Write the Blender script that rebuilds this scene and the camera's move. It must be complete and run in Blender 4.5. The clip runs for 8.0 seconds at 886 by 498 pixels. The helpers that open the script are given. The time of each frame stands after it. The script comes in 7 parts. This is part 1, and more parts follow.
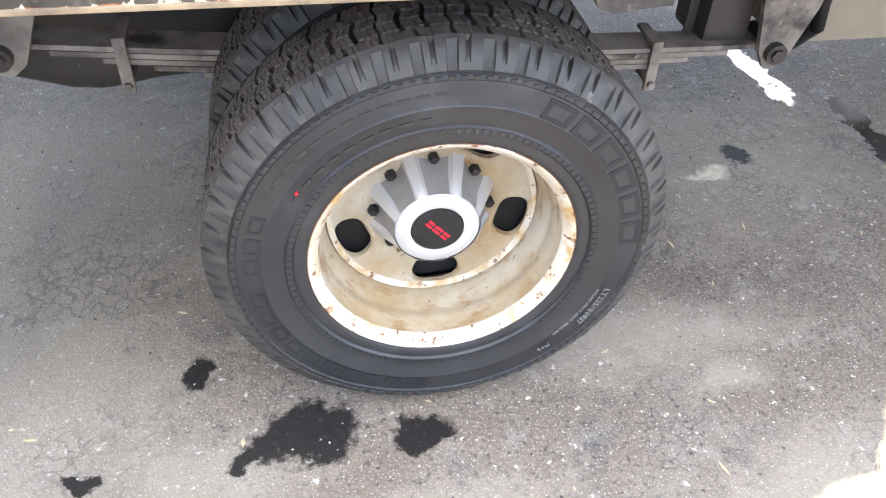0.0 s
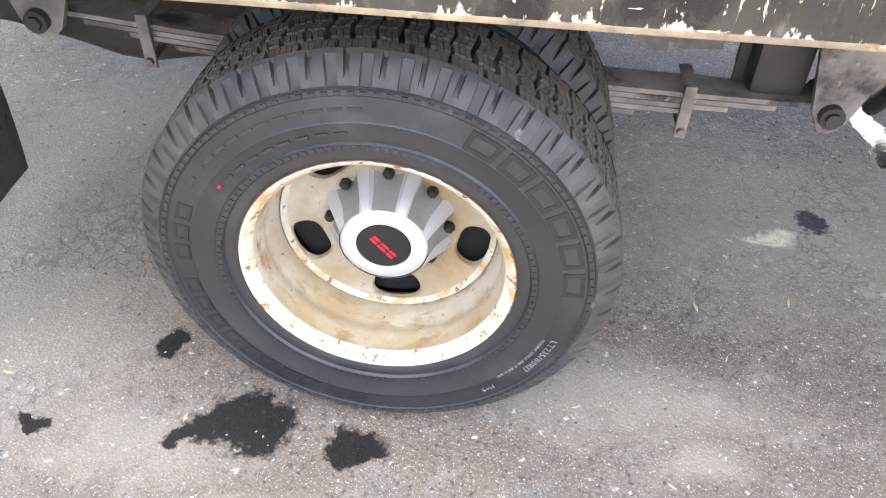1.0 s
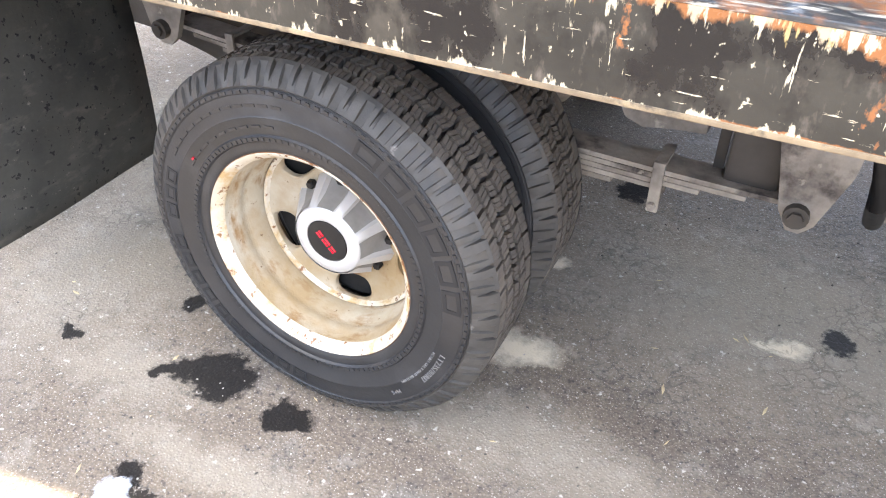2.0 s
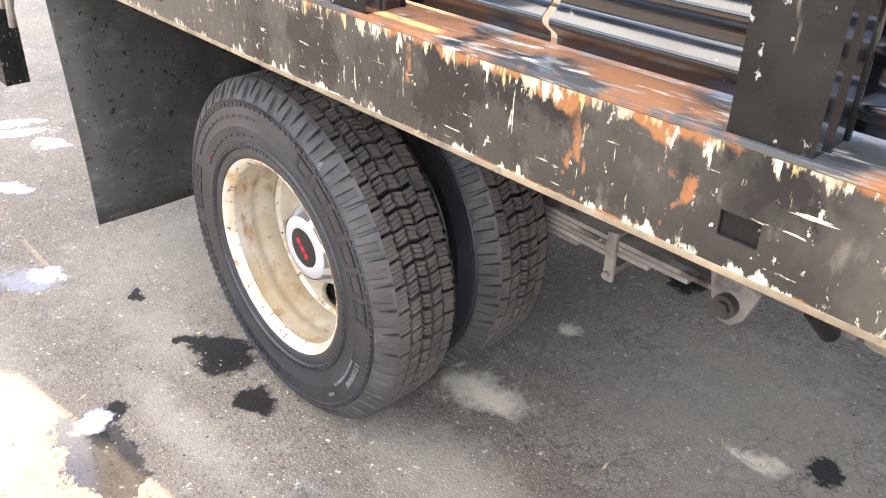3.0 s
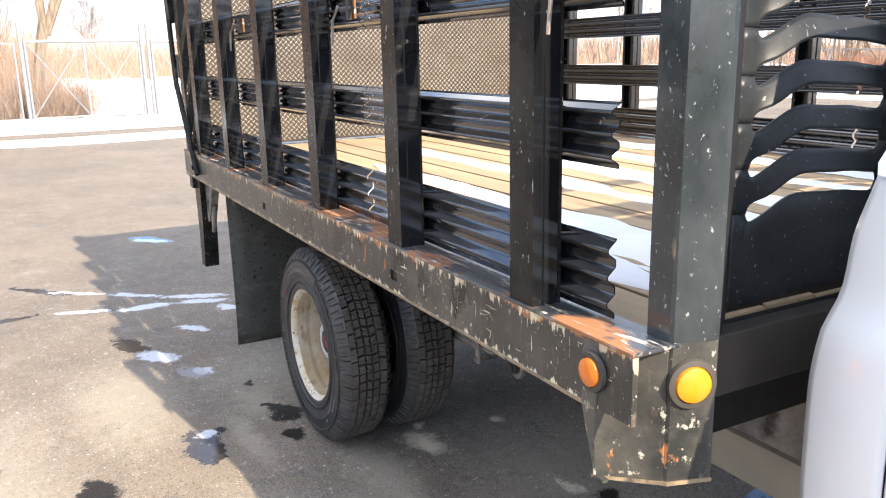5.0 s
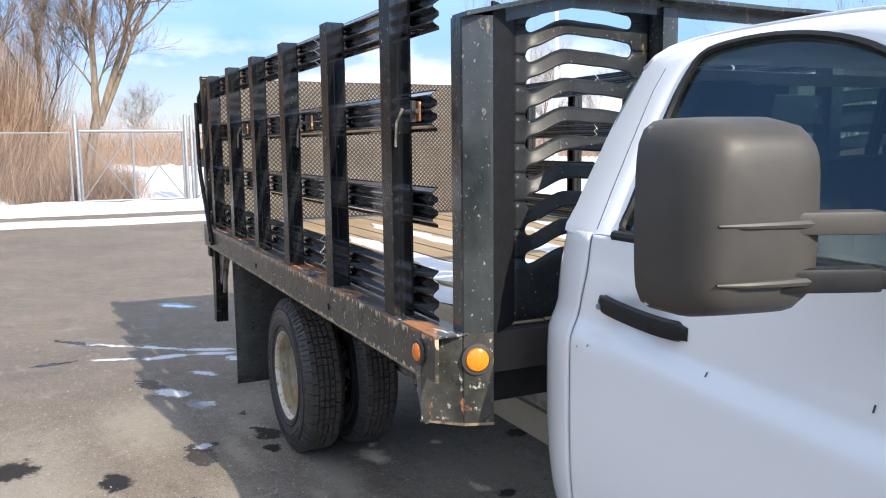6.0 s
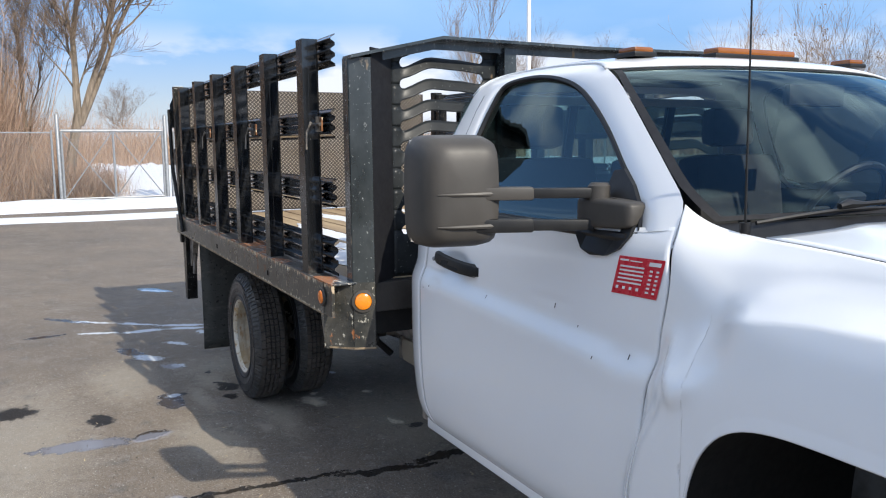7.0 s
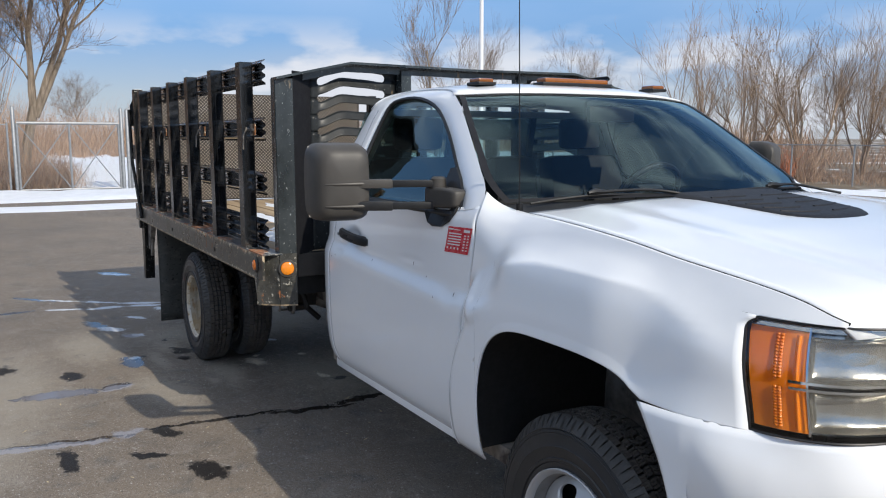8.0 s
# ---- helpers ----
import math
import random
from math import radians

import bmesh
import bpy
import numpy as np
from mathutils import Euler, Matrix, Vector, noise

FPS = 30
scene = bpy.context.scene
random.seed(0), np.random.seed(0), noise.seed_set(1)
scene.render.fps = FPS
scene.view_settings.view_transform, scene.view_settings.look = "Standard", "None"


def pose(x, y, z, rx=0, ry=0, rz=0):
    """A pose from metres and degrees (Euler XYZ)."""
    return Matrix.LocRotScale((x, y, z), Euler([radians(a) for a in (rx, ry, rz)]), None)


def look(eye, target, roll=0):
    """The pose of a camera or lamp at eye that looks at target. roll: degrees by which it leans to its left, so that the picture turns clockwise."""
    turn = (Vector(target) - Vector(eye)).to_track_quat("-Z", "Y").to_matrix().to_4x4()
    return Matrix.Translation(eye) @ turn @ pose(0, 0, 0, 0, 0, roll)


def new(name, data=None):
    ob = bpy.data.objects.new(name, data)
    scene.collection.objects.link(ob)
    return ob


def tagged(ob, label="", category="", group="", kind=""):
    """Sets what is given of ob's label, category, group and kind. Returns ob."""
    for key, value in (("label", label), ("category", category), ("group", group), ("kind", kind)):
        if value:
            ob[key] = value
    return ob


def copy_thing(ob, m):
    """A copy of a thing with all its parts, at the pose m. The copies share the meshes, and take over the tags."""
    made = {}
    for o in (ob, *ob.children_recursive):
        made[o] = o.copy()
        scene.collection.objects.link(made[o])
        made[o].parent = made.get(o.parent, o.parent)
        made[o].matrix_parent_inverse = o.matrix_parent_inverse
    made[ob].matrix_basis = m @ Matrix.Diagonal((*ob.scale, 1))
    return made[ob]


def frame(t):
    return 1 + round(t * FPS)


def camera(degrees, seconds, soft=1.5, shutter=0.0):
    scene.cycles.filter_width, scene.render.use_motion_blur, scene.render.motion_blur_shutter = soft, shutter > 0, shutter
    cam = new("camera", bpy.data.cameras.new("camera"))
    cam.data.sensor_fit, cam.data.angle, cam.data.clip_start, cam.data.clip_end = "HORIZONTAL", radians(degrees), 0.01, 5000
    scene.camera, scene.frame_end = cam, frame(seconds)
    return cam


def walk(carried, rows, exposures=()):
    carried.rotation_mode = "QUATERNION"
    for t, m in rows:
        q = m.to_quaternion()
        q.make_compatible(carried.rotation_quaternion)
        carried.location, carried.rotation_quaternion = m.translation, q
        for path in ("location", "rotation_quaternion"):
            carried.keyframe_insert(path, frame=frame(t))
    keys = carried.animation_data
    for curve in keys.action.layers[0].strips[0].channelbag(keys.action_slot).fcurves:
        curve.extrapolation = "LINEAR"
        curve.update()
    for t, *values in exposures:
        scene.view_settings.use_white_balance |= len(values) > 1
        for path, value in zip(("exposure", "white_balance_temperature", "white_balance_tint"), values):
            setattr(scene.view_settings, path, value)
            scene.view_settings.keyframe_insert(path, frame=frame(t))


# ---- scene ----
cam = camera(58.0, 8.0, soft=1.1)
PATH = [
    (0, (-0.203, -0.876, 1.301), (0.097, 0.578, -0.039), 2.8),
    (0.5, (-0.044, -0.858, 1.285), (0.098, 0.615, -0.061), 3.9),
    (1, (0.187, -0.829, 1.303), (0.06, 0.645, -0.043), 1.9),
    (1.5, (0.532, -0.874, 1.316), (0.065, 0.595, 0.041), -0.1),
    (1.7, (0.648, -0.886, 1.321), (0.067, 0.574, 0.084), 0.0),
    (2.8, (1.19, -0.686, 1.302), (0.039, 0.553, 0.235), 1.0),
    (3, (1.341, -0.648, 1.31), (0.078, 0.516, 0.285), 0.7),
    (3.5, (1.66, -0.672, 1.343), (0.249, 0.414, 0.431), 0.4),
    (4, (2.059, -0.779, 1.404), (0.574, 0.309, 0.625), -0.0),
    (4.2, (2.241, -0.777, 1.414), (0.703, 0.283, 0.701), 0.0),
    (5.3, (3.254, -0.915, 1.548), (1.507, -0.015, 1.175), -0.8),
    (5.5, (3.477, -0.93, 1.541), (1.715, -0.033, 1.238), -0.2),
    (5.8, (3.777, -0.905, 1.548), (1.997, -0.03, 1.287), -0.6),
    (6, (3.954, -0.924, 1.56), (2.17, -0.057, 1.301), -0.6),
    (6.3, (4.26, -1.023, 1.545), (2.485, -0.139, 1.282), -0.3),
    (6.5, (4.444, -1.045, 1.571), (2.672, -0.158, 1.306), -0.2),
    (6.8, (4.749, -1.069, 1.58), (2.985, -0.164, 1.322), -0.1),
    (7, (4.935, -1.014, 1.573), (3.17, -0.11, 1.312), -0.5),
    (7.3, (5.252, -1.07, 1.603), (3.516, -0.115, 1.334), -0.8),
    (7.5, (5.431, -1.07, 1.588), (3.696, -0.112, 1.318), -0.6),
    (8, (5.892, -1.199, 1.615), (4.177, -0.209, 1.339), -0.0),
]
walk(cam, [(t, look(eye, target, roll)) for t, eye, target, roll in PATH],
     exposures=[(0, 3.78, 7050, 12), (1.5, 3.86, 7250, 13), (3.0, 3.66, 7600, 13), (3.5, 3.46, 7550, 13), (4.2, 3.22, 7450, 13), (5.5, 1.84, 6600, 10), (6.2, 1.47, 6300, 9), (7.2, 1.06, 6200, 8), (8, 0.80, 6200, 8)])

# ---- light ----
world = bpy.data.worlds.new("sky")
scene.world = world
world.use_nodes = True
wn, wl = world.node_tree.nodes, world.node_tree.links
wn.clear()
sky = wn.new("ShaderNodeTexSky")
sky.sky_type, sky.sun_disc = "NISHITA", False
sky.sun_elevation, sky.sun_rotation = radians(34), radians(80)
sky.air_density, sky.dust_density, sky.ozone_density = 1.0, 0.1, 3.0
w_coord = wn.new("ShaderNodeTexCoord")
w_map = wn.new("ShaderNodeMapping")
w_map.inputs["Scale"].default_value = (2.0, 2.0, 4.5)
w_noise = wn.new("ShaderNodeTexNoise")
w_noise.inputs["Scale"].default_value, w_noise.inputs["Detail"].default_value = 1.6, 7
w_ramp = wn.new("ShaderNodeValToRGB")
w_ramp.color_ramp.elements[0].position, w_ramp.color_ramp.elements[1].position = 0.43, 0.58
w_sep = wn.new("ShaderNodeSeparateXYZ")
w_low = wn.new("ShaderNodeValToRGB")
for k, (at, much) in enumerate(((0.0, 0.95), (0.07, 0.90), (0.13, 0.2), (0.24, 0.5), (0.5, 0.80))):
    stop = w_low.color_ramp.elements[k] if k < 2 else w_low.color_ramp.elements.new(at)
    stop.position, stop.color = at, (much, much, much, 1)
w_mul = wn.new("ShaderNodeMath")
w_mul.operation = "MULTIPLY"
w_mix = wn.new("ShaderNodeMixRGB")
w_mix.inputs[2].default_value = (8.6, 8.8, 9.0, 1)
w_bg = wn.new("ShaderNodeBackground")
w_bg.inputs["Strength"].default_value = 0.086
w_out = wn.new("ShaderNodeOutputWorld")
wl.new(w_coord.outputs["Generated"], w_map.inputs["Vector"])
wl.new(w_map.outputs["Vector"], w_noise.inputs["Vector"])
wl.new(w_noise.outputs["Fac"], w_ramp.inputs["Fac"])
wl.new(w_coord.outputs["Generated"], w_sep.inputs["Vector"])
wl.new(w_sep.outputs["Z"], w_low.inputs["Fac"])
wl.new(w_ramp.outputs["Color"], w_mul.inputs[0])
wl.new(w_low.outputs["Color"], w_mul.inputs[1])
wl.new(w_mul.outputs["Value"], w_mix.inputs[0])
w_tint = wn.new("ShaderNodeMixRGB")
w_tint.blend_type = "MULTIPLY"
w_tint.inputs[0].default_value, w_tint.inputs[2].default_value = 1.0, (0.95, 0.98, 1.07, 1)
wl.new(sky.outputs["Color"], w_tint.inputs[1])
wl.new(w_tint.outputs["Color"], w_mix.inputs[1])
w_haze, w_hz, w_tone = wn.new("ShaderNodeMixRGB"), wn.new("ShaderNodeMapRange"), wn.new("ShaderNodeValToRGB")
for key, value in (("From Min", 0.12), ("From Max", 0.42), ("To Min", 0.88), ("To Max", 0.0)):
    w_hz.inputs[key].default_value = value
for k, (at, tone) in enumerate(((0.0, (0.54, 0.575, 0.64)), (0.05, (0.48, 0.54, 0.64)), (0.12, (0.25, 0.45, 0.78)), (0.28, (0.22, 0.42, 0.78)))):
    stop = w_tone.color_ramp.elements[k] if k < 2 else w_tone.color_ramp.elements.new(at)
    stop.position, stop.color = at, (*tone, 1)
w_gain = wn.new("ShaderNodeVectorMath")
w_gain.operation = "SCALE"
w_gain.inputs["Scale"].default_value = 5.8
wl.new(w_sep.outputs["Z"], w_hz.inputs["Value"])
wl.new(w_sep.outputs["Z"], w_tone.inputs["Fac"])
wl.new(w_tone.outputs["Color"], w_gain.inputs[0])
wl.new(w_gain.outputs["Vector"], w_haze.inputs[2])
wl.new(w_hz.outputs["Result"], w_haze.inputs[0])
wl.new(w_mix.outputs["Color"], w_haze.inputs[1])
# a broken band of low cloud over the horizon
c_map, c_noise, c_ramp, c_low, c_mul, c_mix = (wn.new("ShaderNode" + kind) for kind in ("Mapping", "TexNoise", "MapRange", "MapRange", "Math", "MixRGB"))
c_map.inputs["Scale"].default_value = (1.0, 1.0, 2.6)
c_noise.inputs["Scale"].default_value, c_noise.inputs["Detail"].default_value = 6.5, 8
for node, lo, hi, a, z in ((c_ramp, 0.45, 0.56, 0.0, 0.92), (c_low, 0.09, 0.145, 1.0, 0.0)):
    for key, value in (("From Min", lo), ("From Max", hi), ("To Min", a), ("To Max", z)):
        node.inputs[key].default_value = value
c_mul.operation = "MULTIPLY"
c_mix.inputs[2].default_value = (5.3, 5.3, 5.6, 1)
wl.new(w_coord.outputs["Generated"], c_map.inputs["Vector"])
wl.new(c_map.outputs["Vector"], c_noise.inputs["Vector"])
wl.new(c_noise.outputs["Fac"], c_ramp.inputs["Value"])
wl.new(w_sep.outputs["Z"], c_low.inputs["Value"])
wl.new(c_ramp.outputs["Result"], c_mul.inputs[0])
wl.new(c_low.outputs["Result"], c_mul.inputs[1])
wl.new(c_mul.outputs["Value"], c_mix.inputs[0])
wl.new(w_haze.outputs["Color"], c_mix.inputs[1])
wl.new(c_mix.outputs["Color"], w_bg.inputs["Color"])
wl.new(w_bg.outputs["Background"], w_out.inputs["Surface"])

sun = new("sun", bpy.data.lights.new("sun", "SUN"))
sun.data.energy, sun.data.angle, sun.data.color = 2.3, radians(0.55), (1.0, 0.89, 0.74)
sun.matrix_world = look((14.6, 2.5, 10.0), (0, 0, 0))

# ---- materials ----
def mat(name, c1, c2=None, scale=8.0, rough=0.5, metal=0.0, bump=0.0, fine=60.0, spots=(), stretch=(1, 1, 1), coat=0.0, rough2=None, shift=True, spec=0.5, edge=()):
    """Two colours mixed by noise, a fine grain in the relief, and spots: (colour, scale, from, to, stretch, roughness)."""
    m = bpy.data.materials.new(name)
    m.use_nodes = True
    n, l = m.node_tree.nodes, m.node_tree.links
    b = n["Principled BSDF"]
    c2 = c2 or c1
    coord = n.new("ShaderNodeTexCoord")
    place = coord.outputs["Object"]
    if shift:
        info, add, mul = n.new("ShaderNodeObjectInfo"), n.new("ShaderNodeVectorMath"), n.new("ShaderNodeMath")
        mul.operation = "MULTIPLY"
        mul.inputs[1].default_value = 37.0
        l.new(info.outputs["Random"], mul.inputs[0])
        l.new(place, add.inputs[0])
        l.new(mul.outputs[0], add.inputs[1])
        place = add.outputs[0]

    def noise_at(s, st, detail=5.0):
        mp, tex = n.new("ShaderNodeMapping"), n.new("ShaderNodeTexNoise")
        mp.inputs["Scale"].default_value = st
        tex.inputs["Scale"].default_value, tex.inputs["Detail"].default_value, tex.inputs["Roughness"].default_value = s, detail, 0.62
        l.new(place, mp.inputs["Vector"])
        l.new(mp.outputs[0], tex.inputs["Vector"])
        return tex.outputs["Fac"]

    def ramp(fac, lo, hi, a, z):
        r = n.new("ShaderNodeMapRange")
        for key, value in (("From Min", lo), ("From Max", hi), ("To Min", a), ("To Max", z)):
            r.inputs[key].default_value = value
        l.new(fac, r.inputs["Value"])
        return r.outputs["Result"]

    big = noise_at(scale, stretch)
    mix = n.new("ShaderNodeMixRGB")
    l.new(ramp(big, 0.35, 0.65, 0, 1), mix.inputs[0])
    mix.inputs[1].default_value, mix.inputs[2].default_value = (*c1, 1), (*c2, 1)
    colour, r_out = mix.outputs[0], ramp(noise_at(scale * 2.3, stretch), 0.3, 0.7, rough, rough2 if rough2 is not None else rough * 0.85)
    for sc, s, lo, hi, st, ro in spots:
        mask = ramp(noise_at(s, st, 7.0), lo, hi, 0, 1)
        mx = n.new("ShaderNodeMixRGB")
        l.new(mask, mx.inputs[0])
        l.new(colour, mx.inputs[1])
        mx.inputs[2].default_value = (*sc, 1)
        colour = mx.outputs[0]
        rm = n.new("ShaderNodeMix")
        l.new(mask, rm.inputs[0])
        l.new(r_out, rm.inputs[2])
        rm.inputs[3].default_value = ro
        r_out = rm.outputs[0]
    for sc, z0, z1, s, st in edge:
        # wear that thins out from an edge at height z0 towards z1
        sep, am = n.new("ShaderNodeSeparateXYZ"), n.new("ShaderNodeMath")
        l.new(coord.outputs["Object"], sep.inputs[0])
        am.operation = "ADD"
        l.new(ramp(sep.outputs["Z"], z0, z1, 0.12, -0.14), am.inputs[0])
        l.new(noise_at(s, st, 7.0), am.inputs[1])
        mx = n.new("ShaderNodeMixRGB")
        l.new(ramp(am.outputs[0], 0.585, 0.625, 0, 1), mx.inputs[0])
        l.new(colour, mx.inputs[1])
        mx.inputs[2].default_value = (*sc, 1)
        colour = mx.outputs[0]
    l.new(colour, b.inputs["Base Color"])
    l.new(r_out, b.inputs["Roughness"])
    b.inputs["Metallic"].default_value = metal
    b.inputs["Coat Weight"].default_value, b.inputs["Coat Roughness"].default_value = coat, 0.06
    b.inputs["Specular IOR Level"].default_value = spec
    if bump:
        bp = n.new("ShaderNodeBump")
        bp.inputs["Strength"].default_value, bp.inputs["Distance"].default_value = bump, 0.004
        l.new(noise_at(fine, (1, 1, 1), 3.0), bp.inputs["Height"])
        l.new(bp.outputs[0], b.inputs["Normal"])
    return m


RUST, CREAM = (0.31, 0.125, 0.048), (0.62, 0.55, 0.40)
M_RAIL = mat("worn_black_rail_paint", (0.020, 0.0205, 0.019), (0.058, 0.055, 0.046), 3.2, 0.36, 0, 0.25, 90, shift=False, stretch=(1, 1, 1.6), edge=[(RUST, 1.028, 0.985, 7, (1, 1, 0.5)), ((0.50, 0.40, 0.27), 1.03, 0.98, 22, (1.6, 1, 0.5)), (CREAM, 1.061, 0.945, 44, (1.1, 1, 0.3)), ((0.50, 0.37, 0.17), 1.064, 0.955, 40, (1.3, 1, 0.3)), (RUST, 1.040, 0.975, 9, (0.8, 1, 0.5)), (RUST, 0.896, 0.908, 6, (1, 1, 0.7)), (CREAM, 0.893, 0.925, 30, (1.2, 1, 0.5))], spots=[
    ((0.115, 0.100, 0.078), 2.4, 0.50, 0.68, (1, 1, 0.8), 0.5), ((0.13, 0.11, 0.088), 34, 0.56, 0.70, (1.2, 1, 0.5), 0.6), (RUST, 7, 0.65, 0.67, (1.4, 1, 0.8), 0.9), ((0.008, 0.009, 0.011), 3.4, 0.57, 0.62, (1, 1, 0.8), 0.25), (CREAM, 27, 0.655, 0.68, (2.2, 1, 0.45), 0.8), (CREAM, 75, 0.635, 0.66, (1.0, 1, 0.6), 0.8),
    (CREAM, 52, 0.645, 0.655, (0.22, 1, 2.4), 0.8), (CREAM, 44, 0.65, 0.66, (2.6, 1, 0.2), 0.8), ((0.50, 0.36, 0.13), 11, 0.68, 0.70, (2.4, 1, 0.3), 0.8)])
M_EDGE = mat("rusty_rail_edge", (0.16, 0.12, 0.08), (0.34, 0.26, 0.16), 14, 0.8, 0, 0.3, 80, shift=False, spots=[(RUST, 9, 0.60, 0.66, (1, 1, 1), 0.9), ((0.06, 0.05, 0.04), 9, 0.55, 0.62, (1, 1, 1), 0.6)])
M_RAILTOP = mat("scraped_rail_top", (0.016, 0.024, 0.032), (0.085, 0.085, 0.085), 9, 0.35, 0, 0.3, 80, stretch=(0.3, 1, 1), shift=False, spec=0.8, spots=[
    (RUST, 5, 0.50, 0.57, (0.9, 1, 1), 0.9), ((0.55, 0.52, 0.45), 46, 0.60, 0.65, (0.22, 1, 1), 0.6), ((0.30, 0.28, 0.24), 90, 0.56, 0.66, (0.15, 1, 1), 0.5)])
M_STAKE = mat("weathered_black_stake_paint", (0.008, 0.0085, 0.009), (0.030, 0.027, 0.023), 6, 0.20, 0, 0.06, 50, rough2=0.36, spec=0.16, coat=0.0, spots=[
    ((0.34, 0.33, 0.30), 75, 0.645, 0.67, (1, 1, 0.6), 0.7), ((0.20, 0.17, 0.13), 13, 0.64, 0.72, (2.0, 1, 0.3), 0.7), (RUST, 16, 0.69, 0.72, (2, 1, 0.35), 0.9), ((0.04, 0.036, 0.032), 5, 0.66, 0.78, (1, 1, 0.6), 0.5)])
M_SLAT = mat("glossy_black_slat_paint", (0.005, 0.006, 0.0075), (0.010, 0.0105, 0.012), 6, 0.12, 0, 0.06, 50, rough2=0.2, spec=0.5, coat=1.0, spots=[
    ((0.35, 0.33, 0.29), 28, 0.69, 0.71, (1, 1, 0.7), 0.7), ((0.04, 0.036, 0.032), 5, 0.66, 0.78, (1, 1, 0.6), 0.5)])
M_SLAT.node_tree.nodes["Principled BSDF"].inputs["Coat IOR"].default_value = 1.55
M_HEAD = mat("speckled_black_bulkhead_paint", (0.013, 0.018, 0.020), (0.048, 0.057, 0.061), 6, 0.16, 0, 0.08, 60, rough2=0.28, shift=False, spec=0.6, coat=0.2, stretch=(1, 1, 0.6), spots=[
    ((0.27, 0.29, 0.28), 85, 0.64, 0.69, (1.3, 1, 0.8), 0.6), ((0.18, 0.19, 0.18), 46, 0.65, 0.74, (1.5, 1, 0.6), 0.6), ((0.24, 0.17, 0.10), 13, 0.64, 0.70, (1.6, 1, 0.35), 0.8), (RUST, 8, 0.69, 0.72, (1.5, 1, 0.35), 0.9)])
# darker and duller than the bulkhead paint, deepening the cab's shadow on the louvres
M_LOUVRE = mat("satin_black_shaded_louvre_paint", (0.010, 0.012, 0.013), (0.026, 0.029, 0.031), 6, 0.42, 0, 0.06, 60, spec=0.25, shift=False, spots=[((0.22, 0.23, 0.22), 85, 0.65, 0.69, (1.3, 1, 0.8), 0.6), ((0.18, 0.13, 0.08), 13, 0.67, 0.72, (1.6, 1, 0.35), 0.8)])
M_UNDER = mat("dusty_brown_chassis", (0.13, 0.11, 0.092), (0.32, 0.28, 0.235), 10, 0.85, 0, 0.5, 50, spots=[((0.05, 0.04, 0.035), 6, 0.55, 0.65, (1, 1, 1), 0.9), ((0.36, 0.32, 0.26), 15, 0.63, 0.70, (1, 1, 1), 0.9)])
M_TANK = mat("dusty_dark_plastic", (0.03, 0.026, 0.022), (0.06, 0.052, 0.045), 4, 0.6, 0, 0.2, 80, spots=[((0.16, 0.14, 0.12), 30, 0.70, 0.72, (1, 1, 1), 0.8)])
M_BEIGE = mat("beige_dusty_tank", (0.36, 0.30, 0.215), (0.29, 0.245, 0.18), 4, 0.7, 0, 0.2, 60)
M_TREAD = mat("worn_tread_rubber", (0.055, 0.048, 0.042), (0.105, 0.090, 0.076), 10, 0.85, 0, 0.35, 120, spots=[((0.16, 0.14, 0.115), 14, 0.58, 0.75, (1, 1, 1), 0.9)])
M_WALL = mat("dusty_sidewall_rubber", (0.0185, 0.0195, 0.0215), (0.030, 0.031, 0.033), 5, 0.42, 0, 0.12, 150, rough2=0.32, spec=0.42, spots=[((0.075, 0.075, 0.078), 4, 0.58, 0.85, (1, 1, 1), 0.6)])
M_LUG = mat("scuffed_shoulder_rubber", (0.030, 0.029, 0.0275), (0.060, 0.056, 0.051), 12, 0.6, 0, 0.2, 120, spots=[((0.20, 0.19, 0.18), 9, 0.68, 0.72, (1, 1, 1), 0.8)])
M_MARK = mat("matt_sidewall_mark", (0.017, 0.018, 0.020), (0.022, 0.023, 0.025), 20, 0.55, spec=0.3)
M_PRINT = mat("pale_sidewall_print", (0.20, 0.20, 0.20), (0.10, 0.10, 0.10), 30, 0.7)
M_RIM = mat("cream_rusty_wheel_paint", (0.43, 0.39, 0.315), (0.35, 0.30, 0.215), 5, 0.42, 0, 0.25, 70, spots=[
    ((0.30, 0.215, 0.115), 6, 0.42, 0.64, (1, 1, 1), 0.7), ((0.24, 0.145, 0.065), 11, 0.54, 0.68, (1, 2.4, 1), 0.8), ((0.14, 0.08, 0.04), 60, 0.655, 0.69, (1, 1, 1), 0.9)])
M_RIMLIP = mat("rusty_wheel_lip", (0.62, 0.59, 0.52), (0.50, 0.43, 0.31), 9, 0.42, 0, 0.4, 60, spots=[((0.44, 0.30, 0.14), 16, 0.52, 0.64, (1, 1, 1), 0.7), ((0.21, 0.105, 0.05), 44, 0.59, 0.64, (1, 1, 1), 0.9), ((0.14, 0.07, 0.035), 60, 0.635, 0.67, (1, 1, 1), 0.9)])
M_RUSTY = mat("flaking_rust", (0.26, 0.11, 0.04), (0.16, 0.075, 0.035), 30, 0.9, 0, 0.5, 120, spots=[((0.55, 0.48, 0.36), 22, 0.56, 0.62, (1, 1, 1), 0.6)])
M_SILVER = mat("silver_hub_plastic", (0.55, 0.55, 0.55), (0.48, 0.48, 0.48), 8, 0.38, 0.35, 0.1, 90, rough2=0.3)
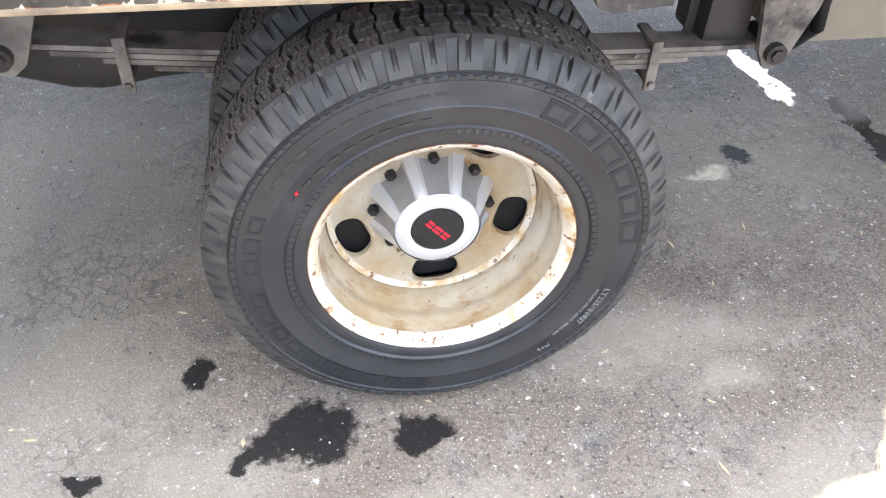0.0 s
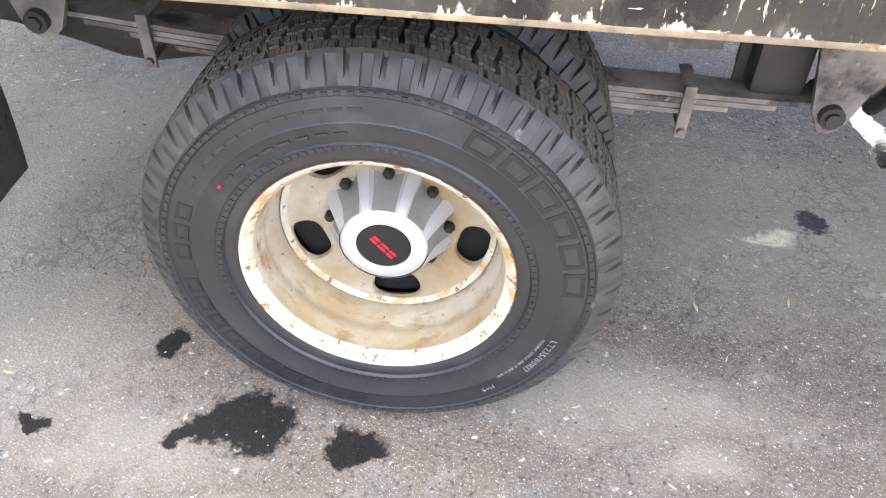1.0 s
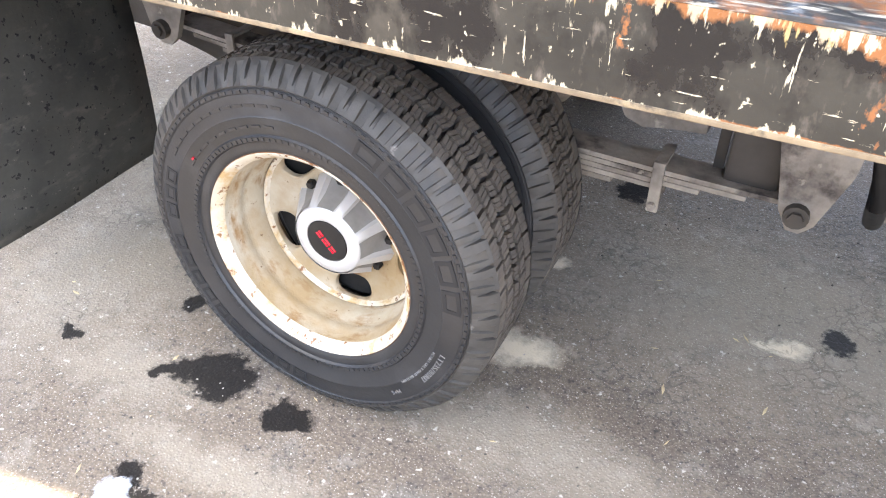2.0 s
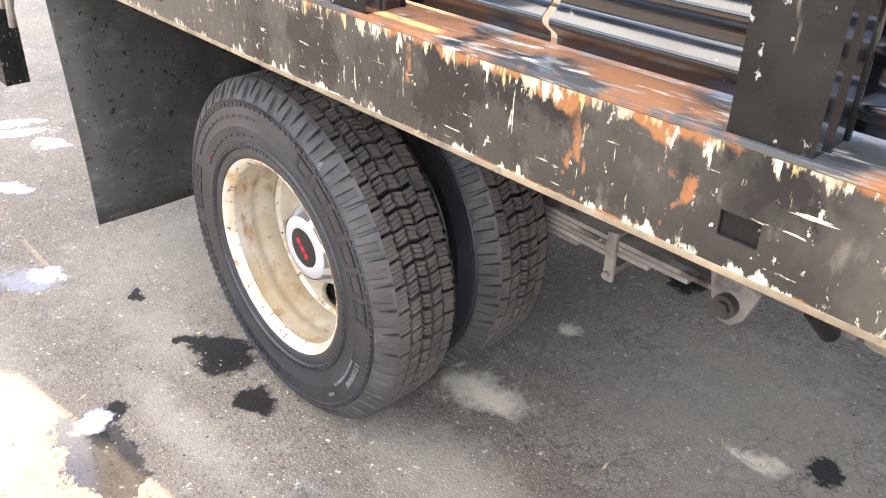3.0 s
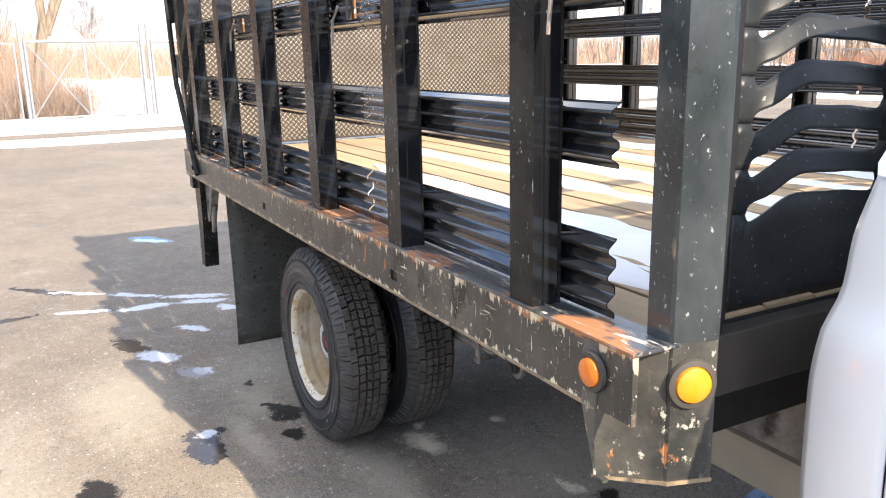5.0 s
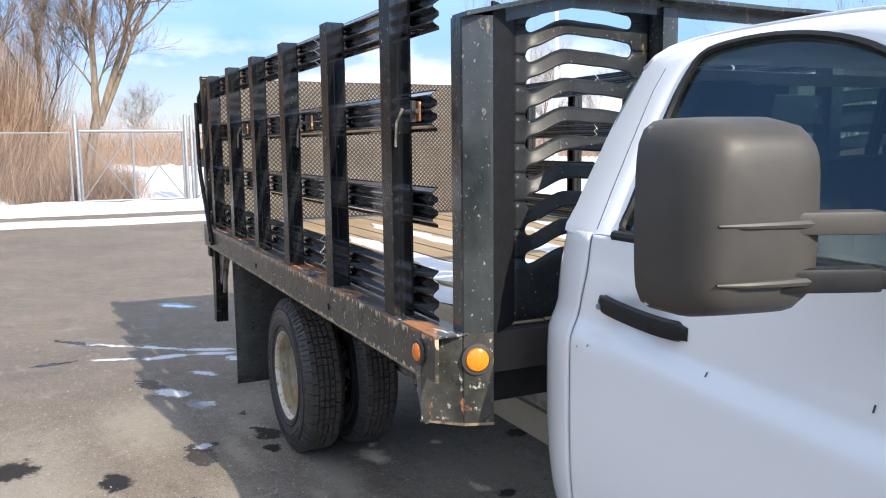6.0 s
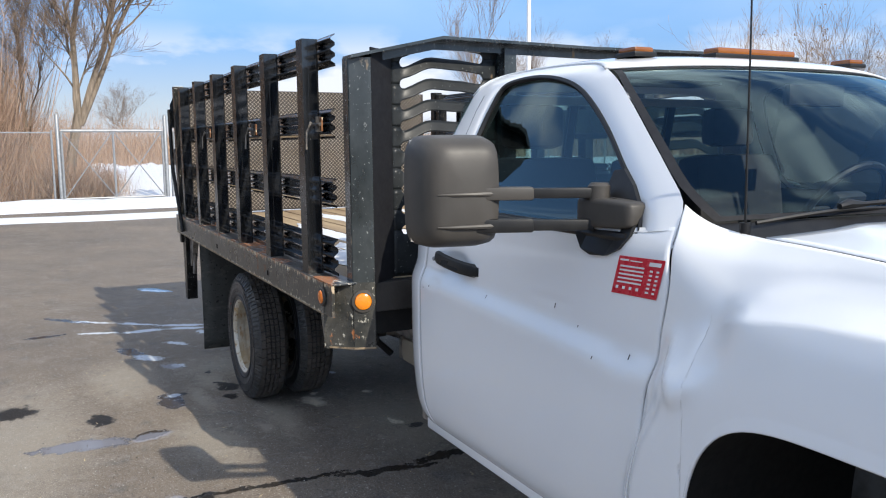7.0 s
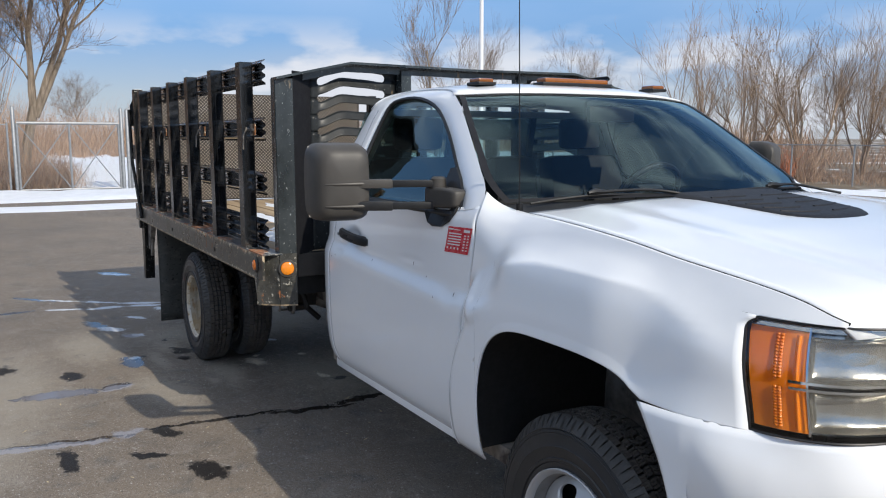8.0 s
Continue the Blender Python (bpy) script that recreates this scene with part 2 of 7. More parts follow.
# silver darkened for grime and for the shade of recesses
M_POCKET = mat("grimy_shaded_silver", (0.20, 0.195, 0.185), (0.30, 0.29, 0.28), 12, 0.6, 0.2, 0.2, 60)
M_BLACK = mat("black_plastic", (0.011, 0.011, 0.012), (0.018, 0.018, 0.018), 20, 0.46, spec=0.32)
M_VENT = mat("matt_black_vent_and_shade", (0.010, 0.010, 0.012), (0.016, 0.016, 0.018), 30, 0.62, spec=0.25)
# blacker than real plastic: deep shade put into the colour
M_VOID = mat("deep_shade_black", (0.0035, 0.0035, 0.0035), (0.006, 0.006, 0.006), 20, 0.9)
M_RED = mat("red_enamel", (0.58, 0.012, 0.035), (0.52, 0.012, 0.03), 20, 0.3)
M_WHITEPRINT = mat("white_print", (0.75, 0.74, 0.73), (0.7, 0.69, 0.69), 20, 0.5)
M_PAINT = mat("white_truck_paint", (0.81, 0.82, 0.83), (0.785, 0.795, 0.805), 1.5, 0.22, 0, 0.0, coat=0.6, shift=False, rough2=0.235)
M_TRIM = mat("grey_textured_plastic", (0.050, 0.046, 0.041), (0.066, 0.060, 0.053), 5, 0.44, 0, 0.05, 250, rough2=0.54, spec=0.4)
M_FLAP = mat("dirty_mud_flap_rubber", (0.030, 0.030, 0.026), (0.052, 0.051, 0.043), 6, 0.75, 0, 0.3, 60, spots=[((0.095, 0.088, 0.074), 14, 0.54, 0.72, (1, 1, 2.0), 0.9), ((0.005, 0.005, 0.005), 48, 0.61, 0.635, (1, 1, 1), 0.8), ((0.15, 0.14, 0.12), 60, 0.66, 0.70, (1, 1, 1), 0.9)])
M_AMBER = mat("amber_lens_plastic", (0.86, 0.27, 0.016), (0.80, 0.22, 0.012), 9, 0.2, coat=0.5)
M_ORANGE = mat("orange_reflector", (0.75, 0.20, 0.02), (0.68, 0.17, 0.02), 9, 0.25, coat=0.4)
M_ROOFLENS = mat("dark_amber_plastic", (0.26, 0.085, 0.012), (0.19, 0.06, 0.01), 9, 0.25, coat=0.4)
M_SKIRT = mat("rusty_black_skirt_paint", (0.026, 0.028, 0.027), (0.095, 0.090, 0.077), 6, 0.3, 0, 0.2, 60, shift=False, spots=[((0.36, 0.34, 0.29), 38, 0.60, 0.64, (1.2, 1, 0.8), 0.7), ((0.22, 0.16, 0.10), 9, 0.56, 0.66, (1.2, 1, 0.6), 0.8), (RUST, 14, 0.65, 0.68, (1.3, 1, 0.5), 0.9), ((0.50, 0.45, 0.34), 28, 0.67, 0.70, (1.6, 1, 0.5), 0.8)])
M_CHROME = mat("bright_reflector_metal", (0.75, 0.75, 0.74), (0.68, 0.68, 0.67), 9, 0.12, 1.0)
M_BOWL = mat("silver_lamp_reflector", (0.56, 0.54, 0.50), (0.40, 0.39, 0.36), 14, 0.2, 0.85, 0.25, 45)
M_AMBER_DEEP = mat("deep_amber_plastic", (0.95, 0.29, 0.010), (0.88, 0.23, 0.008), 9, 0.15, coat=0.6)
M_STEEL = mat("galvanised_steel", (0.30, 0.31, 0.32), (0.22, 0.23, 0.24), 12, 0.5, 0.3)
M_WOOD = mat("weathered_bed_plank", (0.42, 0.31, 0.18), (0.28, 0.20, 0.12), 5, 0.8, 0, 0.4, 40, stretch=(0.15, 1.5, 1), spots=[((0.14, 0.09, 0.06), 6, 0.6, 0.7, (0.2, 1.5, 1), 0.8)])
M_DIAMOND = mat("worn_raised_diamond", (0.40, 0.36, 0.31), (0.27, 0.22, 0.165), 6, 0.45, 0.2)
M_PLATE = mat("tan_diamond_plate", (0.024, 0.020, 0.016), (0.052, 0.041, 0.031), 5, 0.6, 0.0, 0.2, 50, spots=[((0.05, 0.037, 0.026), 4, 0.55, 0.68, (1, 1, 1), 0.7)])
M_SNOW = mat("old_snow", (0.80, 0.82, 0.85), (0.72, 0.74, 0.78), 3, 0.6, 0, 0.6, 25, shift=False)
M_BARK = mat("grey_brown_bark", (0.14, 0.11, 0.080), (0.27, 0.215, 0.158), 3, 0.9, 0, 0.4, 20, stretch=(3, 3, 0.5))
M_TWIG = mat("brown_twigs", (0.14, 0.098, 0.068), (0.23, 0.165, 0.118), 1, 0.9)
M_PALEBARK = mat("pale_brown_bark", (0.21, 0.145, 0.10), (0.32, 0.235, 0.165), 3, 0.9)
M_BRUSH = mat("dry_brush", (0.38, 0.255, 0.175), (0.58, 0.42, 0.30), 0.7, 0.95)


def vary(m, colour, much):
    """Tints each separate piece of a mesh towards a colour by a chance amount."""
    n, l = m.node_tree.nodes, m.node_tree.links
    b, geo, fac, mx = n["Principled BSDF"], n.new("ShaderNodeNewGeometry"), n.new("ShaderNodeMath"), n.new("ShaderNodeMixRGB")
    fac.operation = "MULTIPLY"
    fac.inputs[1].default_value = much
    l.new(geo.outputs["Random Per Island"], fac.inputs[0])
    l.new(fac.outputs[0], mx.inputs[0])
    l.new(b.inputs["Base Color"].links[0].from_socket, mx.inputs[1])
    mx.inputs[2].default_value = (*colour, 1)
    l.new(mx.outputs[0], b.inputs["Base Color"])


vary(M_BRUSH, (0.15, 0.088, 0.058), 0.85)
M_RUSSET = mat("rust_orange_stems", (0.42, 0.13, 0.055), (0.55, 0.20, 0.09), 2, 0.9)
M_LEAF = mat("dry_brown_leaves", (0.17, 0.105, 0.055), (0.27, 0.18, 0.10), 3, 0.85)
M_NEEDLE = mat("dark_evergreen_needles", (0.022, 0.040, 0.020), (0.045, 0.062, 0.030), 1, 0.8)
M_SEAT = mat("dark_grey_cloth", (0.009, 0.010, 0.012), (0.014, 0.015, 0.018), 30, 0.9)
M_DASH = mat("dark_dashboard_plastic", (0.018, 0.020, 0.022), (0.026, 0.027, 0.029), 20, 0.6)


def glass(name, tint, rough=0.02, ior=1.52, shine=(1, 1, 1)):
    m = bpy.data.materials.new(name)
    m.use_nodes = True
    n, l = m.node_tree.nodes, m.node_tree.links
    n.remove(n["Principled BSDF"])
    tr, gl, mx, fr = n.new("ShaderNodeBsdfTransparent"), n.new("ShaderNodeBsdfGlossy"), n.new("ShaderNodeMixShader"), n.new("ShaderNodeFresnel")
    tr.inputs["Color"].default_value = (*tint, 1)
    gl.inputs["Roughness"].default_value = rough
    gl.inputs["Color"].default_value = (*shine, 1)
    fr.inputs["IOR"].default_value = ior
    l.new(fr.outputs[0], mx.inputs[0])
    l.new(tr.outputs[0], mx.inputs[1])
    l.new(gl.outputs[0], mx.inputs[2])
    l.new(mx.outputs[0], n["Material Output"].inputs["Surface"])
    return m


M_GLASS = glass("tinted_window_glass", (0.54, 0.70, 0.67), 0.015, 1.85, (0.84, 1.0, 0.97))
M_SHIELD = glass("tinted_windshield_glass", (0.78, 0.90, 0.90), 0.02, 1.50, (0.72, 0.96, 1.0))
M_DIMGLASS = glass("dark_tinted_glass", (0.26, 0.36, 0.36), 0.015)
M_LENS = glass("clear_lamp_lens", (0.92, 0.93, 0.93), 0.05)

# ---- mesh tools ----
def mesh_from(name, bm, smooth=40):
    bmesh.ops.recalc_face_normals(bm, faces=bm.faces[:])
    me = bpy.data.meshes.new(name)
    bm.to_mesh(me)
    bm.free()
    if smooth:
        for p in me.polygons:
            p.use_smooth = True
        me.set_sharp_from_angle(angle=radians(smooth))
    return me


def part(name, bm, material, parent=None, label="", smooth=40, place=None):
    ob = new(name, mesh_from(name, bm, smooth))
    ob.data.materials.append(material)
    if parent is not None:
        ob.parent = parent
    if place is not None:
        ob.matrix_basis = place
    if label:
        ob["label"] = label
    return ob


def thicken(ob, depth, offset=-1.0):
    mod = ob.modifiers.new("thickness", "SOLIDIFY")
    mod.thickness, mod.offset = depth, offset
    return ob


def thing(name, label, category, group="", kind="", at=(0, 0, 0)):
    ob = new(name)
    ob.location = at
    return tagged(ob, label, category, group, kind)


def bx(bm, x0, x1, y0, y1, z0, z1, bevel=0.0, m=None):
    made = bmesh.ops.create_cube(bm, size=1.0, matrix=Matrix.LocRotScale(((x0 + x1) / 2, (y0 + y1) / 2, (z0 + z1) / 2), None, (x1 - x0, y1 - y0, z1 - z0)))
    vs = made["verts"]
    if bevel:
        es = list({e for v in vs for e in v.link_edges})
        r = bmesh.ops.bevel(bm, geom=es, offset=bevel, segments=2, affect="EDGES", profile=0.6)
        vs = list({v for f in r["faces"] for v in f.verts} | {v for v in vs if v.is_valid})
    if m is not None:
        bmesh.ops.transform(bm, matrix=m, verts=vs)
    return bm


def box(x0, x1, y0, y1, z0, z1, bevel=0.0, m=None):
    return bx(bmesh.new(), x0, x1, y0, y1, z0, z1, bevel, m)


def tube(bm, pts, radii, n=8, caps=True):
    """A swept round tube through the points; radii is one number or one for each point."""
    pts = [Vector(p) for p in pts]
    radii = [radii] * len(pts) if isinstance(radii, (int, float)) else radii
    rings = []
    for i, p in enumerate(pts):
        d = (pts[min(i + 1, len(pts) - 1)] - pts[max(i - 1, 0)]).normalized()
        side = d.cross(Vector((0, 0, 1)) if abs(d.z) < 0.9 else Vector((1, 0, 0))).normalized()
        up = side.cross(d)
        rings.append([bm.verts.new(p + radii[i] * (math.cos(2 * math.pi * k / n) * side + math.sin(2 * math.pi * k / n) * up)) for k in range(n)])
    for a, b in zip(rings, rings[1:]):
        for k in range(n):
            bm.faces.new((a[k], a[(k + 1) % n], b[(k + 1) % n], b[k]))
    if caps:
        bm.faces.new(rings[0])
        bm.faces.new(rings[-1][::-1])
    return bm


def prism(bm, poly, axis, a, b):
    """A polygon in the plane across an axis, pulled from a to b along it. poly: points of the two other axes in x, y, z order."""
    def at(u, v, w):
        return {"x": (w, u, v), "y": (u, w, v), "z": (u, v, w)}[axis]
    lo, hi = [bm.verts.new(at(u, v, a)) for u, v in poly], [bm.verts.new(at(u, v, b)) for u, v in poly]
    bm.faces.new(lo)
    bm.faces.new(hi[::-1])
    for k in range(len(poly)):
        j = (k + 1) % len(poly)
        bm.faces.new((lo[k], hi[k], hi[j], lo[j]))
    return bm


def turned(bm, profile, n=48, closed=False):
    """A profile of (radius, y) turned round the y axis."""
    rings = [[bm.verts.new((r * math.cos(2 * math.pi * k / n), y, r * math.sin(2 * math.pi * k / n))) for k in range(n)] for r, y in profile]
    pairs = list(zip(rings, rings[1:])) + ([(rings[-1], rings[0])] if closed else [])
    for a, b in pairs:
        for k in range(n):
            bm.faces.new((a[k], a[(k + 1) % n], b[(k + 1) % n], b[k]))
    return bm


def sheet(bm, fn, us, vs):
    """A grid of the places fn(u, v)."""
    rows = [[bm.verts.new(fn(u, v)) for v in vs] for u in us]
    for a, b in zip(rows, rows[1:]):
        for k in range(len(vs) - 1):
            bm.faces.new((a[k], b[k], b[k + 1], a[k + 1]))
    return bm


def steps(a, b, n):
    return [a + (b - a) * i / n for i in range(n + 1)]


def smooth_line(pts, n):
    """n + 1 points along a rounded line through the points (Catmull-Rom)."""
    pts = [Vector(p) for p in pts]
    ext = [2 * pts[0] - pts[1]] + pts + [2 * pts[-1] - pts[-2]]
    out = []
    for i in range(n + 1):
        s = i / n * (len(pts) - 1)
        k = min(int(s), len(pts) - 2)
        t = s - k
        p0, p1, p2, p3 = ext[k : k + 4]
        out.append(0.5 * (2 * p1 + (p2 - p0) * t + (2 * p0 - 5 * p1 + 4 * p2 - p3) * t * t + (3 * p1 - p0 - 3 * p2 + p3) * t ** 3))
    return out


def lerp_at(x, pts):
    """Linear between (x, value) points."""
    for (x0, v0), (x1, v1) in zip(pts, pts[1:]):
        if x <= x1:
            return v0 + (v1 - v0) * max(0.0, (x - x0) / (x1 - x0))
    return pts[-1][1]


def ease_at(x, pts):
    """Rounded between (x, value) points."""
    for (x0, v0), (x1, v1) in zip(pts, pts[1:]):
        if x <= x1:
            s = min(1.0, max(0.0, (x - x0) / (x1 - x0)))
            return v0 + (v1 - v0) * s * s * (3 - 2 * s)
    return pts[-1][1]


def word_mesh(bm, text, size, place_of, depth=0.001):
    """Characters of the built-in font, each set at place_of(distance along the line)."""
    run = 0.0
    for ch in text:
        if ch == " ":
            run += size * 0.35
            continue
        cu = bpy.data.curves.new("letter", "FONT")
        cu.body, cu.size, cu.extrude, cu.align_x = ch, size, depth, "CENTER"
        cu.resolution_u = 2
        ob = bpy.data.objects.new("letter", cu)
        me = ob.to_mesh()
        w = max((v.co.x for v in me.vertices), default=0.3 * size) - min((v.co.x for v in me.vertices), default=-0.3 * size)
        old = len(bm.verts)
        bm.from_mesh(me)
        bm.verts.ensure_lookup_table()
        bmesh.ops.transform(bm, matrix=place_of(run + w / 2), verts=bm.verts[old:])
        run += w + size * 0.13
        ob.to_mesh_clear()
        bpy.data.objects.remove(ob)
        bpy.data.curves.remove(cu)
    return bm

# ---- ground ----
def asphalt_material():
    """Worn asphalt with aggregate, cracks, damp blots, oily puddles and pale dust."""
    m = bpy.data.materials.new("worn_asphalt")
    m.use_nodes = True
    n, l = m.node_tree.nodes, m.node_tree.links
    b = n["Principled BSDF"]
    coord = n.new("ShaderNodeTexCoord").outputs["Object"]

    def tex(scale, detail=5.0, rough=0.6, stretch=(1, 1, 1)):
        mp, t = n.new("ShaderNodeMapping"), n.new("ShaderNodeTexNoise")
        mp.inputs["Scale"].default_value = stretch
        t.inputs["Scale"].default_value, t.inputs["Detail"].default_value, t.inputs["Roughness"].default_value = scale, detail, rough
        l.new(coord, mp.inputs["Vector"])
        l.new(mp.outputs[0], t.inputs["Vector"])
        return t

    def cells(scale, feature="F1", where=None):
        t = n.new("ShaderNodeTexVoronoi")
        t.feature = feature
        t.inputs["Scale"].default_value = scale
        l.new(where or coord, t.inputs["Vector"])
        return t.outputs["Distance"]

    def span(fac, lo, hi, a=0.0, z=1.0):
        r = n.new("ShaderNodeMapRange")
        for key, value in (("From Min", lo), ("From Max", hi), ("To Min", a), ("To Max", z)):
            r.inputs[key].default_value = value
        l.new(fac, r.inputs["Value"])
        return r.outputs["Result"]

    def calc(op, a, c):
        q = n.new("ShaderNodeMath")
        q.operation = op
        for k, v in enumerate((a, c)):
            if isinstance(v, (int, float)):
                q.inputs[k].default_value = v
            else:
                l.new(v, q.inputs[k])
        return q.outputs[0]

    def over(mask, under, colour):
        mx = n.new("ShaderNodeMixRGB")
        l.new(mask, mx.inputs[0])
        l.new(under, mx.inputs[1])
        mx.inputs[2].default_value = (*colour, 1)
        return mx.outputs[0]

    warp = n.new("ShaderNodeVectorMath")
    warp.operation = "MULTIPLY_ADD"
    l.new(tex(7.0, 6.0, 0.65).outputs["Color"], warp.inputs[0])
    warp.inputs[1].default_value = (0.16, 0.16, 0)
    l.new(coord, warp.inputs[2])
    lump = calc("MULTIPLY", calc("SUBTRACT", tex(20.0, 8.0, 0.75).outputs["Fac"], 0.5), 1.7)

    def blots(rows):
        """The nearest of a number of ellipses (x, y, half length, half width, turn), with a ragged rim."""
        best = None
        for x, y, rx, ry, turn in rows:
            mp, ln = n.new("ShaderNodeMapping"), n.new("ShaderNodeVectorMath")
            mp.vector_type, ln.operation = "TEXTURE", "LENGTH"
            mp.inputs["Location"].default_value = (x + 0.08, y + 0.08, 0)
            mp.inputs["Rotation"].default_value = (0, 0, radians(turn))
            mp.inputs["Scale"].default_value = (rx, ry, 1000)
            l.new(warp.outputs[0], mp.inputs["Vector"])
            l.new(mp.outputs[0], ln.inputs[0])
            best = ln.outputs["Value"] if best is None else calc("MINIMUM", best, ln.outputs["Value"])
        return calc("ADD", best, lump)

    base = n.new("ShaderNodeMixRGB")
    l.new(span(tex(0.55, 6.0).outputs["Fac"], 0.35, 0.65), base.inputs[0])
    base.inputs[1].default_value, base.inputs[2].default_value = (0.135, 0.110, 0.088, 1), (0.212, 0.170, 0.127, 1)
    colour = base.outputs[0]
    colour = over(span(tex(3.2, 6.0).outputs["Fac"], 0.52, 0.72, 0, 0.55), colour, (0.25, 0.22, 0.185))
    colour = over(span(tex(5.0, 5.0).outputs["Fac"], 0.56, 0.72, 0, 0.6), colour, (0.085, 0.084, 0.083))
    stones = cells(140.0)
    colour = over(span(stones, 0.10, 0.42, 0.22, 0.0), colour, (0.40, 0.37, 0.33))
    colour = over(span(stones, 0.48, 0.75, 0.0, 0.22), colour, (0.05, 0.048, 0.046))
    grit = tex(240.0, 2.0).outputs["Fac"]
    colour = over(span(tex(11.0, 6.0, 0.7).outputs["Fac"], 0.54, 0.72, 0, 0.5), colour, (0.33, 0.31, 0.275))
    colour = over(span(grit, 0.63, 0.69, 0, 0.9), colour, (0.64, 0.61, 0.56))
    far_grit = tex(46.0, 3.0).outputs["Fac"]
    colour = over(span(far_grit, 0.645, 0.70, 0, 0.85), colour, (0.56, 0.53, 0.48))
    pits = tex(75.0, 3.0).outputs["Fac"]
    colour = over(span(pits, 0.56, 0.68, 0, 0.75), colour, (0.04, 0.04, 0.04))
    crack = calc("MULTIPLY", span(cells(27.0, "DISTANCE_TO_EDGE", warp.outputs[0]), 0.01, 0.09, 1.0, 0.0), span(calc("SUBTRACT", tex(3.4, 4.0).outputs["Fac"], calc("MULTIPLY", blots([(0.95, 0.75, 0.7, 0.45, 0), (-0.6, 0.7, 0.4, 0.4, 0), (1.7, 0.2, 0.6, 0.3, 0)]), 0.08)), 0.43, 0.53))
    dust = span(blots([(0.32, 0.46, 0.10, 0.06, 20), (0.62, 0.06, 0.10, 0.04, 10), (0.85, 0.74, 0.07, 0.04, 0), (0.28, 0.81, 0.03, 0.02, 0), (-0.45, -0.02, 0.22, 0.10, 5),
                       (0.45, 0.20, 0.35, 0.10, 0), (-0.1, -0.15, 0.30, 0.05, 3), (0.95, 0.78, 0.06, 0.03, 30), (-0.80, 0.30, 0.30, 0.45, 10), (0.70, -0.25, 0.40, 0.16, 10), (-0.75, -0.55, 0.5, 0.22, 0), (0.85, 0.85, 0.55, 0.35, 0), (-0.85, 0.9, 0.6, 0.5, 0), (0.2, -1.15, 1.0, 0.30, 0), (1.2, -1.3, 0.6, 0.25, 0)]), 0.45, 1.4, 0.45, 0.0)
    colour = over(dust, colour, (0.38, 0.34, 0.275))
    sand = span(blots([(0.31, 0.455, 0.12, 0.075, 20), (0.28, 0.81, 0.035, 0.03, 0), (0.88, 0.75, 0.06, 0.03, 0), (0.16, 0.50, 0.05, 0.03, 0)]), 0.3, 1.1, 1.0, 0.0)
    colour = over(sand, colour, (0.66, 0.58, 0.45))
    colour = over(calc("MULTIPLY", crack, 0.42), colour, (0.03, 0.03, 0.03))
    damp = span(blots([(-0.255, 0.05, 0.125, 0.085, 10), (-0.045, 0.02, 0.065, 0.045, 20), (-0.47, 0.24, 0.04, 0.04, 0), (-0.36, 0.02, 0.05, 0.025, 0), (-0.67, 0.015, 0.04, 0.018, 0),
                       (-0.24, -0.26, 0.05, 0.03, 0), (-0.17, -0.33, 0.05, 0.025, 40), (0.36, 1.29, 0.06, 0.09, 0), (0.98, 0.82, 0.05, 0.05, 0), (0.05, -0.76, 0.13, 0.09, 0),
                       (2.07, -0.33, 0.16, 0.09, 20), (-0.32, -1.2, 0.16, 0.14, 0), (1.62, -0.92, 0.2, 0.05, 0), (1.45, -0.40, 0.14, 0.06, 30), (1.75, -0.55, 0.12, 0.04, 60)]), 0.72, 0.98, 1.0, 0.0)
    colour = over(calc("MULTIPLY", damp, 0.93), colour, (0.010, 0.010, 0.011))
    pool = span(blots([(-3.0, -0.82, 0.35, 0.045, 40), (-2.40, -1.0, 0.18, 0.05, 97), (-1.50, -0.42, 0.22, 0.08, 20), (-4.25, 0.10, 0.28, 0.10, 40), (-0.12, -0.33, 0.20, 0.09, 10),
                       (0.44, -0.86, 0.10, 0.30, -6), (0.44, -0.52, 0.07, 0.12, 12), (1.34, -0.9, 0.030, 0.42, -12), (1.39, -0.12, 0.03, 0.48, -4),
                       (1.49, 0.42, 0.04, 0.30, -10), (1.45, 0.85, 0.05, 0.35, 4), (1.27, 1.25, 0.05, 0.30, 8)]), 0.78, 0.92, 1.0, 0.0)
    # pale blue-white on the wet streaks stands in for bright reflected sky
    sky_glare = span(blots([(-2.30, 0.08, 0.26, 0.055, 66), (-2.53, -0.25, 0.25, 0.045, 51), (-2.80, -0.60, 0.26, 0.035, 53), (-2.16, 0.10, 0.22, 0.06, 64), (-2.23, -0.24, 0.24, 0.06, 90), (-2.33, -0.60, 0.20, 0.04, 66),
                      (-1.95, 0.20, 0.10, 0.05, 30), (-1.64, -0.06, 0.13, 0.05, 40), (-1.27, -0.32, 0.17, 0.075, 40), (-0.95, -0.15, 0.08, 0.045, 40), (-4.21, 0.10, 0.22, 0.06, 45), (-0.23, -0.32, 0.06, 0.05, 0), (-0.26, 0.75, 0.06, 0.03, 40)]), 0.62, 0.92, 0.85, 0.0)
    colour = over(calc("MULTIPLY", pool, 0.85), colour, (0.018, 0.018, 0.019))
    colour = over(sky_glare, colour, (0.60, 0.64, 0.70))
    # grey-blue tint on the puddles: reflected sky painted into the colour
    sky_film = span(blots([(0.44, -0.86, 0.10, 0.28, -6), (0.47, -0.52, 0.07, 0.14, 12), (1.345, -1.05, 0.05, 0.45, -12), (1.36, -0.60, 0.08, 0.10, 0), (-0.95, -0.20, 0.12, 0.07, 40)]), 0.68, 0.95, 0.62, 0.0)
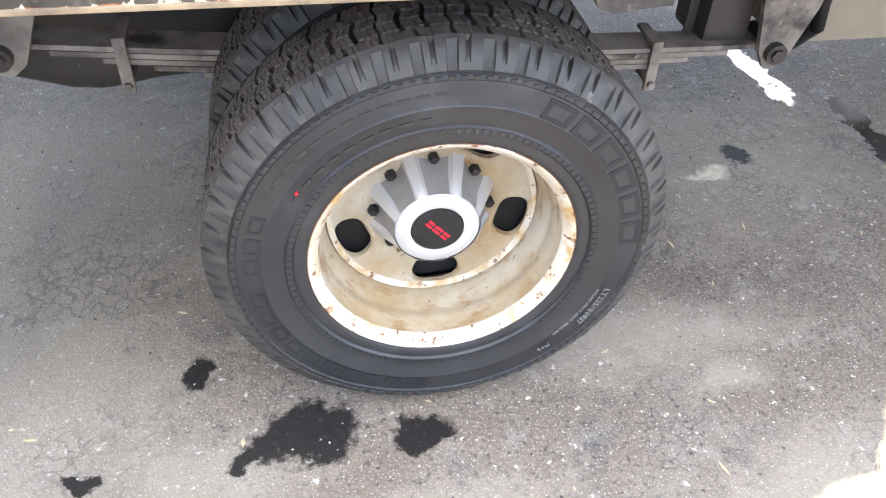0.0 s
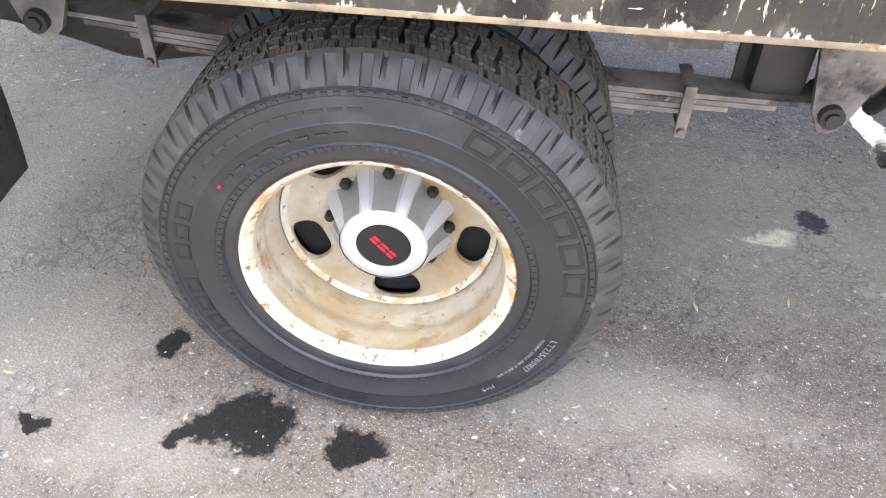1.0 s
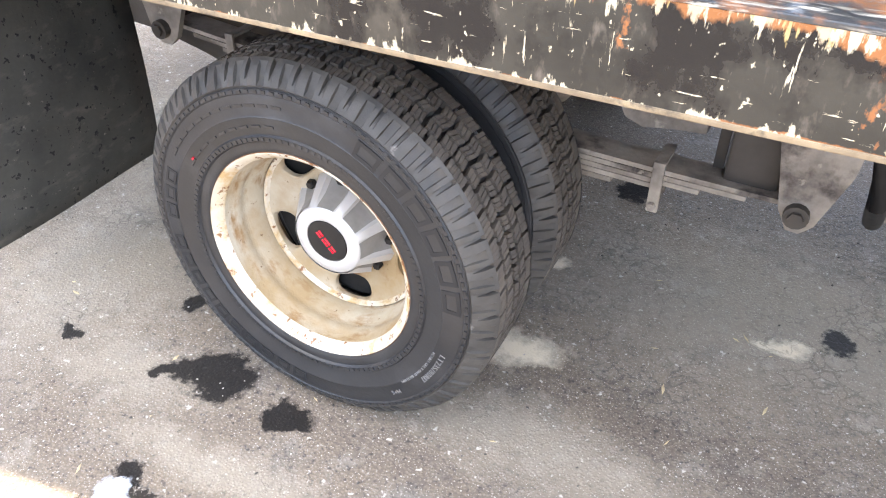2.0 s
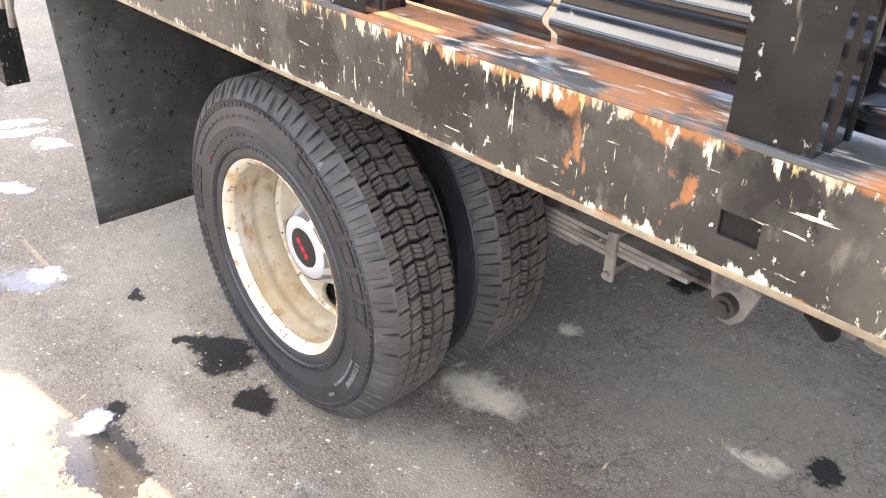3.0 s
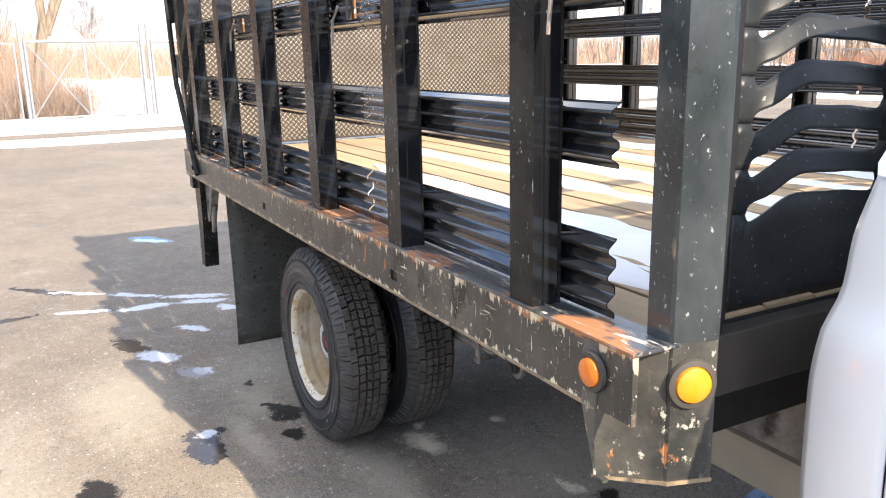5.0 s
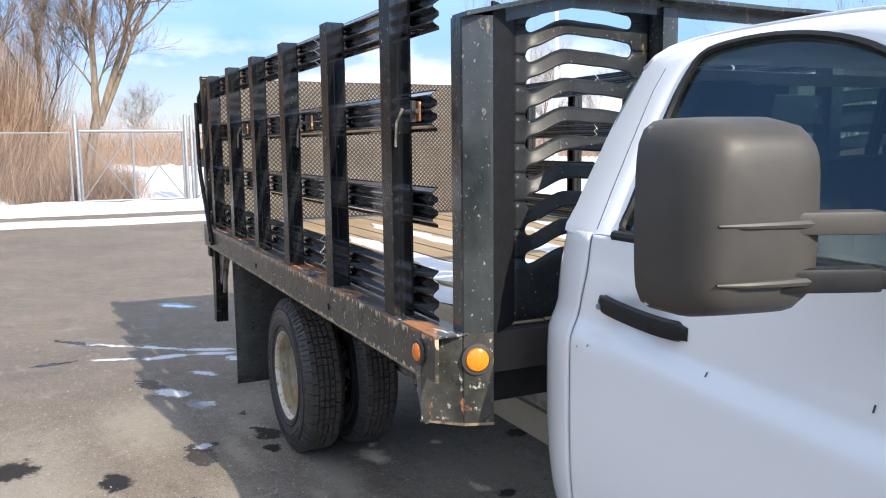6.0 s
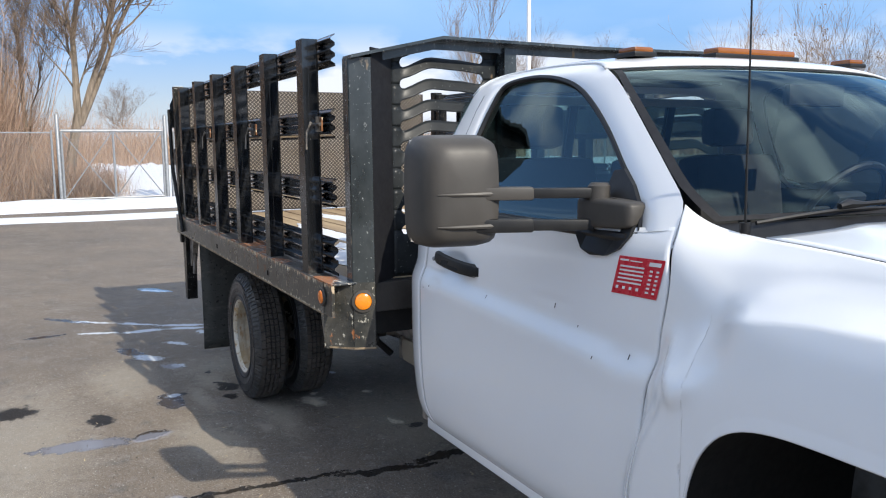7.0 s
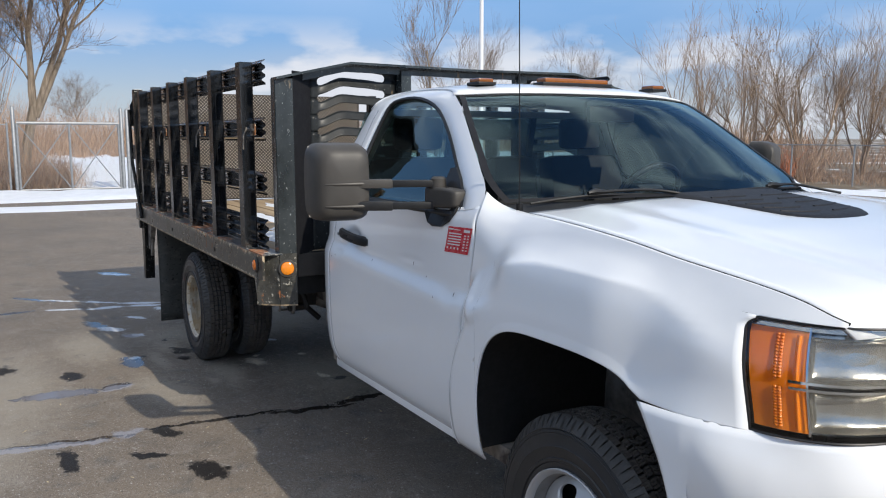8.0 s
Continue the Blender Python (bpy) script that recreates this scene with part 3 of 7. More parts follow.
    colour = over(sky_film, colour, (0.30, 0.31, 0.36))
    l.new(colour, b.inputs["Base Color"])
    wet = calc("MAXIMUM", calc("MULTIPLY", damp, 0.5), calc("MULTIPLY", pool, 0.97))
    l.new(span(wet, 0.0, 1.0, 0.78, 0.04), b.inputs["Roughness"])
    l.new(calc("ADD", span(damp, 0.0, 1.0, 0.4, 0.08), calc("MULTIPLY", pool, 0.6)), b.inputs["Specular IOR Level"])
    bump = n.new("ShaderNodeBump")
    bump.inputs["Distance"].default_value = 0.0035
    height = calc("ADD", calc("ADD", span(stones, 0.0, 0.6, 1.0, 0.0), calc("MULTIPLY", tex(150.0).outputs["Fac"], 0.7)), calc("MULTIPLY", crack, -2.5))
    l.new(calc("SUBTRACT", 0.42, calc("MULTIPLY", wet, 0.42)), bump.inputs["Strength"])
    l.new(height, bump.inputs["Height"])
    l.new(bump.outputs[0], b.inputs["Normal"])
    return m


def field_material():
    return mat("dry_field_with_snow", (0.20, 0.155, 0.10), (0.13, 0.10, 0.065), 0.6, 0.95, 0, 0.6, 8, shift=False,
               spots=[((0.80, 0.82, 0.85), 0.16, 0.56, 0.61, (1, 1, 1), 0.6)])


ground = part("ground", sheet(bmesh.new(), lambda u, v: (u, v, -0.10), steps(-900, 900, 24), steps(-900, 900, 24)), field_material())
tagged(ground, "dry grass field with patches of old snow", "ground", kind="structure")
LOT = [(60, -60), (60, 22.1), (-16.6, 22.1), (-16.6, -60)]
lot = part("pavement", prism(bmesh.new(), LOT, "z", -0.12, 0.0), asphalt_material(), smooth=0)
tagged(lot, "worn grey asphalt lot with damp blots and puddles", "pavement", kind="structure")


def snow_bank(x0, x1, y0, y1, top, seed, floor=-0.11):
    """A low, uneven bank of old snow that thins out to its rim."""
    def at(u, v):
        edge = min(1.0, 6 * min(u, 1 - u) + 0.0) * min(1.0, 25 * min(v, 1 - v))
        x, y = x0 + (x1 - x0) * u, y0 + (y1 - y0) * v
        h = noise.noise(Vector((x * 0.5, y * 0.5, seed))) * 0.5 + noise.noise(Vector((x * 2, y * 2, seed))) * 0.25 + 0.8
        wob = 0.5 * noise.noise(Vector((y * 0.35, seed, 3.0)))
        return (x + wob * (0.6 if abs(x1 - x0) > 1.2 else 0.25), y, floor + (top - floor) * edge * h)
    ob = part("snow_bank", sheet(bmesh.new(), at, steps(0, 1, 12), steps(0, 1, max(24, int(abs(y1 - y0) * 2.5)))), M_SNOW)
    return tagged(ob, "low bank of old snow along the edge of the lot", "snow", kind="structure")


snow_bank(-15.4, -13.5, -24, 24, 0.022, 1.0, -0.004)
snow_bank(-21.2, -16.3, -24, 30, 0.10, 7.0)
snow_bank(-16.0, 16.0, 20.2, 22.0, 0.035, 5.0, -0.004)
snow_bank(-58.0, -22.2, 1.0, 40, 0.50, 9.0)
snow_bank(-27.0, -21.7, -20, -2.0, 0.30, 12.0)


def scatter(name, count, size, flat, seed, material, label, x0=-1.4, x1=2.2, y0=-1.1, y1=1.4):
    """Loose grit: small uneven lumps on the asphalt."""
    rnd = random.Random(seed)
    bm = bmesh.new()
    for k in range(count):
        x, y, s = rnd.uniform(x0, x1), rnd.uniform(y0, y1), size * rnd.uniform(0.35, 1.2)
        turn = rnd.uniform(0, 6.3)
        long = rnd.uniform(1.0, 1.0 + 3.0 * (flat < 0.5))
        m = Matrix.Translation((x, y, s * flat * 0.35)) @ Matrix.Rotation(turn, 4, "Z") @ Matrix.Diagonal((s * long, s * 0.7, s * flat, 1))
        vs = [bm.verts.new(m @ Vector(c)) for c in ((1, 0, 0), (0.2, 0.9, 0), (-1, 0.1, 0), (-0.1, -1, 0), (0.1, 0.1, 0.9), (0, 0, -0.5))]
        for a, b in ((0, 1), (1, 2), (2, 3), (3, 0)):
            bm.faces.new((vs[a], vs[b], vs[4]))
            bm.faces.new((vs[b], vs[a], vs[5]))
    return tagged(part(name, bm, material, smooth=0), label, "grit", kind="stuff")


scatter("grit", 1500, 0.0032, 0.8, 31, mat("pale_grit", (0.52, 0.49, 0.44), (0.30, 0.28, 0.25), 40, 0.9), "loose pale grit on the asphalt")
scatter("grit", 500, 0.0045, 0.8, 32, mat("dark_grit", (0.05, 0.045, 0.04), (0.10, 0.09, 0.08), 40, 0.9), "loose dark grit on the asphalt")
scatter("straw", 90, 0.006, 0.25, 33, mat("dry_straw", (0.58, 0.47, 0.28), (0.42, 0.33, 0.2), 40, 0.9), "bits of dry straw on the asphalt")

# ---- truck: wheels ----
MID = 1.22
truck = thing("stake_truck", "white pickup truck with black steel stake bed and dual wheels", "truck")
TYRE_R = 0.396


def wheel_tyre(parent, flip=False):
    """A light-truck tyre, outer sidewall at y = 0, tread towards +y, 0.21 wide."""
    w = 0.208
    side = [(0.222, 0.020), (0.226, 0.010), (0.236, 0.004), (0.250, 0.006), (0.253, 0.001), (0.262, 0.000), (0.265, 0.004), (0.290, 0.000), (0.300, -0.003), (0.303, -0.001), (0.330, -0.002),
            (0.340, 0.001), (0.343, -0.001), (0.350, 0.001), (0.352, 0.006), (0.364, 0.014), (0.375, 0.024), (0.382, 0.034)]
    prof = side + [(0.383, 0.036), (0.3795, 0.039), (0.3795, 0.08), (0.3795, w / 2)]
    prof += [(r, w - y) for r, y in reversed(prof[:-1])]
    tyre = part("tyre", turned(bmesh.new(), prof, 96, True), M_WALL, parent, "worn black all-season tyre")
    n = 48
    bm = bmesh.new()

    def block(a0, a1, y0, y1, r0, r1, lean=0.0):
        m = [(a, y, r) for r in (r0, r1) for y in (y0, y1) for a in (a0, a1)]
        shrink = 0.0006
        vs = []
        for a, y, r in m:
            aa = a + lean * (y - (y0 + y1) / 2)
            rr = r - 0.0035 * ((y - w / 2) / (w / 2)) ** 2 * (1 if r == r1 else 0)
            vs.append(bm.verts.new((rr * math.cos(aa), y, rr * math.sin(aa))))
        for f in ((0, 1, 3, 2), (4, 6, 7, 5), (0, 4, 5, 1), (1, 5, 7, 3), (3, 7, 6, 2), (2, 6, 4, 0)):
            bm.faces.new([vs[k] for k in f])

    full = 2 * math.pi
    ribs = [(0.0655, 0.0880, 72, 0.30), (0.0945, 0.1135, 72, -0.35), (0.1200, 0.1425, 72, 0.30)]
    for y0, y1, cnt, lean in ribs:
        for k in range(cnt):
            a, wide = full * k / cnt + 0.005 * (k % 3), full / cnt
            cut = 0.15 + 0.04 * ((k * 7) % 3)
            for h in range(3):
                b0 = (1 - cut) * h / 3
                block(a + wide * b0, a + wide * (b0 + (1 - cut) / 3 - 0.045), y0 + 0.0015 * ((k + h) % 2), y1 - 0.0015 * ((k + h + 1) % 2), 0.380, TYRE_R - 0.0007 * (h == 1), lean * 2)
    for y0, y1, s in ((0.034, 0.0605, 1), (0.1475, 0.174, -1)):
        for k in range(n):
            a, wide = full * k / n, full / n
            for h in range(5):
                block(a + wide * 0.176 * h, a + wide * (0.176 * h + 0.160), y0, y1 - 0.002 * (h % 2), 0.378, TYRE_R - 0.001, 0.35 * s)
    part("tread", bm, M_TREAD, tyre, smooth=0)["kind"] = "stuff"
    bm = bmesh.new()
    # shoulder: thin slots between lugs, each lug a raised hook round a shallow pocket
    rows = [(0.3940, 0.0360), (0.3895, 0.0295), (0.3825, 0.0218), (0.3740, 0.0150), (0.3640, 0.0090), (0.3545, 0.0040), (0.3500, 0.0035)]
    cells = [(0.0, 0), (0.025, 1), (0.14, 1), (0.165, 0), (0.34, 0), (0.37, 2), (0.66, 2), (0.69, 0)]
    lugs = 46

    def rise(kind, i):
        if i == len(rows) - 1:
            return -0.0035
        if kind == 1:
            return (-0.0075, -0.0075, -0.0065, -0.003, 0.0012, 0.0012)[i]
        if kind == 2:
            return (0.0018, 0.0018, -0.0036, -0.0042, -0.0040, 0.0012)[i]
        return 0.0018
    for y_of in (lambda y: y, lambda y: w - y):
        grid = []
        for k in range(lugs):
            for c, kind in cells:
                a = full * (k + c) / lugs
                ring = []
                for i, (r, y) in enumerate(rows):
                    h = rise(kind, i)
                    rr, yy = r + 0.5 * h, y_of(y - 0.87 * h)
                    lean = 0.012 * (i / 6) * (1 if k % 2 else -0.4)
                    ring.append(bm.verts.new((rr * math.cos(a + lean * 0.6), yy, rr * math.sin(a + lean * 0.6))))
                grid.append(ring)
        for p, q in zip(grid, grid[1:] + grid[:1]):
            for i in range(len(rows) - 1):
                bm.faces.new((p[i], p[i + 1], q[i + 1], q[i]))
    part("shoulder_lug", bm, M_LUG, tyre, smooth=28)["kind"] = "stuff"
    return tyre


def arc_place(radius, start, y, inward=False):
    """Places letters along an arc on the sidewall, read from outside (from -y); start in degrees, counter-clockwise seen from outside with 0 to the right."""
    def at(s):
        a = radians(start) + s / radius * (1 if inward else -1)
        turn = a + math.pi / 2 if inward else a - math.pi / 2
        up = Matrix(((1, 0, 0, 0), (0, 0, -1, 0), (0, 1, 0, 0), (0, 0, 0, 1)))
        return Matrix.Translation((radius * math.cos(a), y, radius * math.sin(a))) @ Matrix.Rotation(-turn, 4, "Y") @ up
    return at


def arc_bar(bm, r0, r1, a0, a1, y0, y1, n=4):
    rows = []
    for a in steps(radians(a0), radians(a1), n):
        rows.append([bm.verts.new((r * math.cos(a), y, r * math.sin(a))) for r, y in ((r0, y0), (r1, y0), (r1, y1), (r0, y1))])
    for p, q in zip(rows, rows[1:]):
        for k in range(4):
            bm.faces.new((p[k], p[(k + 1) % 4], q[(k + 1) % 4], q[k]))
    bm.faces.new(rows[0])
    bm.faces.new(rows[-1][::-1])


def sidewall_marks(tyre):
    """Raised plain frames where the lettering stands, fine bars of small print and the size line."""
    bm = bmesh.new()

    def letter(c, half, r0, r1, edge=0.0055):
        tip = math.degrees(edge / r0)
        arc_bar(bm, r0, r0 + edge, c - half, c + half, -0.0026, 0.004)
        arc_bar(bm, r1 - edge, r1, c - half, c + half, -0.0026, 0.004)
        arc_bar(bm, r0 + edge, r1 - edge, c - half, c - half + tip, -0.0026, 0.004, 1)
        arc_bar(bm, r0 + edge, r1 - edge, c + half - tip, c + half, -0.0026, 0.004, 1)
    for k in range(6):
        letter(60 - k * 11.0, 4.5, 0.301, 0.336, 0.0075)
    for k in range(10):
        letter(190 + k * 8.0, 3.1, 0.306, 0.330)
    for k in range(3):
        letter(160 + k * 8.0, 3.1, 0.306, 0.330)
    part("brand_bar", bm, M_MARK, tyre)["kind"] = "stuff"
    bm = bmesh.new()
    for k in range(12):
        c = 148 - k * 5.0
        arc_bar(bm, 0.319, 0.3245, c - 1.9, c + 1.9, -0.0030, 0.0, 2)
    for k in range(9):
        c = 146 - k * 6.0
        arc_bar(bm, 0.279, 0.2835, c - 2.0, c + 2.0, -0.0006, 0.004, 2)
    for k in range(120):
        arc_bar(bm, 0.343, 0.349, k * 3, k * 3 + 1.5, -0.0022, 0.002, 1)
        arc_bar(bm, 0.254, 0.261, k * 3, k * 3 + 1.5, -0.0012, 0.002, 1)
    part("fine_print", bm, M_WALL, tyre)["kind"] = "stuff"
    for text, size, radius, start in (("LT235/80R17", 0.0165, 0.314, -19), ("M+S", 0.014, 0.314, -49), ("MOUNT ONLY ON 17 INCH RIM", 0.0088, 0.299, -20)):
        part("raised_print", word_mesh(bmesh.new(), text, size, arc_place(radius, start, -0.0040), 0.0005), M_PRINT, tyre, "pale raised tyre lettering", smooth=0)["kind"] = "stuff"
    bm = bmesh.new()
    arc_bar(bm, 0.283, 0.287, 144, 145.2, -0.0022, 0.003, 2)
    part("paint_dot", bm, M_RED, tyre, "small red paint dot")


def holed_disc(bm, r_in, r_out, y_in, y_out, n_hole, hole_r, half_r, half_a, turn=0.0, seg=28):
    """A ring plate, coned from y_in to y_out, with rounded oval holes, and lips turned into the holes."""
    def y_at(r):
        return y_in + (y_out - y_in) * (r - r_in) / (r_out - r_in)
    step = 2 * math.pi / n_hole
    for k in range(n_hole):
        mid = turn + k * step
        outer = [(r_in, mid - step / 2 + step * i / 12) for i in range(12)] + [(r_in + (r_out - r_in) * i / 6, mid + step / 2) for i in range(6)]
        outer += [(r_out, mid + step / 2 - step * i / 12) for i in range(12)] + [(r_out - (r_out - r_in) * i / 6, mid - step / 2) for i in range(6)]
        o = [bm.verts.new((r * math.cos(a), y_at(r), r * math.sin(a))) for r, a in outer]
        rings = []
        for sunk, grow in ((-0.002, 1.12), (0.002, 1.0), (0.012, 0.97)):
            ring = []
            for r, a in outer:
                t = math.atan2((a - mid) / (step / 2), -(r - (r_in + r_out) / 2) / ((r_out - r_in) / 2))
                c, s = math.cos(t), math.sin(t)
                k2 = (abs(c) ** 2.6 + abs(s) ** 2.6) ** (-1 / 2.6)
                rr, aa = hole_r - half_r * grow * c * k2, mid + half_a * grow * s * k2
                ring.append(bm.verts.new((rr * math.cos(aa), y_at(rr) + sunk, rr * math.sin(aa))))
            rings.append(ring)
        chain = [o] + rings
        for p, q in zip(chain, chain[1:]):
            for i in range(len(p)):
                j = (i + 1) % len(p)
                bm.faces.new((p[i], p[j], q[j], q[i]))
    bmesh.ops.remove_doubles(bm, verts=bm.verts[:], dist=0.0002)
    return bm


def dual_wheel(x, y, outer=True, mirror=False):
    """A rear wheel: outer ones are deeply dished with a silver hub cover."""
    wheel = new("rear_wheel")
    wheel.parent = truck
    wheel.matrix_basis = pose(x, y, 0.391, 0, 0, 180 if mirror else 0)
    tyre = wheel_tyre(wheel)
    sidewall_marks(tyre)
    rim = part("rim", turned(bmesh.new(), [(0.218, 0.028), (0.211, 0.024), (0.2095, 0.042), (0.205, 0.058), (0.202, 0.070), (0.2045, 0.076), (0.202, 0.087), (0.195, 0.102), (0.1925, 0.125), (0.192, 0.150), (0.196, 0.158), (0.205, 0.175), (0.222, 0.190)], 72), M_RIM, wheel, "cream-painted steel rim with rust stains")
    part("rim_lip", turned(bmesh.new(), [(0.222, 0.028), (0.2285, 0.018), (0.2295, 0.010), (0.227, 0.0075), (0.223, 0.009), (0.218, 0.016), (0.2105, 0.0235), (0.2095, 0.030)], 72), M_RIMLIP, rim, "chipped and rusty rim lip")
    part("rust_ring", turned(bmesh.new(), [(0.2285, 0.0185), (0.2302, 0.0125), (0.2300, 0.0090), (0.2282, 0.0071)], 72), M_RUSTY, rim, "rusty outer edge")
    disc = part("disc", holed_disc(bmesh.new(), 0.085, 0.1915, 0.158, 0.134, 5, 0.1555, 0.0285, 0.29, radians(274)), M_RIM, rim)
    part("disc_ring", turned(bmesh.new(), [(0.1935, 0.138), (0.190, 0.128), (0.184, 0.129), (0.180, 0.1355)], 60), M_RIMLIP, rim)
    bm = bmesh.new()
    tube(bm, [(0, 0.145, 0), (0, 0.150, 0)], 0.1, 24)
    cover = new("hub_cover")
    cover.parent = wheel
    flutes, seg = 8, 16
    cone, ring_r = bmesh.new(), [(0.077, 0.104), (0.080, 0.107), (0.088, 0.121), (0.099, 0.140), (0.110, 0.159), (0.119, 0.174), (0.126, 0.184)]
    n = flutes * seg
    rows = []
    for r, yy in ring_r:
        row = []
        for k in range(n):
            a = 2 * math.pi * k / n + radians(22)
            t = (k % seg) / seg
            dip = max(0.0, math.sin(math.pi * (t - 0.14) / 0.72)) if 0.14 < t < 0.86 else 0.0
            dip = dip ** 0.5 * min(1.0, (r - 0.077) / 0.010) * 0.040
            row.append(cone.verts.new((r * math.cos(a), yy - 0.022 + dip, r * math.sin(a))))
        rows.append(row)
    for p, q in zip(rows, rows[1:]):
        for k in range(n):
            face = cone.faces.new((p[k], p[(k + 1) % n], q[(k + 1) % n], q[k]))
            # pocket faces take the darker silver: grime plus painted recess shade
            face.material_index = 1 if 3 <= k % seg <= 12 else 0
    part("cone", cone, M_SILVER, cover, "silver fluted hub cover, pockets darkened for grime and shade", smooth=35).data.materials.append(M_POCKET)
    for k in range(flutes):
        a = 2 * math.pi * (k + 0.5) / flutes + radians(22)
        bm = bmesh.new()
        tube(bm, [(0.106 * math.cos(a), 0.165, 0.106 * math.sin(a)), (0.106 * math.cos(a), 0.140, 0.106 * math.sin(a)), (0.106 * math.cos(a), 0.136, 0.106 * math.sin(a))], [0.010, 0.010, 0.007], 6)
        part("lug_nut", bm, M_BLACK, cover, smooth=0)
    part("face_ring", turned(bmesh.new(), [(0.077, 0.090), (0.076, 0.084), (0.072, 0.0805), (0.054, 0.078), (0.0475, 0.080), (0.047, 0.088)], 48), M_SILVER, cover)
    bm = turned(bmesh.new(), [(0.0475, 0.084), (0.045, 0.0795), (0.034, 0.0775), (0.012, 0.077), (0.0005, 0.077)], 40)
    part("cap", bm, M_BLACK, cover, "black hub cap with a red emblem")
    bm = bmesh.new()
    for k, wdt in ((-1, 0.012), (0, 0.015), (1, 0.012)):
        m = Matrix.Rotation(radians(48), 4, "Y") @ Matrix.Diagonal((1.2, 1, 1.2, 1)) @ Matrix.Translation((k * 0.0165, 0, 0))
        for x0, x1, z0, z1 in ((-wdt / 2, wdt / 2, 0.0012, 0.0055), (-wdt / 2, wdt / 2, -0.0055, -0.0012)):
            bx(bm, x0, x1, 0.0765, 0.0775 + 0.001, z0, z1, 0, m)
    part("emblem", bm, M_RED, cover, "plain red bars", smooth=0)
    # added black disc paints the darkness behind the wheel holes
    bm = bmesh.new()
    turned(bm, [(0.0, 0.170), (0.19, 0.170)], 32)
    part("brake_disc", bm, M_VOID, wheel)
    return wheel


near_wheel = dual_wheel(0.0, 0.083)
inner_wheel = copy_thing(near_wheel, pose(0.0, 0.568, 0.391, 0, 0, 180))
far_inner = copy_thing(near_wheel, pose(0.0, 2 * MID - 0.568, 0.391, 0, 40, 0))
far_outer = copy_thing(near_wheel, pose(0.0, 2 * MID - 0.083, 0.391, 0, 20, 180))


def front_wheel(x, y, mirror):
    wheel = new("front_wheel")
    wheel.parent = truck
    wheel.matrix_basis = pose(x, y, 0.391, 0, 0, 180 if mirror else 0)
    wheel_tyre(wheel)
    rim = part("rim", turned(bmesh.new(), [(0.221, 0.016), (0.214, 0.012), (0.2125, 0.030), (0.205, 0.05), (0.200, 0.07), (0.198, 0.10), (0.205, 0.172), (0.222, 0.190)], 64), M_POCKET, wheel, "silver steel rim")
    part("rim_lip", turned(bmesh.new(), [(0.224, 0.016), (0.2315, 0.006), (0.2325, -0.002), (0.230, -0.0045), (0.226, -0.003), (0.221, 0.004), (0.2135, 0.0115), (0.2125, 0.018)], 64), M_SILVER, rim)
    part("disc", holed_disc(bmesh.new(), 0.095, 0.2, 0.004, 0.055, 4, 0.150, 0.025, 0.28, radians(20)), M_SILVER, rim, "silver steel wheel disc with oval holes")
    part("hub_cap", turned(bmesh.new(), [(0.097, 0.005), (0.093, -0.012), (0.080, -0.020), (0.040, -0.024), (0.0005, -0.025)], 40), M_SILVER, wheel)
    # flat black disc closes the rim, standing in for shade inside it
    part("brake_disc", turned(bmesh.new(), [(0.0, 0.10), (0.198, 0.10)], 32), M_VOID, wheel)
    return wheel


front_wheel(4.115, 0.265, False)
front_wheel(4.115, 2 * MID - 0.265, True)

# ---- truck: stake bed ----
FRONT, REAR, TOP = 2.0, -1.74, 1.027


def side_rail(near):
    """The steel side channel of the bed; near is its outer face's y, the bed lies towards +y (or -y on the far side)."""
    s = 1 if near < MID else -1
    rail = new("side_rail")
    rail.parent = truck
    bm = bmesh.new()
    lo, hi, half, tall = 0.898, TOP - 0.004, 0.021, 0.0135
    at = REAR
    for x, z in ((-1.55, 0.944), (-0.176, 0.943), (1.047, 0.944)):
        bx(bm, at, x - half, min(near, near + s * 0.012), max(near, near + s * 0.012), lo, hi)
        bx(bm, x - half, x + half, min(near, near + s * 0.012), max(near, near + s * 0.012), lo, z - tall)
        bx(bm, x - half, x + half, min(near, near + s * 0.012), max(near, near + s * 0.012), z + tall, hi)
        at = x + half
    bx(bm, at, FRONT - 0.005, min(near, near + s * 0.012), max(near, near + s * 0.012), lo, hi)
    bmesh.ops.remove_doubles(bm, verts=bm.verts[:], dist=0.0001)
    part("face", bm, M_RAIL, rail, "scraped black steel face with rust, chipped paint and slots", smooth=0)
    part("top_flange", box(REAR, FRONT - 0.005, min(near - s * 0.001, near + s * 0.115), max(near - s * 0.001, near + s * 0.115), TOP - 0.004, TOP + 0.004, 0.002), M_RAILTOP, rail, smooth=0)
    part("bottom_flange", box(REAR, FRONT - 0.10, min(near - s * 0.002, near + s * 0.06), max(near - s * 0.002, near + s * 0.06), 0.891, 0.899, 0.002), M_EDGE, rail, "rusty lower edge", smooth=0)
    part("web", box(REAR, FRONT - 0.11, min(near + s * 0.055, near + s * 0.062), max(near + s * 0.055, near + s * 0.062), 0.90, TOP - 0.005), M_RUSTY, rail, "rusty inner web", smooth=0)
    return rail


side_rail(0.0)
side_rail(2 * MID)


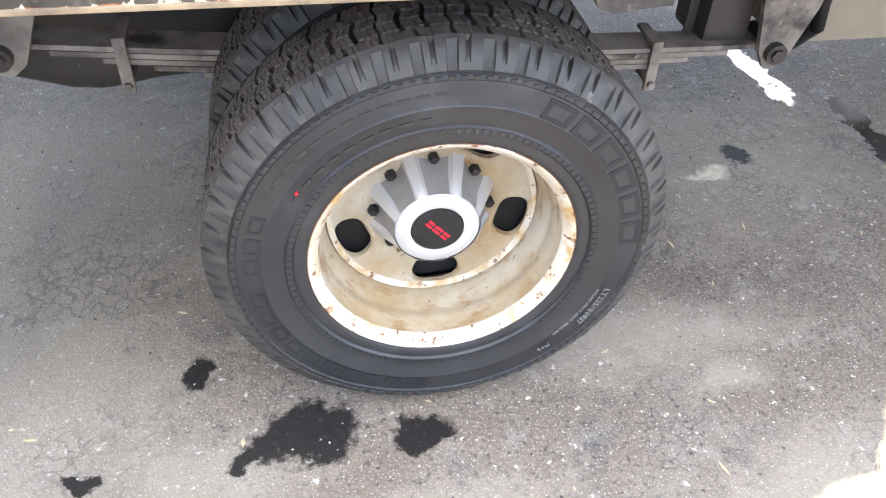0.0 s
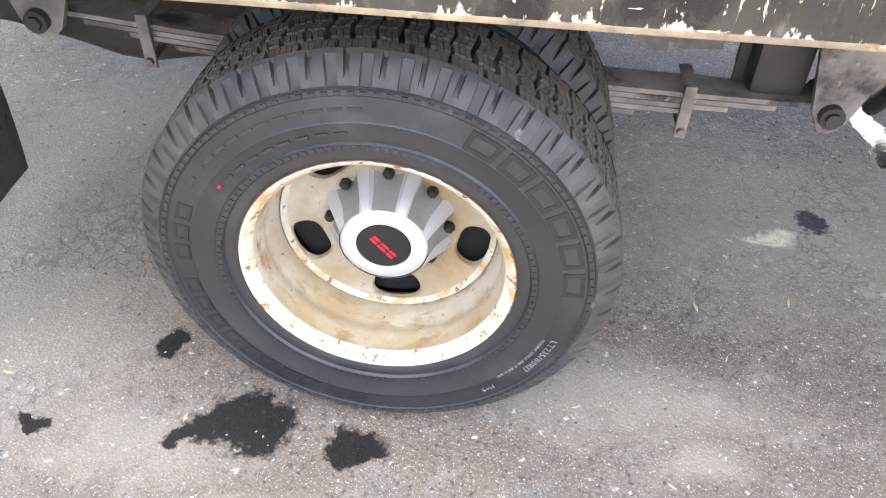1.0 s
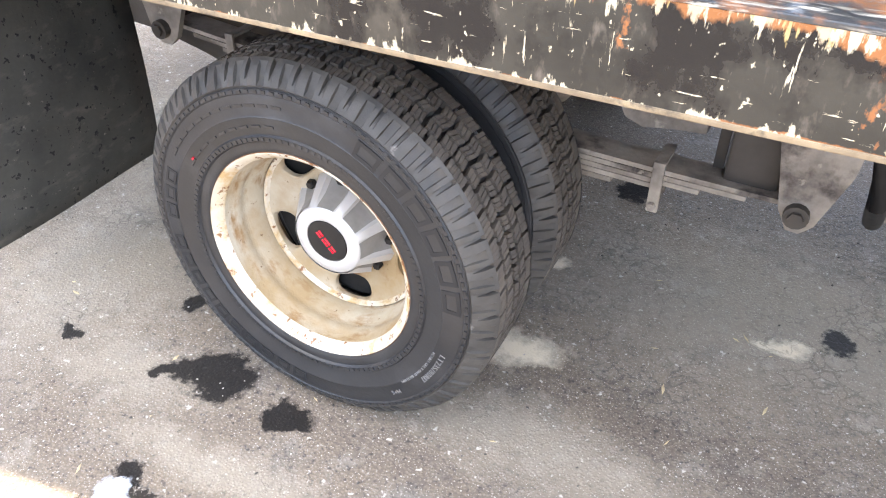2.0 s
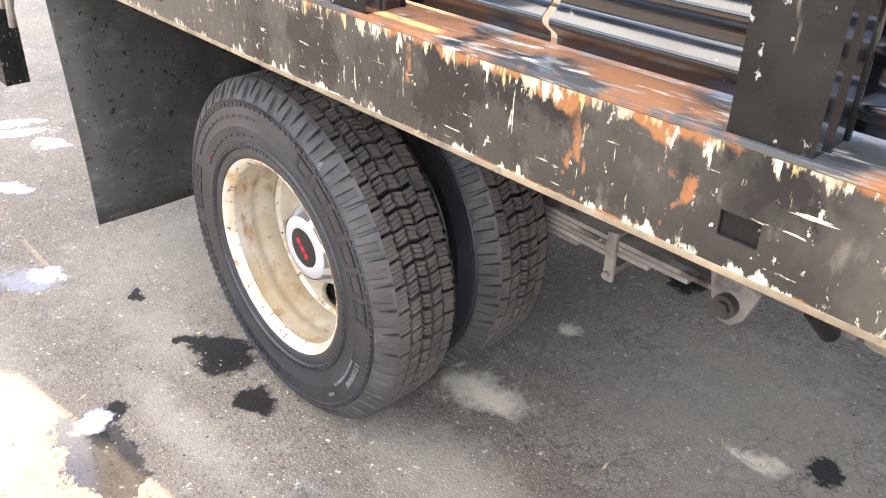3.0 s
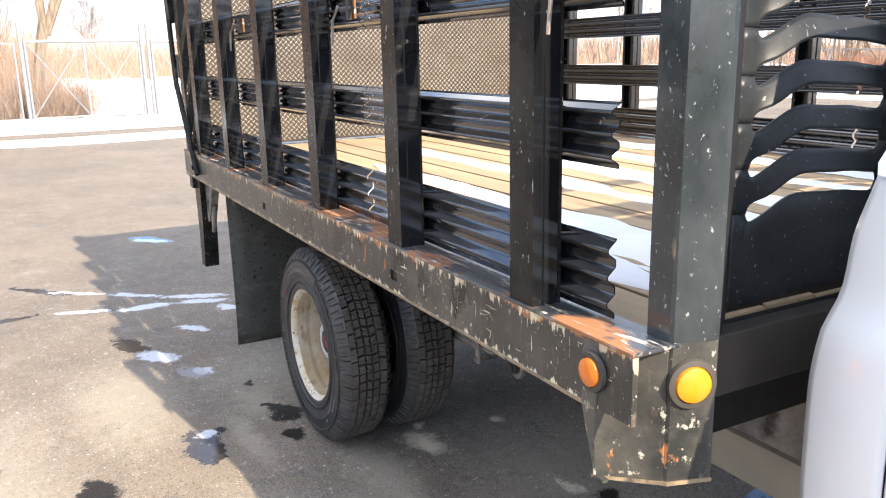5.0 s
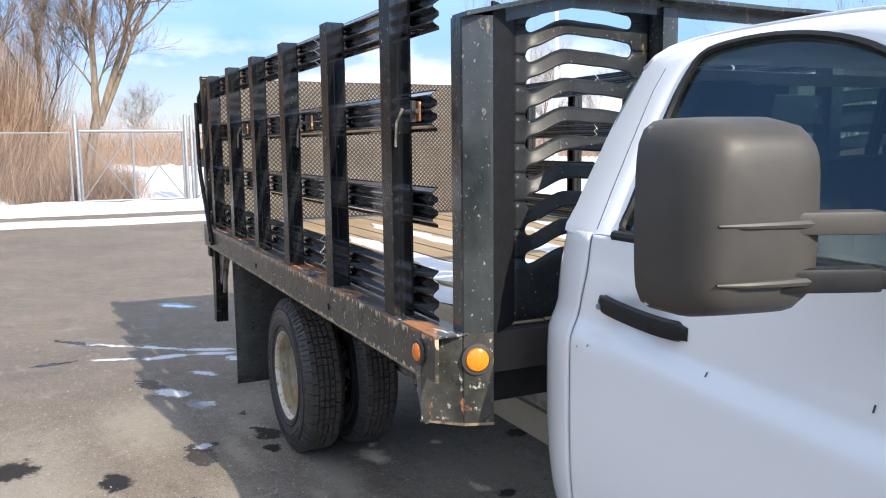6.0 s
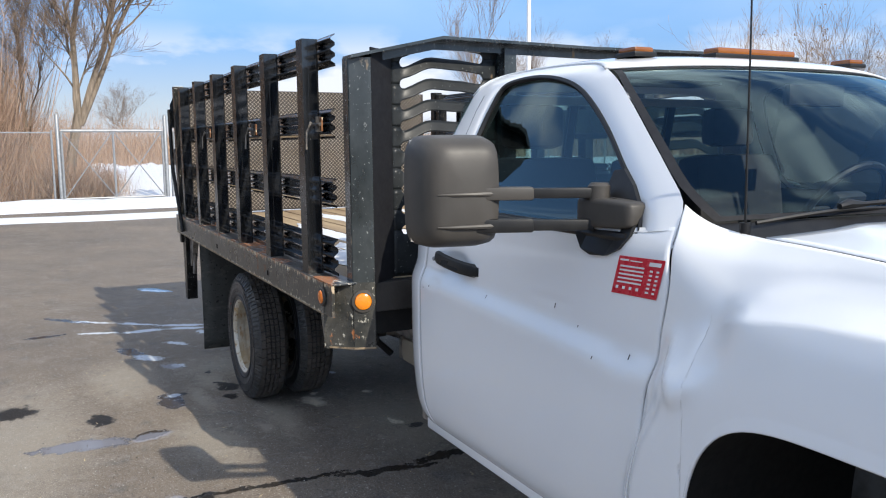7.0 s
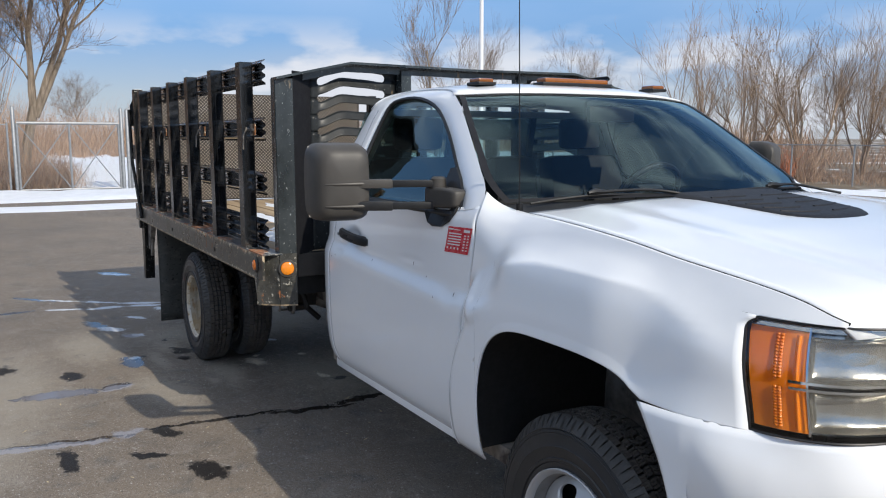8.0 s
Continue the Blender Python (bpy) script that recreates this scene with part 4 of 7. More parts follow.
def slat(x0, x1, y, z0, z1, s, parent, ribs=3):
    """A rolled steel slat with lengthwise corrugations, s the outer side."""
    prof = []
    for i in range(ribs):
        for part_way, out in ((0.0, 0.0), (0.12, 0.0), (0.20, 0.02), (0.24, 0.08), (0.44, 0.85), (0.48, 0.95), (0.53, 1.0), (0.60, 1.0), (0.63, 0.96), (0.66, 0.88), (0.87, 0.16), (0.91, 0.05), (0.96, 0.0)):
            prof.append((y - s * 0.018 * out, z0 + (z1 - z0) * (i + part_way) / ribs))
    prof.append((y, z1))
    n = len(prof) - 1
    back = [(yy + s * 0.003, zz) for yy, zz in reversed(prof)]
    bm = bmesh.new()
    for a, b in ((x0, x1),):
        ra = [bm.verts.new((a, u, v)) for u, v in prof + back]
        rb = [bm.verts.new((b, u, v)) for u, v in prof + back]
        for k in range(len(ra)):
            j = (k + 1) % len(ra)
            bm.faces.new((ra[k], ra[j], rb[j], rb[k]))
    for x in (x0, x1):
        for k in range(n):
            bm.faces.new([bm.verts.new((x, u, v)) for u, v in (prof[k], prof[k + 1], back[n - k - 1], back[n - k])])
    ob = part("slat", bm, M_SLAT, parent, smooth=50)
    return ob


def stake(x, y, s, z1, parent):
    """An upright steel channel stake set in a pocket of the rail: closed outer face, hollow towards the bed."""
    bm = bmesh.new()
    o, i = y, y + s * 0.066
    t = 0.004
    poly = [(x - 0.082, o), (x, o), (x, i), (x - 0.016, i), (x - 0.016, i - s * t), (x - t, i - s * t), (x - t, o + s * t), (x - 0.082 + t, o + s * t), (x - 0.082 + t, i - s * t), (x - 0.066, i - s * t), (x - 0.066, i), (x - 0.082, i)]
    prism(bm, poly, "z", 0.93, z1)
    ob = part("stake", bm, M_STAKE, parent, "black steel channel stake with paint wear", smooth=0)
    ob.data.materials.append(M_SLAT)
    for p in ob.data.polygons:
        p.material_index = 1 if abs(p.normal.x) > 0.9 else 0
    for y0, y1, out, m in ((0.024, 0.030, 0.004, M_SLAT), (0.061, 0.0665, 0.0025, M_STAKE)):
        part("stake_rib", box(x - 0.001, x + out, min(o + s * y0, o + s * y1), max(o + s * y0, o + s * y1), 1.03, z1 - 0.004), m, ob, smooth=0)
    part("stake_cap", box(x - 0.0815, x - 0.0005, min(o, i) + 0.0005, max(o, i) - 0.0005, z1 - 0.003, z1 + 0.001), M_STAKE, ob, smooth=0)
    return ob


def latch(x, y, z, s, parent):
    """A hinged rod latch that ties two stake panels."""
    bm = box(x - 0.030, x + 0.030, y - 0.004, y + 0.004, z - 0.028, z + 0.028, 0.003)
    ob = part("latch", bm, M_RUSTY, parent, "rusty steel latch")
    bm = bmesh.new()
    tube(bm, [(x - 0.045, y - s * 0.014, z), (x + 0.045, y - s * 0.014, z)], 0.007, 8)
    tube(bm, [(x + 0.014, y - s * 0.014, z - 0.03), (x + 0.014, y - s * 0.014, z + 0.03)], 0.009, 8)
    part("pin", bm, M_TANK, ob)
    bm = bmesh.new()
    tube(bm, [(x - 0.045, y - s * 0.022, z + 0.01), (x - 0.062, y - s * 0.034, z - 0.03), (x - 0.068, y - s * 0.036, z - 0.10)], [0.005, 0.0045, 0.004], 6)
    part("lever", bm, M_UNDER, ob)


LEVELS = [(1.035, 1.190, 3), (1.318, 1.437, 3), (1.598, 1.718, 3), (1.882, 2.008, 3)]


def stake_panel(name_x0, x1, stakes, near, first):
    s = 1 if near < MID else -1
    panel = new("stake_panel")
    panel.parent = truck
    y = near + s * 0.084
    for k, (z0, z1, ribs) in enumerate(LEVELS):
        slat(name_x0 + 0.006, x1 - 0.006 + (0.02 if k == 3 and first else 0), y, z0, z1, s, panel, ribs)
    for x in stakes:
        stake(x, near + s * 0.004, s, 2.004, panel)
    if not first:
        latch(x1, near + s * 0.04, 1.655, s, panel)
    else:
        latch(x1 - 0.03, near + s * 0.03, 1.655, s, panel)
    return panel


for near in (0.0, 2 * MID):
    stake_panel(0.735, 1.85, (1.695, 1.095), near, True)
    stake_panel(-0.455, 0.735, (0.477, -0.109), near, False)
    stake_panel(-1.62, -0.455, (-0.710, -1.311), near, False)

# the bed's floor: planks lengthwise, snow in strips on them
floor = new("bed_floor")
floor.parent = truck
count = 15
for k in range(count):
    y0, y1 = 0.115 + k * (2 * MID - 0.23) / count, 0.115 + (k + 1) * (2 * MID - 0.23) / count
    part("plank", box(-1.66, 1.92, y0 + 0.003, y1 - 0.003, 0.985, 1.022 + 0.003 * (k % 3), 0.003), M_WOOD, floor, smooth=0)


def snow_strip(x0, x1, y, half, seed):
    def at(u, v):
        x = x0 + (x1 - x0) * u
        wob = noise.noise(Vector((x * 1.7, seed, 0))) * 0.5 + 0.5 * noise.noise(Vector((x * 6, seed, 2)))
        h = half * max(0.03, 0.75 + wob) * min(1, 8 * u, 8 * (1 - u))
        return (x, y + h * v + 0.03 * noise.noise(Vector((x * 2, seed, 5))), 1.025 + 0.010 * (1 - abs(v)) ** 0.5 * (0.7 + 0.5 * wob))
    ob = part("snow_strip", sheet(bmesh.new(), at, steps(0, 1, 60), (-1, -0.9, -0.5, 0, 0.5, 0.9, 1)), M_SNOW, floor, "thin strip of melting snow")
    return ob


for args in ((-0.9, 1.85, 0.33, 0.10, 1.0), (-0.5, 1.8, 0.62, 0.09, 2.0), (-1.2, 1.85, 1.02, 0.10, 3.0), (-0.3, 1.8, 1.35, 0.12, 4.0), (-1.4, 1.7, 1.75, 0.09, 5.0), (-0.8, 1.8, 2.08, 0.11, 6.0), (0.7, 1.88, 0.50, 0.12, 7.0)):
    snow_strip(*args)
# ---- truck: bulkhead behind the cab ----
bulk = new("bulkhead")
bulk.parent = truck


def both(fn):
    """Runs a builder for the near side and, mirrored, for the far side."""
    for mirror in (False, True):
        fn((lambda y: 2 * MID - y) if mirror else (lambda y: y))


def bulk_side(ym):
    def ybox(x0, x1, y0, y1, z0, z1, bevel=0.0):
        return box(x0, x1, min(ym(y0), ym(y1)), max(ym(y0), ym(y1)), z0, z1, bevel)
    section = [(1.928, 0.091), (1.984, 0.091), (1.991, 0.094), (2.016, 0.166), (2.018, 0.174), (2.010, 0.179), (1.928, 0.179)]
    column = bmesh.new()
    prism(column, [(x, ym(y)) for x, y in section], "z", 1.03, 1.905)
    part("column", column, M_HEAD, bulk, "speckled black steel corner column with rust", smooth=0)
    foot = bmesh.new()
    prism(foot, [(x - 0.001, ym(y)) for x, y in section], "z", 0.765, 1.03)
    part("column_foot", foot, M_SKIRT, bulk, "rusty foot of the corner column", smooth=0)
    wing = bmesh.new()
    prism(wing, [(2.012, ym(0.178)), (1.912, ym(0.306)), (1.906, ym(0.302)), (2.004, ym(0.176))], "z", 1.02, 1.945)
    # matt black instead of bulkhead paint: the cab's shadow put into the colour
    part("side_plate", wing, M_VENT, bulk, smooth=0)
    part("inner_post", ybox(1.90, 1.972, 0.805, 0.865, 1.0, 1.975, 0.003), M_HEAD, bulk, smooth=0)
    part("lower_plate", ybox(1.930, 1.944, 0.180, 0.805, 0.80, 1.022), M_BLACK, bulk, smooth=0)
    # a sheet with bent slots, its strips pressed out as louvres
    ys = steps(0.304, 0.345, 2) + [0.348, 0.353, 0.360, 0.368] + steps(0.385, 0.49, 5) + steps(0.52, 0.70, 6) + [0.712, 0.720, 0.727, 0.732, 0.735, 0.77, 0.806]
    slots = [1.902 - 0.0855 * k for k in range(9)]

    def bend(y):
        return ease_at(y, [(0.30, 0.0), (0.345, 0.0), (0.49, 0.046), (0.60, 0.040), (0.735, 0.028), (0.81, 0.026)])

    def gap(y):
        """Half the height of a slot, with round ends."""
        near_end = min(y - 0.345, 0.735 - y)
        return 0.0 if near_end <= 0 else 0.0205 * math.sqrt(1 - (1 - min(near_end, 0.021) / 0.021) ** 2)

    edges = [None] + slots + [None]
    for upper, lower in zip(edges, edges[1:]):
        def strip(u, v):
            y, half = ys[u], gap(ys[u])
            top = 1.962 if upper is None else upper + bend(y) - half
            low = 1.02 if lower is None else lower + bend(y) + half
            if upper is None:
                top = min(top, 1.905 + ease_at(y, [(0.09, 0.0), (0.49, 0.085), (0.9, 0.085)]))
            push = 0.016 * ease_at(y, [(0.33, 0.0), (0.40, 1.0), (0.68, 1.0), (0.75, 0.0), (0.9, 0.0)])
            return (1.906 + push * ((1 - v) - 0.35 * v) * (0.0 if lower is None or upper is None else 1.0), ym(y), low + (top - low) * v)
        thicken(part("louvre", sheet(bmesh.new(), strip, range(len(ys)), (0, 0.12, 0.4, 0.75, 1)), M_LOUVRE, bulk, smooth=30), 0.005, 0)
    # lower corner skirt with its marker lamps
    s = 1 if ym(0) < MID else -1
    bm = bmesh.new()
    prism(bm, [(1.862, 0.895), (1.862, TOP - 0.005), (1.905, TOP - 0.003), (1.905, 0.766), (1.93, 0.766), (1.93, 0.76), (1.905, 0.762)], "y", ym(-0.002), ym(0.010))
    part("corner_skirt", bm, M_SKIRT, bulk, "black steel corner skirt with rust", smooth=0)
    bm = bmesh.new()
    prism(bm, [(1.903, ym(-0.003)), (1.984, ym(0.088)), (1.984, ym(0.0905)), (1.903, ym(0.0905))], "z", 0.766, TOP + 0.002)
    part("skirt_corner", bm, M_SKIRT, bulk, "chamfered black steel corner with rust", smooth=0)
    lip = bmesh.new()
    prism(lip, [(1.900, ym(-0.005)), (1.986, ym(0.087)), (1.993, ym(0.092)), (2.020, ym(0.175)), (1.98, ym(0.175)), (1.900, ym(0.03))], "z", 0.758, 0.7655)
    part("skirt_lip", lip, M_EDGE, bulk, smooth=0)
    side_lamp = part("marker_lamp", turned(bmesh.new(), [(0.039, 0.0), (0.037, -0.007), (0.028, -0.008), (0.027, -0.003)], 32), M_BLACK if s < 0 else M_TRIM, truck, "amber marker lamp in a grey grommet", place=pose(1.893, ym(-0.003), 0.966, 0, 0, 0 if s > 0 else 180))
    part("lens", turned(bmesh.new(), [(0.028, -0.004), (0.026, -0.011), (0.018, -0.015), (0.008, -0.0165), (0.0004, -0.017)], 32), M_ORANGE, side_lamp)
    front_lamp = part("marker_lamp", turned(bmesh.new(), [(0.047, 0.0), (0.045, -0.007), (0.035, -0.009), (0.034, -0.003)], 32), M_TRIM, truck, "amber marker lamp in a grey grommet", place=pose(2.0035, ym(0.128), 0.954, 0, 0, 90 - s * 18.5))
    part("lens", turned(bmesh.new(), [(0.035, -0.004), (0.032, -0.013), (0.022, -0.018), (0.010, -0.020), (0.0004, -0.0205)], 32), M_AMBER, front_lamp)
    beam = bmesh.new()
    ring_rows = []
    for y, z in ((0.090, 1.911), (0.485, 2.000), (MID, 1.992)):
        ring_rows.append([beam.verts.new((x, ym(y), zz)) for x, zz in ((1.94, z - 0.045), (1.94, z), (2.03, z), (2.03, z - 0.012), (1.955, z - 0.012), (1.955, z - 0.045))])
    for p, q in zip(ring_rows, ring_rows[1:]):
        for i in range(6):
            beam.faces.new((p[i], p[(i + 1) % 6], q[(i + 1) % 6], q[i]))
    beam.faces.new(ring_rows[0])
    beam.faces.new(ring_rows[-1][::-1])
    part("top_beam", beam, M_HEAD, bulk, "black bent top beam with worn edge", smooth=0)


both(bulk_side)
for z in (1.05, 1.33, 1.62):
    part("cross_bar", box(1.925, 1.945, 0.866, 2 * MID - 0.866, z, z + 0.10, 0.004), M_HEAD, bulk, smooth=0)
part("front_sill", box(1.93, 1.985, 0.19, 2 * MID - 0.19, 0.90, 1.02, 0.004), M_TANK, bulk, smooth=0)

# ---- truck: lift gate at the rear ----
gate = new("lift_gate")
gate.parent = truck
part("plate", box(-1.735, -1.715, 0.10, 2 * MID - 0.24, 1.03, 2.02, 0.004), M_PLATE, gate, "tan diamond-plate ramp, folded up", smooth=0)
bm = bmesh.new()
pitch = 0.0225
for i in range(-70, 110):
    for k in range(-110, 70):
        y, z = 0.12 + (i + k) * pitch * 0.7071 + 1.0, 1.05 + (i - k) * pitch * 0.7071
        if not (0.115 < y < 2 * MID - 0.26 and 1.045 < z < 2.005):
            continue
        lean = radians(45 if (i + k) % 2 else -45)
        m = Matrix.Translation((-1.7135, y, z)) @ Matrix.Rotation(lean, 4, "X")
        a, b, h = 0.0145, 0.0050, 0.0035
        vs = [bm.verts.new(m @ Vector(c)) for c in ((0, -a, 0), (0, 0, -b), (0, a, 0), (0, 0, b), (h, -a * 0.45, 0), (h, a * 0.45, 0))]
        for f in ((0, 1, 4), (1, 2, 5), (1, 5, 4), (2, 3, 5), (3, 0, 4), (3, 4, 5)):
            bm.faces.new([vs[j] for j in f])
part("raised_diamond", bm, M_DIAMOND, gate, smooth=0)["kind"] = "stuff"


def gate_side(ym):
    def ybox(x0, x1, y0, y1, z0, z1, bevel=0.0):
        return box(x0, x1, min(ym(y0), ym(y1)), max(ym(y0), ym(y1)), z0, z1, bevel)
    part("rear_post", ybox(-1.74, -1.67, 0.02, 0.10, 0.95, 2.02, 0.004), M_STAKE, gate, smooth=0)
    part("rear_channel", ybox(-1.82, -1.745, 0.03, 0.11, 0.80, 2.04, 0.004), M_STAKE, gate, smooth=0)
    bm = bmesh.new()
    tube(bm, [(-1.83, ym(0.0), 1.86), (-1.70, ym(-0.015), 1.40), (-1.36, ym(-0.014), 0.93)], 0.014, 8)
    part("stay", bm, M_STAKE, gate, "slanting steel stay")
    bm = bmesh.new()
    tube(bm, [(-1.85, ym(0.03), 1.72), (-1.86, ym(0.03), 1.90), (-1.80, ym(0.05), 2.0)], 0.018, 8)
    part("hinge_arm", bm, M_STAKE, gate)
    part("tail_lamp_box", ybox(-1.96, -1.83, 0.03, 0.13, 1.42, 1.55, 0.008), M_BLACK, gate)
    bm = bmesh.new()
    tube(bm, [(-1.90, ym(0.08), 1.42), (-1.89, ym(0.08), 1.25), (-1.83, ym(0.08), 1.10)], 0.008, 6)
    part("cable", bm, M_BLACK, gate)
    bm = bmesh.new()
    prism(bm, [(-1.80, 0.90), (-1.66, 0.90), (-1.66, 0.66), (-1.70, 0.34), (-1.78, 0.34), (-1.78, 0.66)], "y", ym(0.05), ym(0.13))
    part("leg", bm, M_STAKE, gate, "black steel support leg", smooth=0)
    bm = bmesh.new()
    prism(bm, [(-1.66, 0.88), (-1.48, 0.88), (-1.50, 0.80), (-1.62, 0.62), (-1.66, 0.62)], "y", ym(0.08), ym(0.12))
    part("gusset", bm, M_UNDER, gate, smooth=0)
    bm = bmesh.new()
    tube(bm, [(-1.62, ym(0.10), 0.56), (-1.52, ym(0.10), 0.86)], 0.013, 8)
    part("brace", bm, M_UNDER, gate)


both(gate_side)
part("rear_sill", box(-1.80, -1.70, 0.10, 2 * MID - 0.10, 0.86, 1.02, 0.006), M_STAKE, gate, smooth=0)
part("platform_arm", box(-1.86, -1.80, 0.5, 2 * MID - 0.5, 0.5, 0.62, 0.01), M_UNDER, gate, smooth=0)

# ---- truck: mud flaps and chassis ----
def mud_flap(y0, y1):
    def at(u, v):
        y, z = y0 + (y1 - y0) * u, 0.09 + 0.79 * v
        return (-0.985 + 0.025 * math.sin(math.pi * v) * (1 - v) + 0.006 * math.sin(5 * u), y, z)
    flap = thicken(part("mud_flap", sheet(bmesh.new(), at, steps(0, 1, 8), steps(0, 1, 12)), M_FLAP, truck, "dirty black rubber mud flap"), 0.008)
    return flap


mud_flap(0.035, 0.66)
mud_flap(2 * MID - 0.66, 2 * MID - 0.035)
chassis = new("chassis")
chassis.parent = truck


def chassis_side(ym):
    s = 1 if ym(0) < MID else -1
    def ybox(x0, x1, y0, y1, z0, z1, bevel=0.0):
        return box(x0, x1, min(ym(y0), ym(y1)), max(ym(y0), ym(y1)), z0, z1, bevel)
    frame_bm = bmesh.new()
    prism(frame_bm, [(ym(0.76), 0.52), (ym(0.76), 0.80), (ym(0.84), 0.80), (ym(0.84), 0.79), (ym(0.77), 0.79), (ym(0.77), 0.53), (ym(0.84), 0.53), (ym(0.84), 0.52)], "x", -1.70, 4.6)
    part("frame_rail", frame_bm, M_UNDER, chassis, "dusty steel frame rail", smooth=0)
    part("sub_rail", ybox(-1.70, 1.95, 0.80, 0.88, 0.80, 0.93, 0.004), M_UNDER, chassis, smooth=0)
    spring = new("leaf_spring")
    spring.parent = chassis
    for k in range(5):
        x0, x1 = -0.78 + 0.09 * k + (0.02 if k else 0), 0.82 - 0.09 * k - (0.02 if k else 0)
        def z_at(x, k=k):
            return 0.500 - 0.0125 * k - 0.045 * x / 0.8 + 0.022 * (x / 0.8) ** 2
        bm = bmesh.new()
        rows = []
        for x in steps(x0, x1, 16):
            z = z_at(x)
            rows.append([bm.verts.new((x, ym(y), z + dz)) for y, dz in ((0.575, 0), (0.575, 0.0105), (0.650, 0.0105), (0.650, 0))])
        for p, q in zip(rows, rows[1:]):
            for i in range(4):
                bm.faces.new((p[i], p[(i + 1) % 4], q[(i + 1) % 4], q[i]))
        bm.faces.new(rows[0])
        bm.faces.new(rows[-1][::-1])
        part("leaf", bm, M_UNDER, spring, smooth=0)
    for x, z in ((-0.542, 0.535), (0.537, 0.470)):
        clamp = part("spring_clamp", ybox(x - 0.012, x + 0.012, 0.560, 0.570, z - 0.075, z + 0.042, 0.003), M_UNDER, spring, "bent steel spring clamp")
        part("strap", ybox(x - 0.012, x + 0.012, 0.565, 0.66, z + 0.030, z + 0.038, 0.002), M_UNDER, clamp)
        bm = bmesh.new()
        tube(bm, [(x, ym(0.55), z - 0.058), (x, ym(0.66), z - 0.058)], 0.009, 6)
        part("bolt", bm, M_UNDER, clamp)
    for x, z, wide in ((0.806, 0.478, 0.062), (-0.75, 0.555, 0.075)):
        bm = bmesh.new()
        prism(bm, [(x - wide, 0.80), (x + wide * 1.5, 0.80), (x + wide * 1.2, z + 0.10), (x + wide * 0.55, z - 0.02), (x + wide * 0.2, z - 0.042), (x - wide * 0.2, z - 0.040), (x - wide * 0.55, z), (x - wide, z + 0.14)], "y", ym(0.556), ym(0.572))
        hanger = part("spring_hanger", bm, M_UNDER, chassis, "dusty cast spring hanger")
        part("hanger_web", ybox(x + wide * 0.2, x + wide * 1.3, 0.572, 0.80, z + 0.12, 0.80, 0.01), M_UNDER, hanger)
        bm = bmesh.new()
        tube(bm, [(x, ym(0.538), z), (x, ym(0.66), z)], 0.024, 12)
        tube(bm, [(x, ym(0.530), z), (x, ym(0.545), z)], 0.015, 6)
        part("bolt", bm, M_TANK, hanger)
    mount = part("spring_mount", ybox(0.655, 0.76, 0.600, 0.755, 0.470, 0.66, 0.012), M_TANK, chassis, "dark steel spring mount")
    part("slotted_plate", ybox(0.628, 0.650, 0.640, 0.648, 0.470, 0.58, 0.002), M_TANK, mount, smooth=0)
    bm = bmesh.new()
    prism(bm, [(0.40, 0.60), (0.60, 0.60), (0.60, 0.545), (0.53, 0.540), (0.47, 0.530), (0.43, 0.545)], "y", ym(0.66), ym(0.755))
    part("bump_stop", bm, M_UNDER, chassis, "dusty steel bump stop bracket")
    bm = bmesh.new()
    tube(bm, [(0.915, ym(0.60), 0.62), (0.935, ym(0.62), 0.50), (0.945, ym(0.70), 0.42)], 0.020, 10)
    part("tank_strap", bm, M_BLACK, chassis)
    part("axle_seat", ybox(-0.09, 0.09, 0.56, 0.67, 0.375, 0.50, 0.01), M_UNDER, chassis)
    bm = bmesh.new()
    tube(bm, [(-0.35, ym(0.72), 0.80), (-0.12, ym(0.70), 0.40)], 0.032, 12)
    part("shock_absorber", bm, M_UNDER, chassis)


both(chassis_side)
bm = bmesh.new()
tube(bm, [(0, 0.30, 0.391), (0, 0.95, 0.391), (0, 1.05, 0.391), (0, MID, 0.391), (0, 1.39, 0.391), (0, 1.5, 0.391), (0, 2 * MID - 0.30, 0.391)], [0.055, 0.055, 0.10, 0.17, 0.10, 0.055, 0.055], 16)
part("rear_axle", bm, M_UNDER, chassis, "dusty rear axle with differential")
for x in (-1.45, -0.5, 0.35, 1.1, 1.7, 3.0):
    part("cross_member", box(x - 0.03, x + 0.03, 0.87, 2 * MID - 0.87, 0.64, 0.78, 0.004), M_UNDER, chassis, smooth=0)
for x in [-1.5 + 0.4 * k for k in range(9)]:
    part("floor_sill", box(x - 0.025, x + 0.025, 0.012, 2 * MID - 0.012, 0.925, 0.985), M_UNDER, chassis, smooth=0)
bm = bmesh.new()
tube(bm, [(0.15, MID, 0.44), (2.6, MID, 0.60)], 0.045, 12)
part("drive_shaft", bm, M_UNDER, chassis)


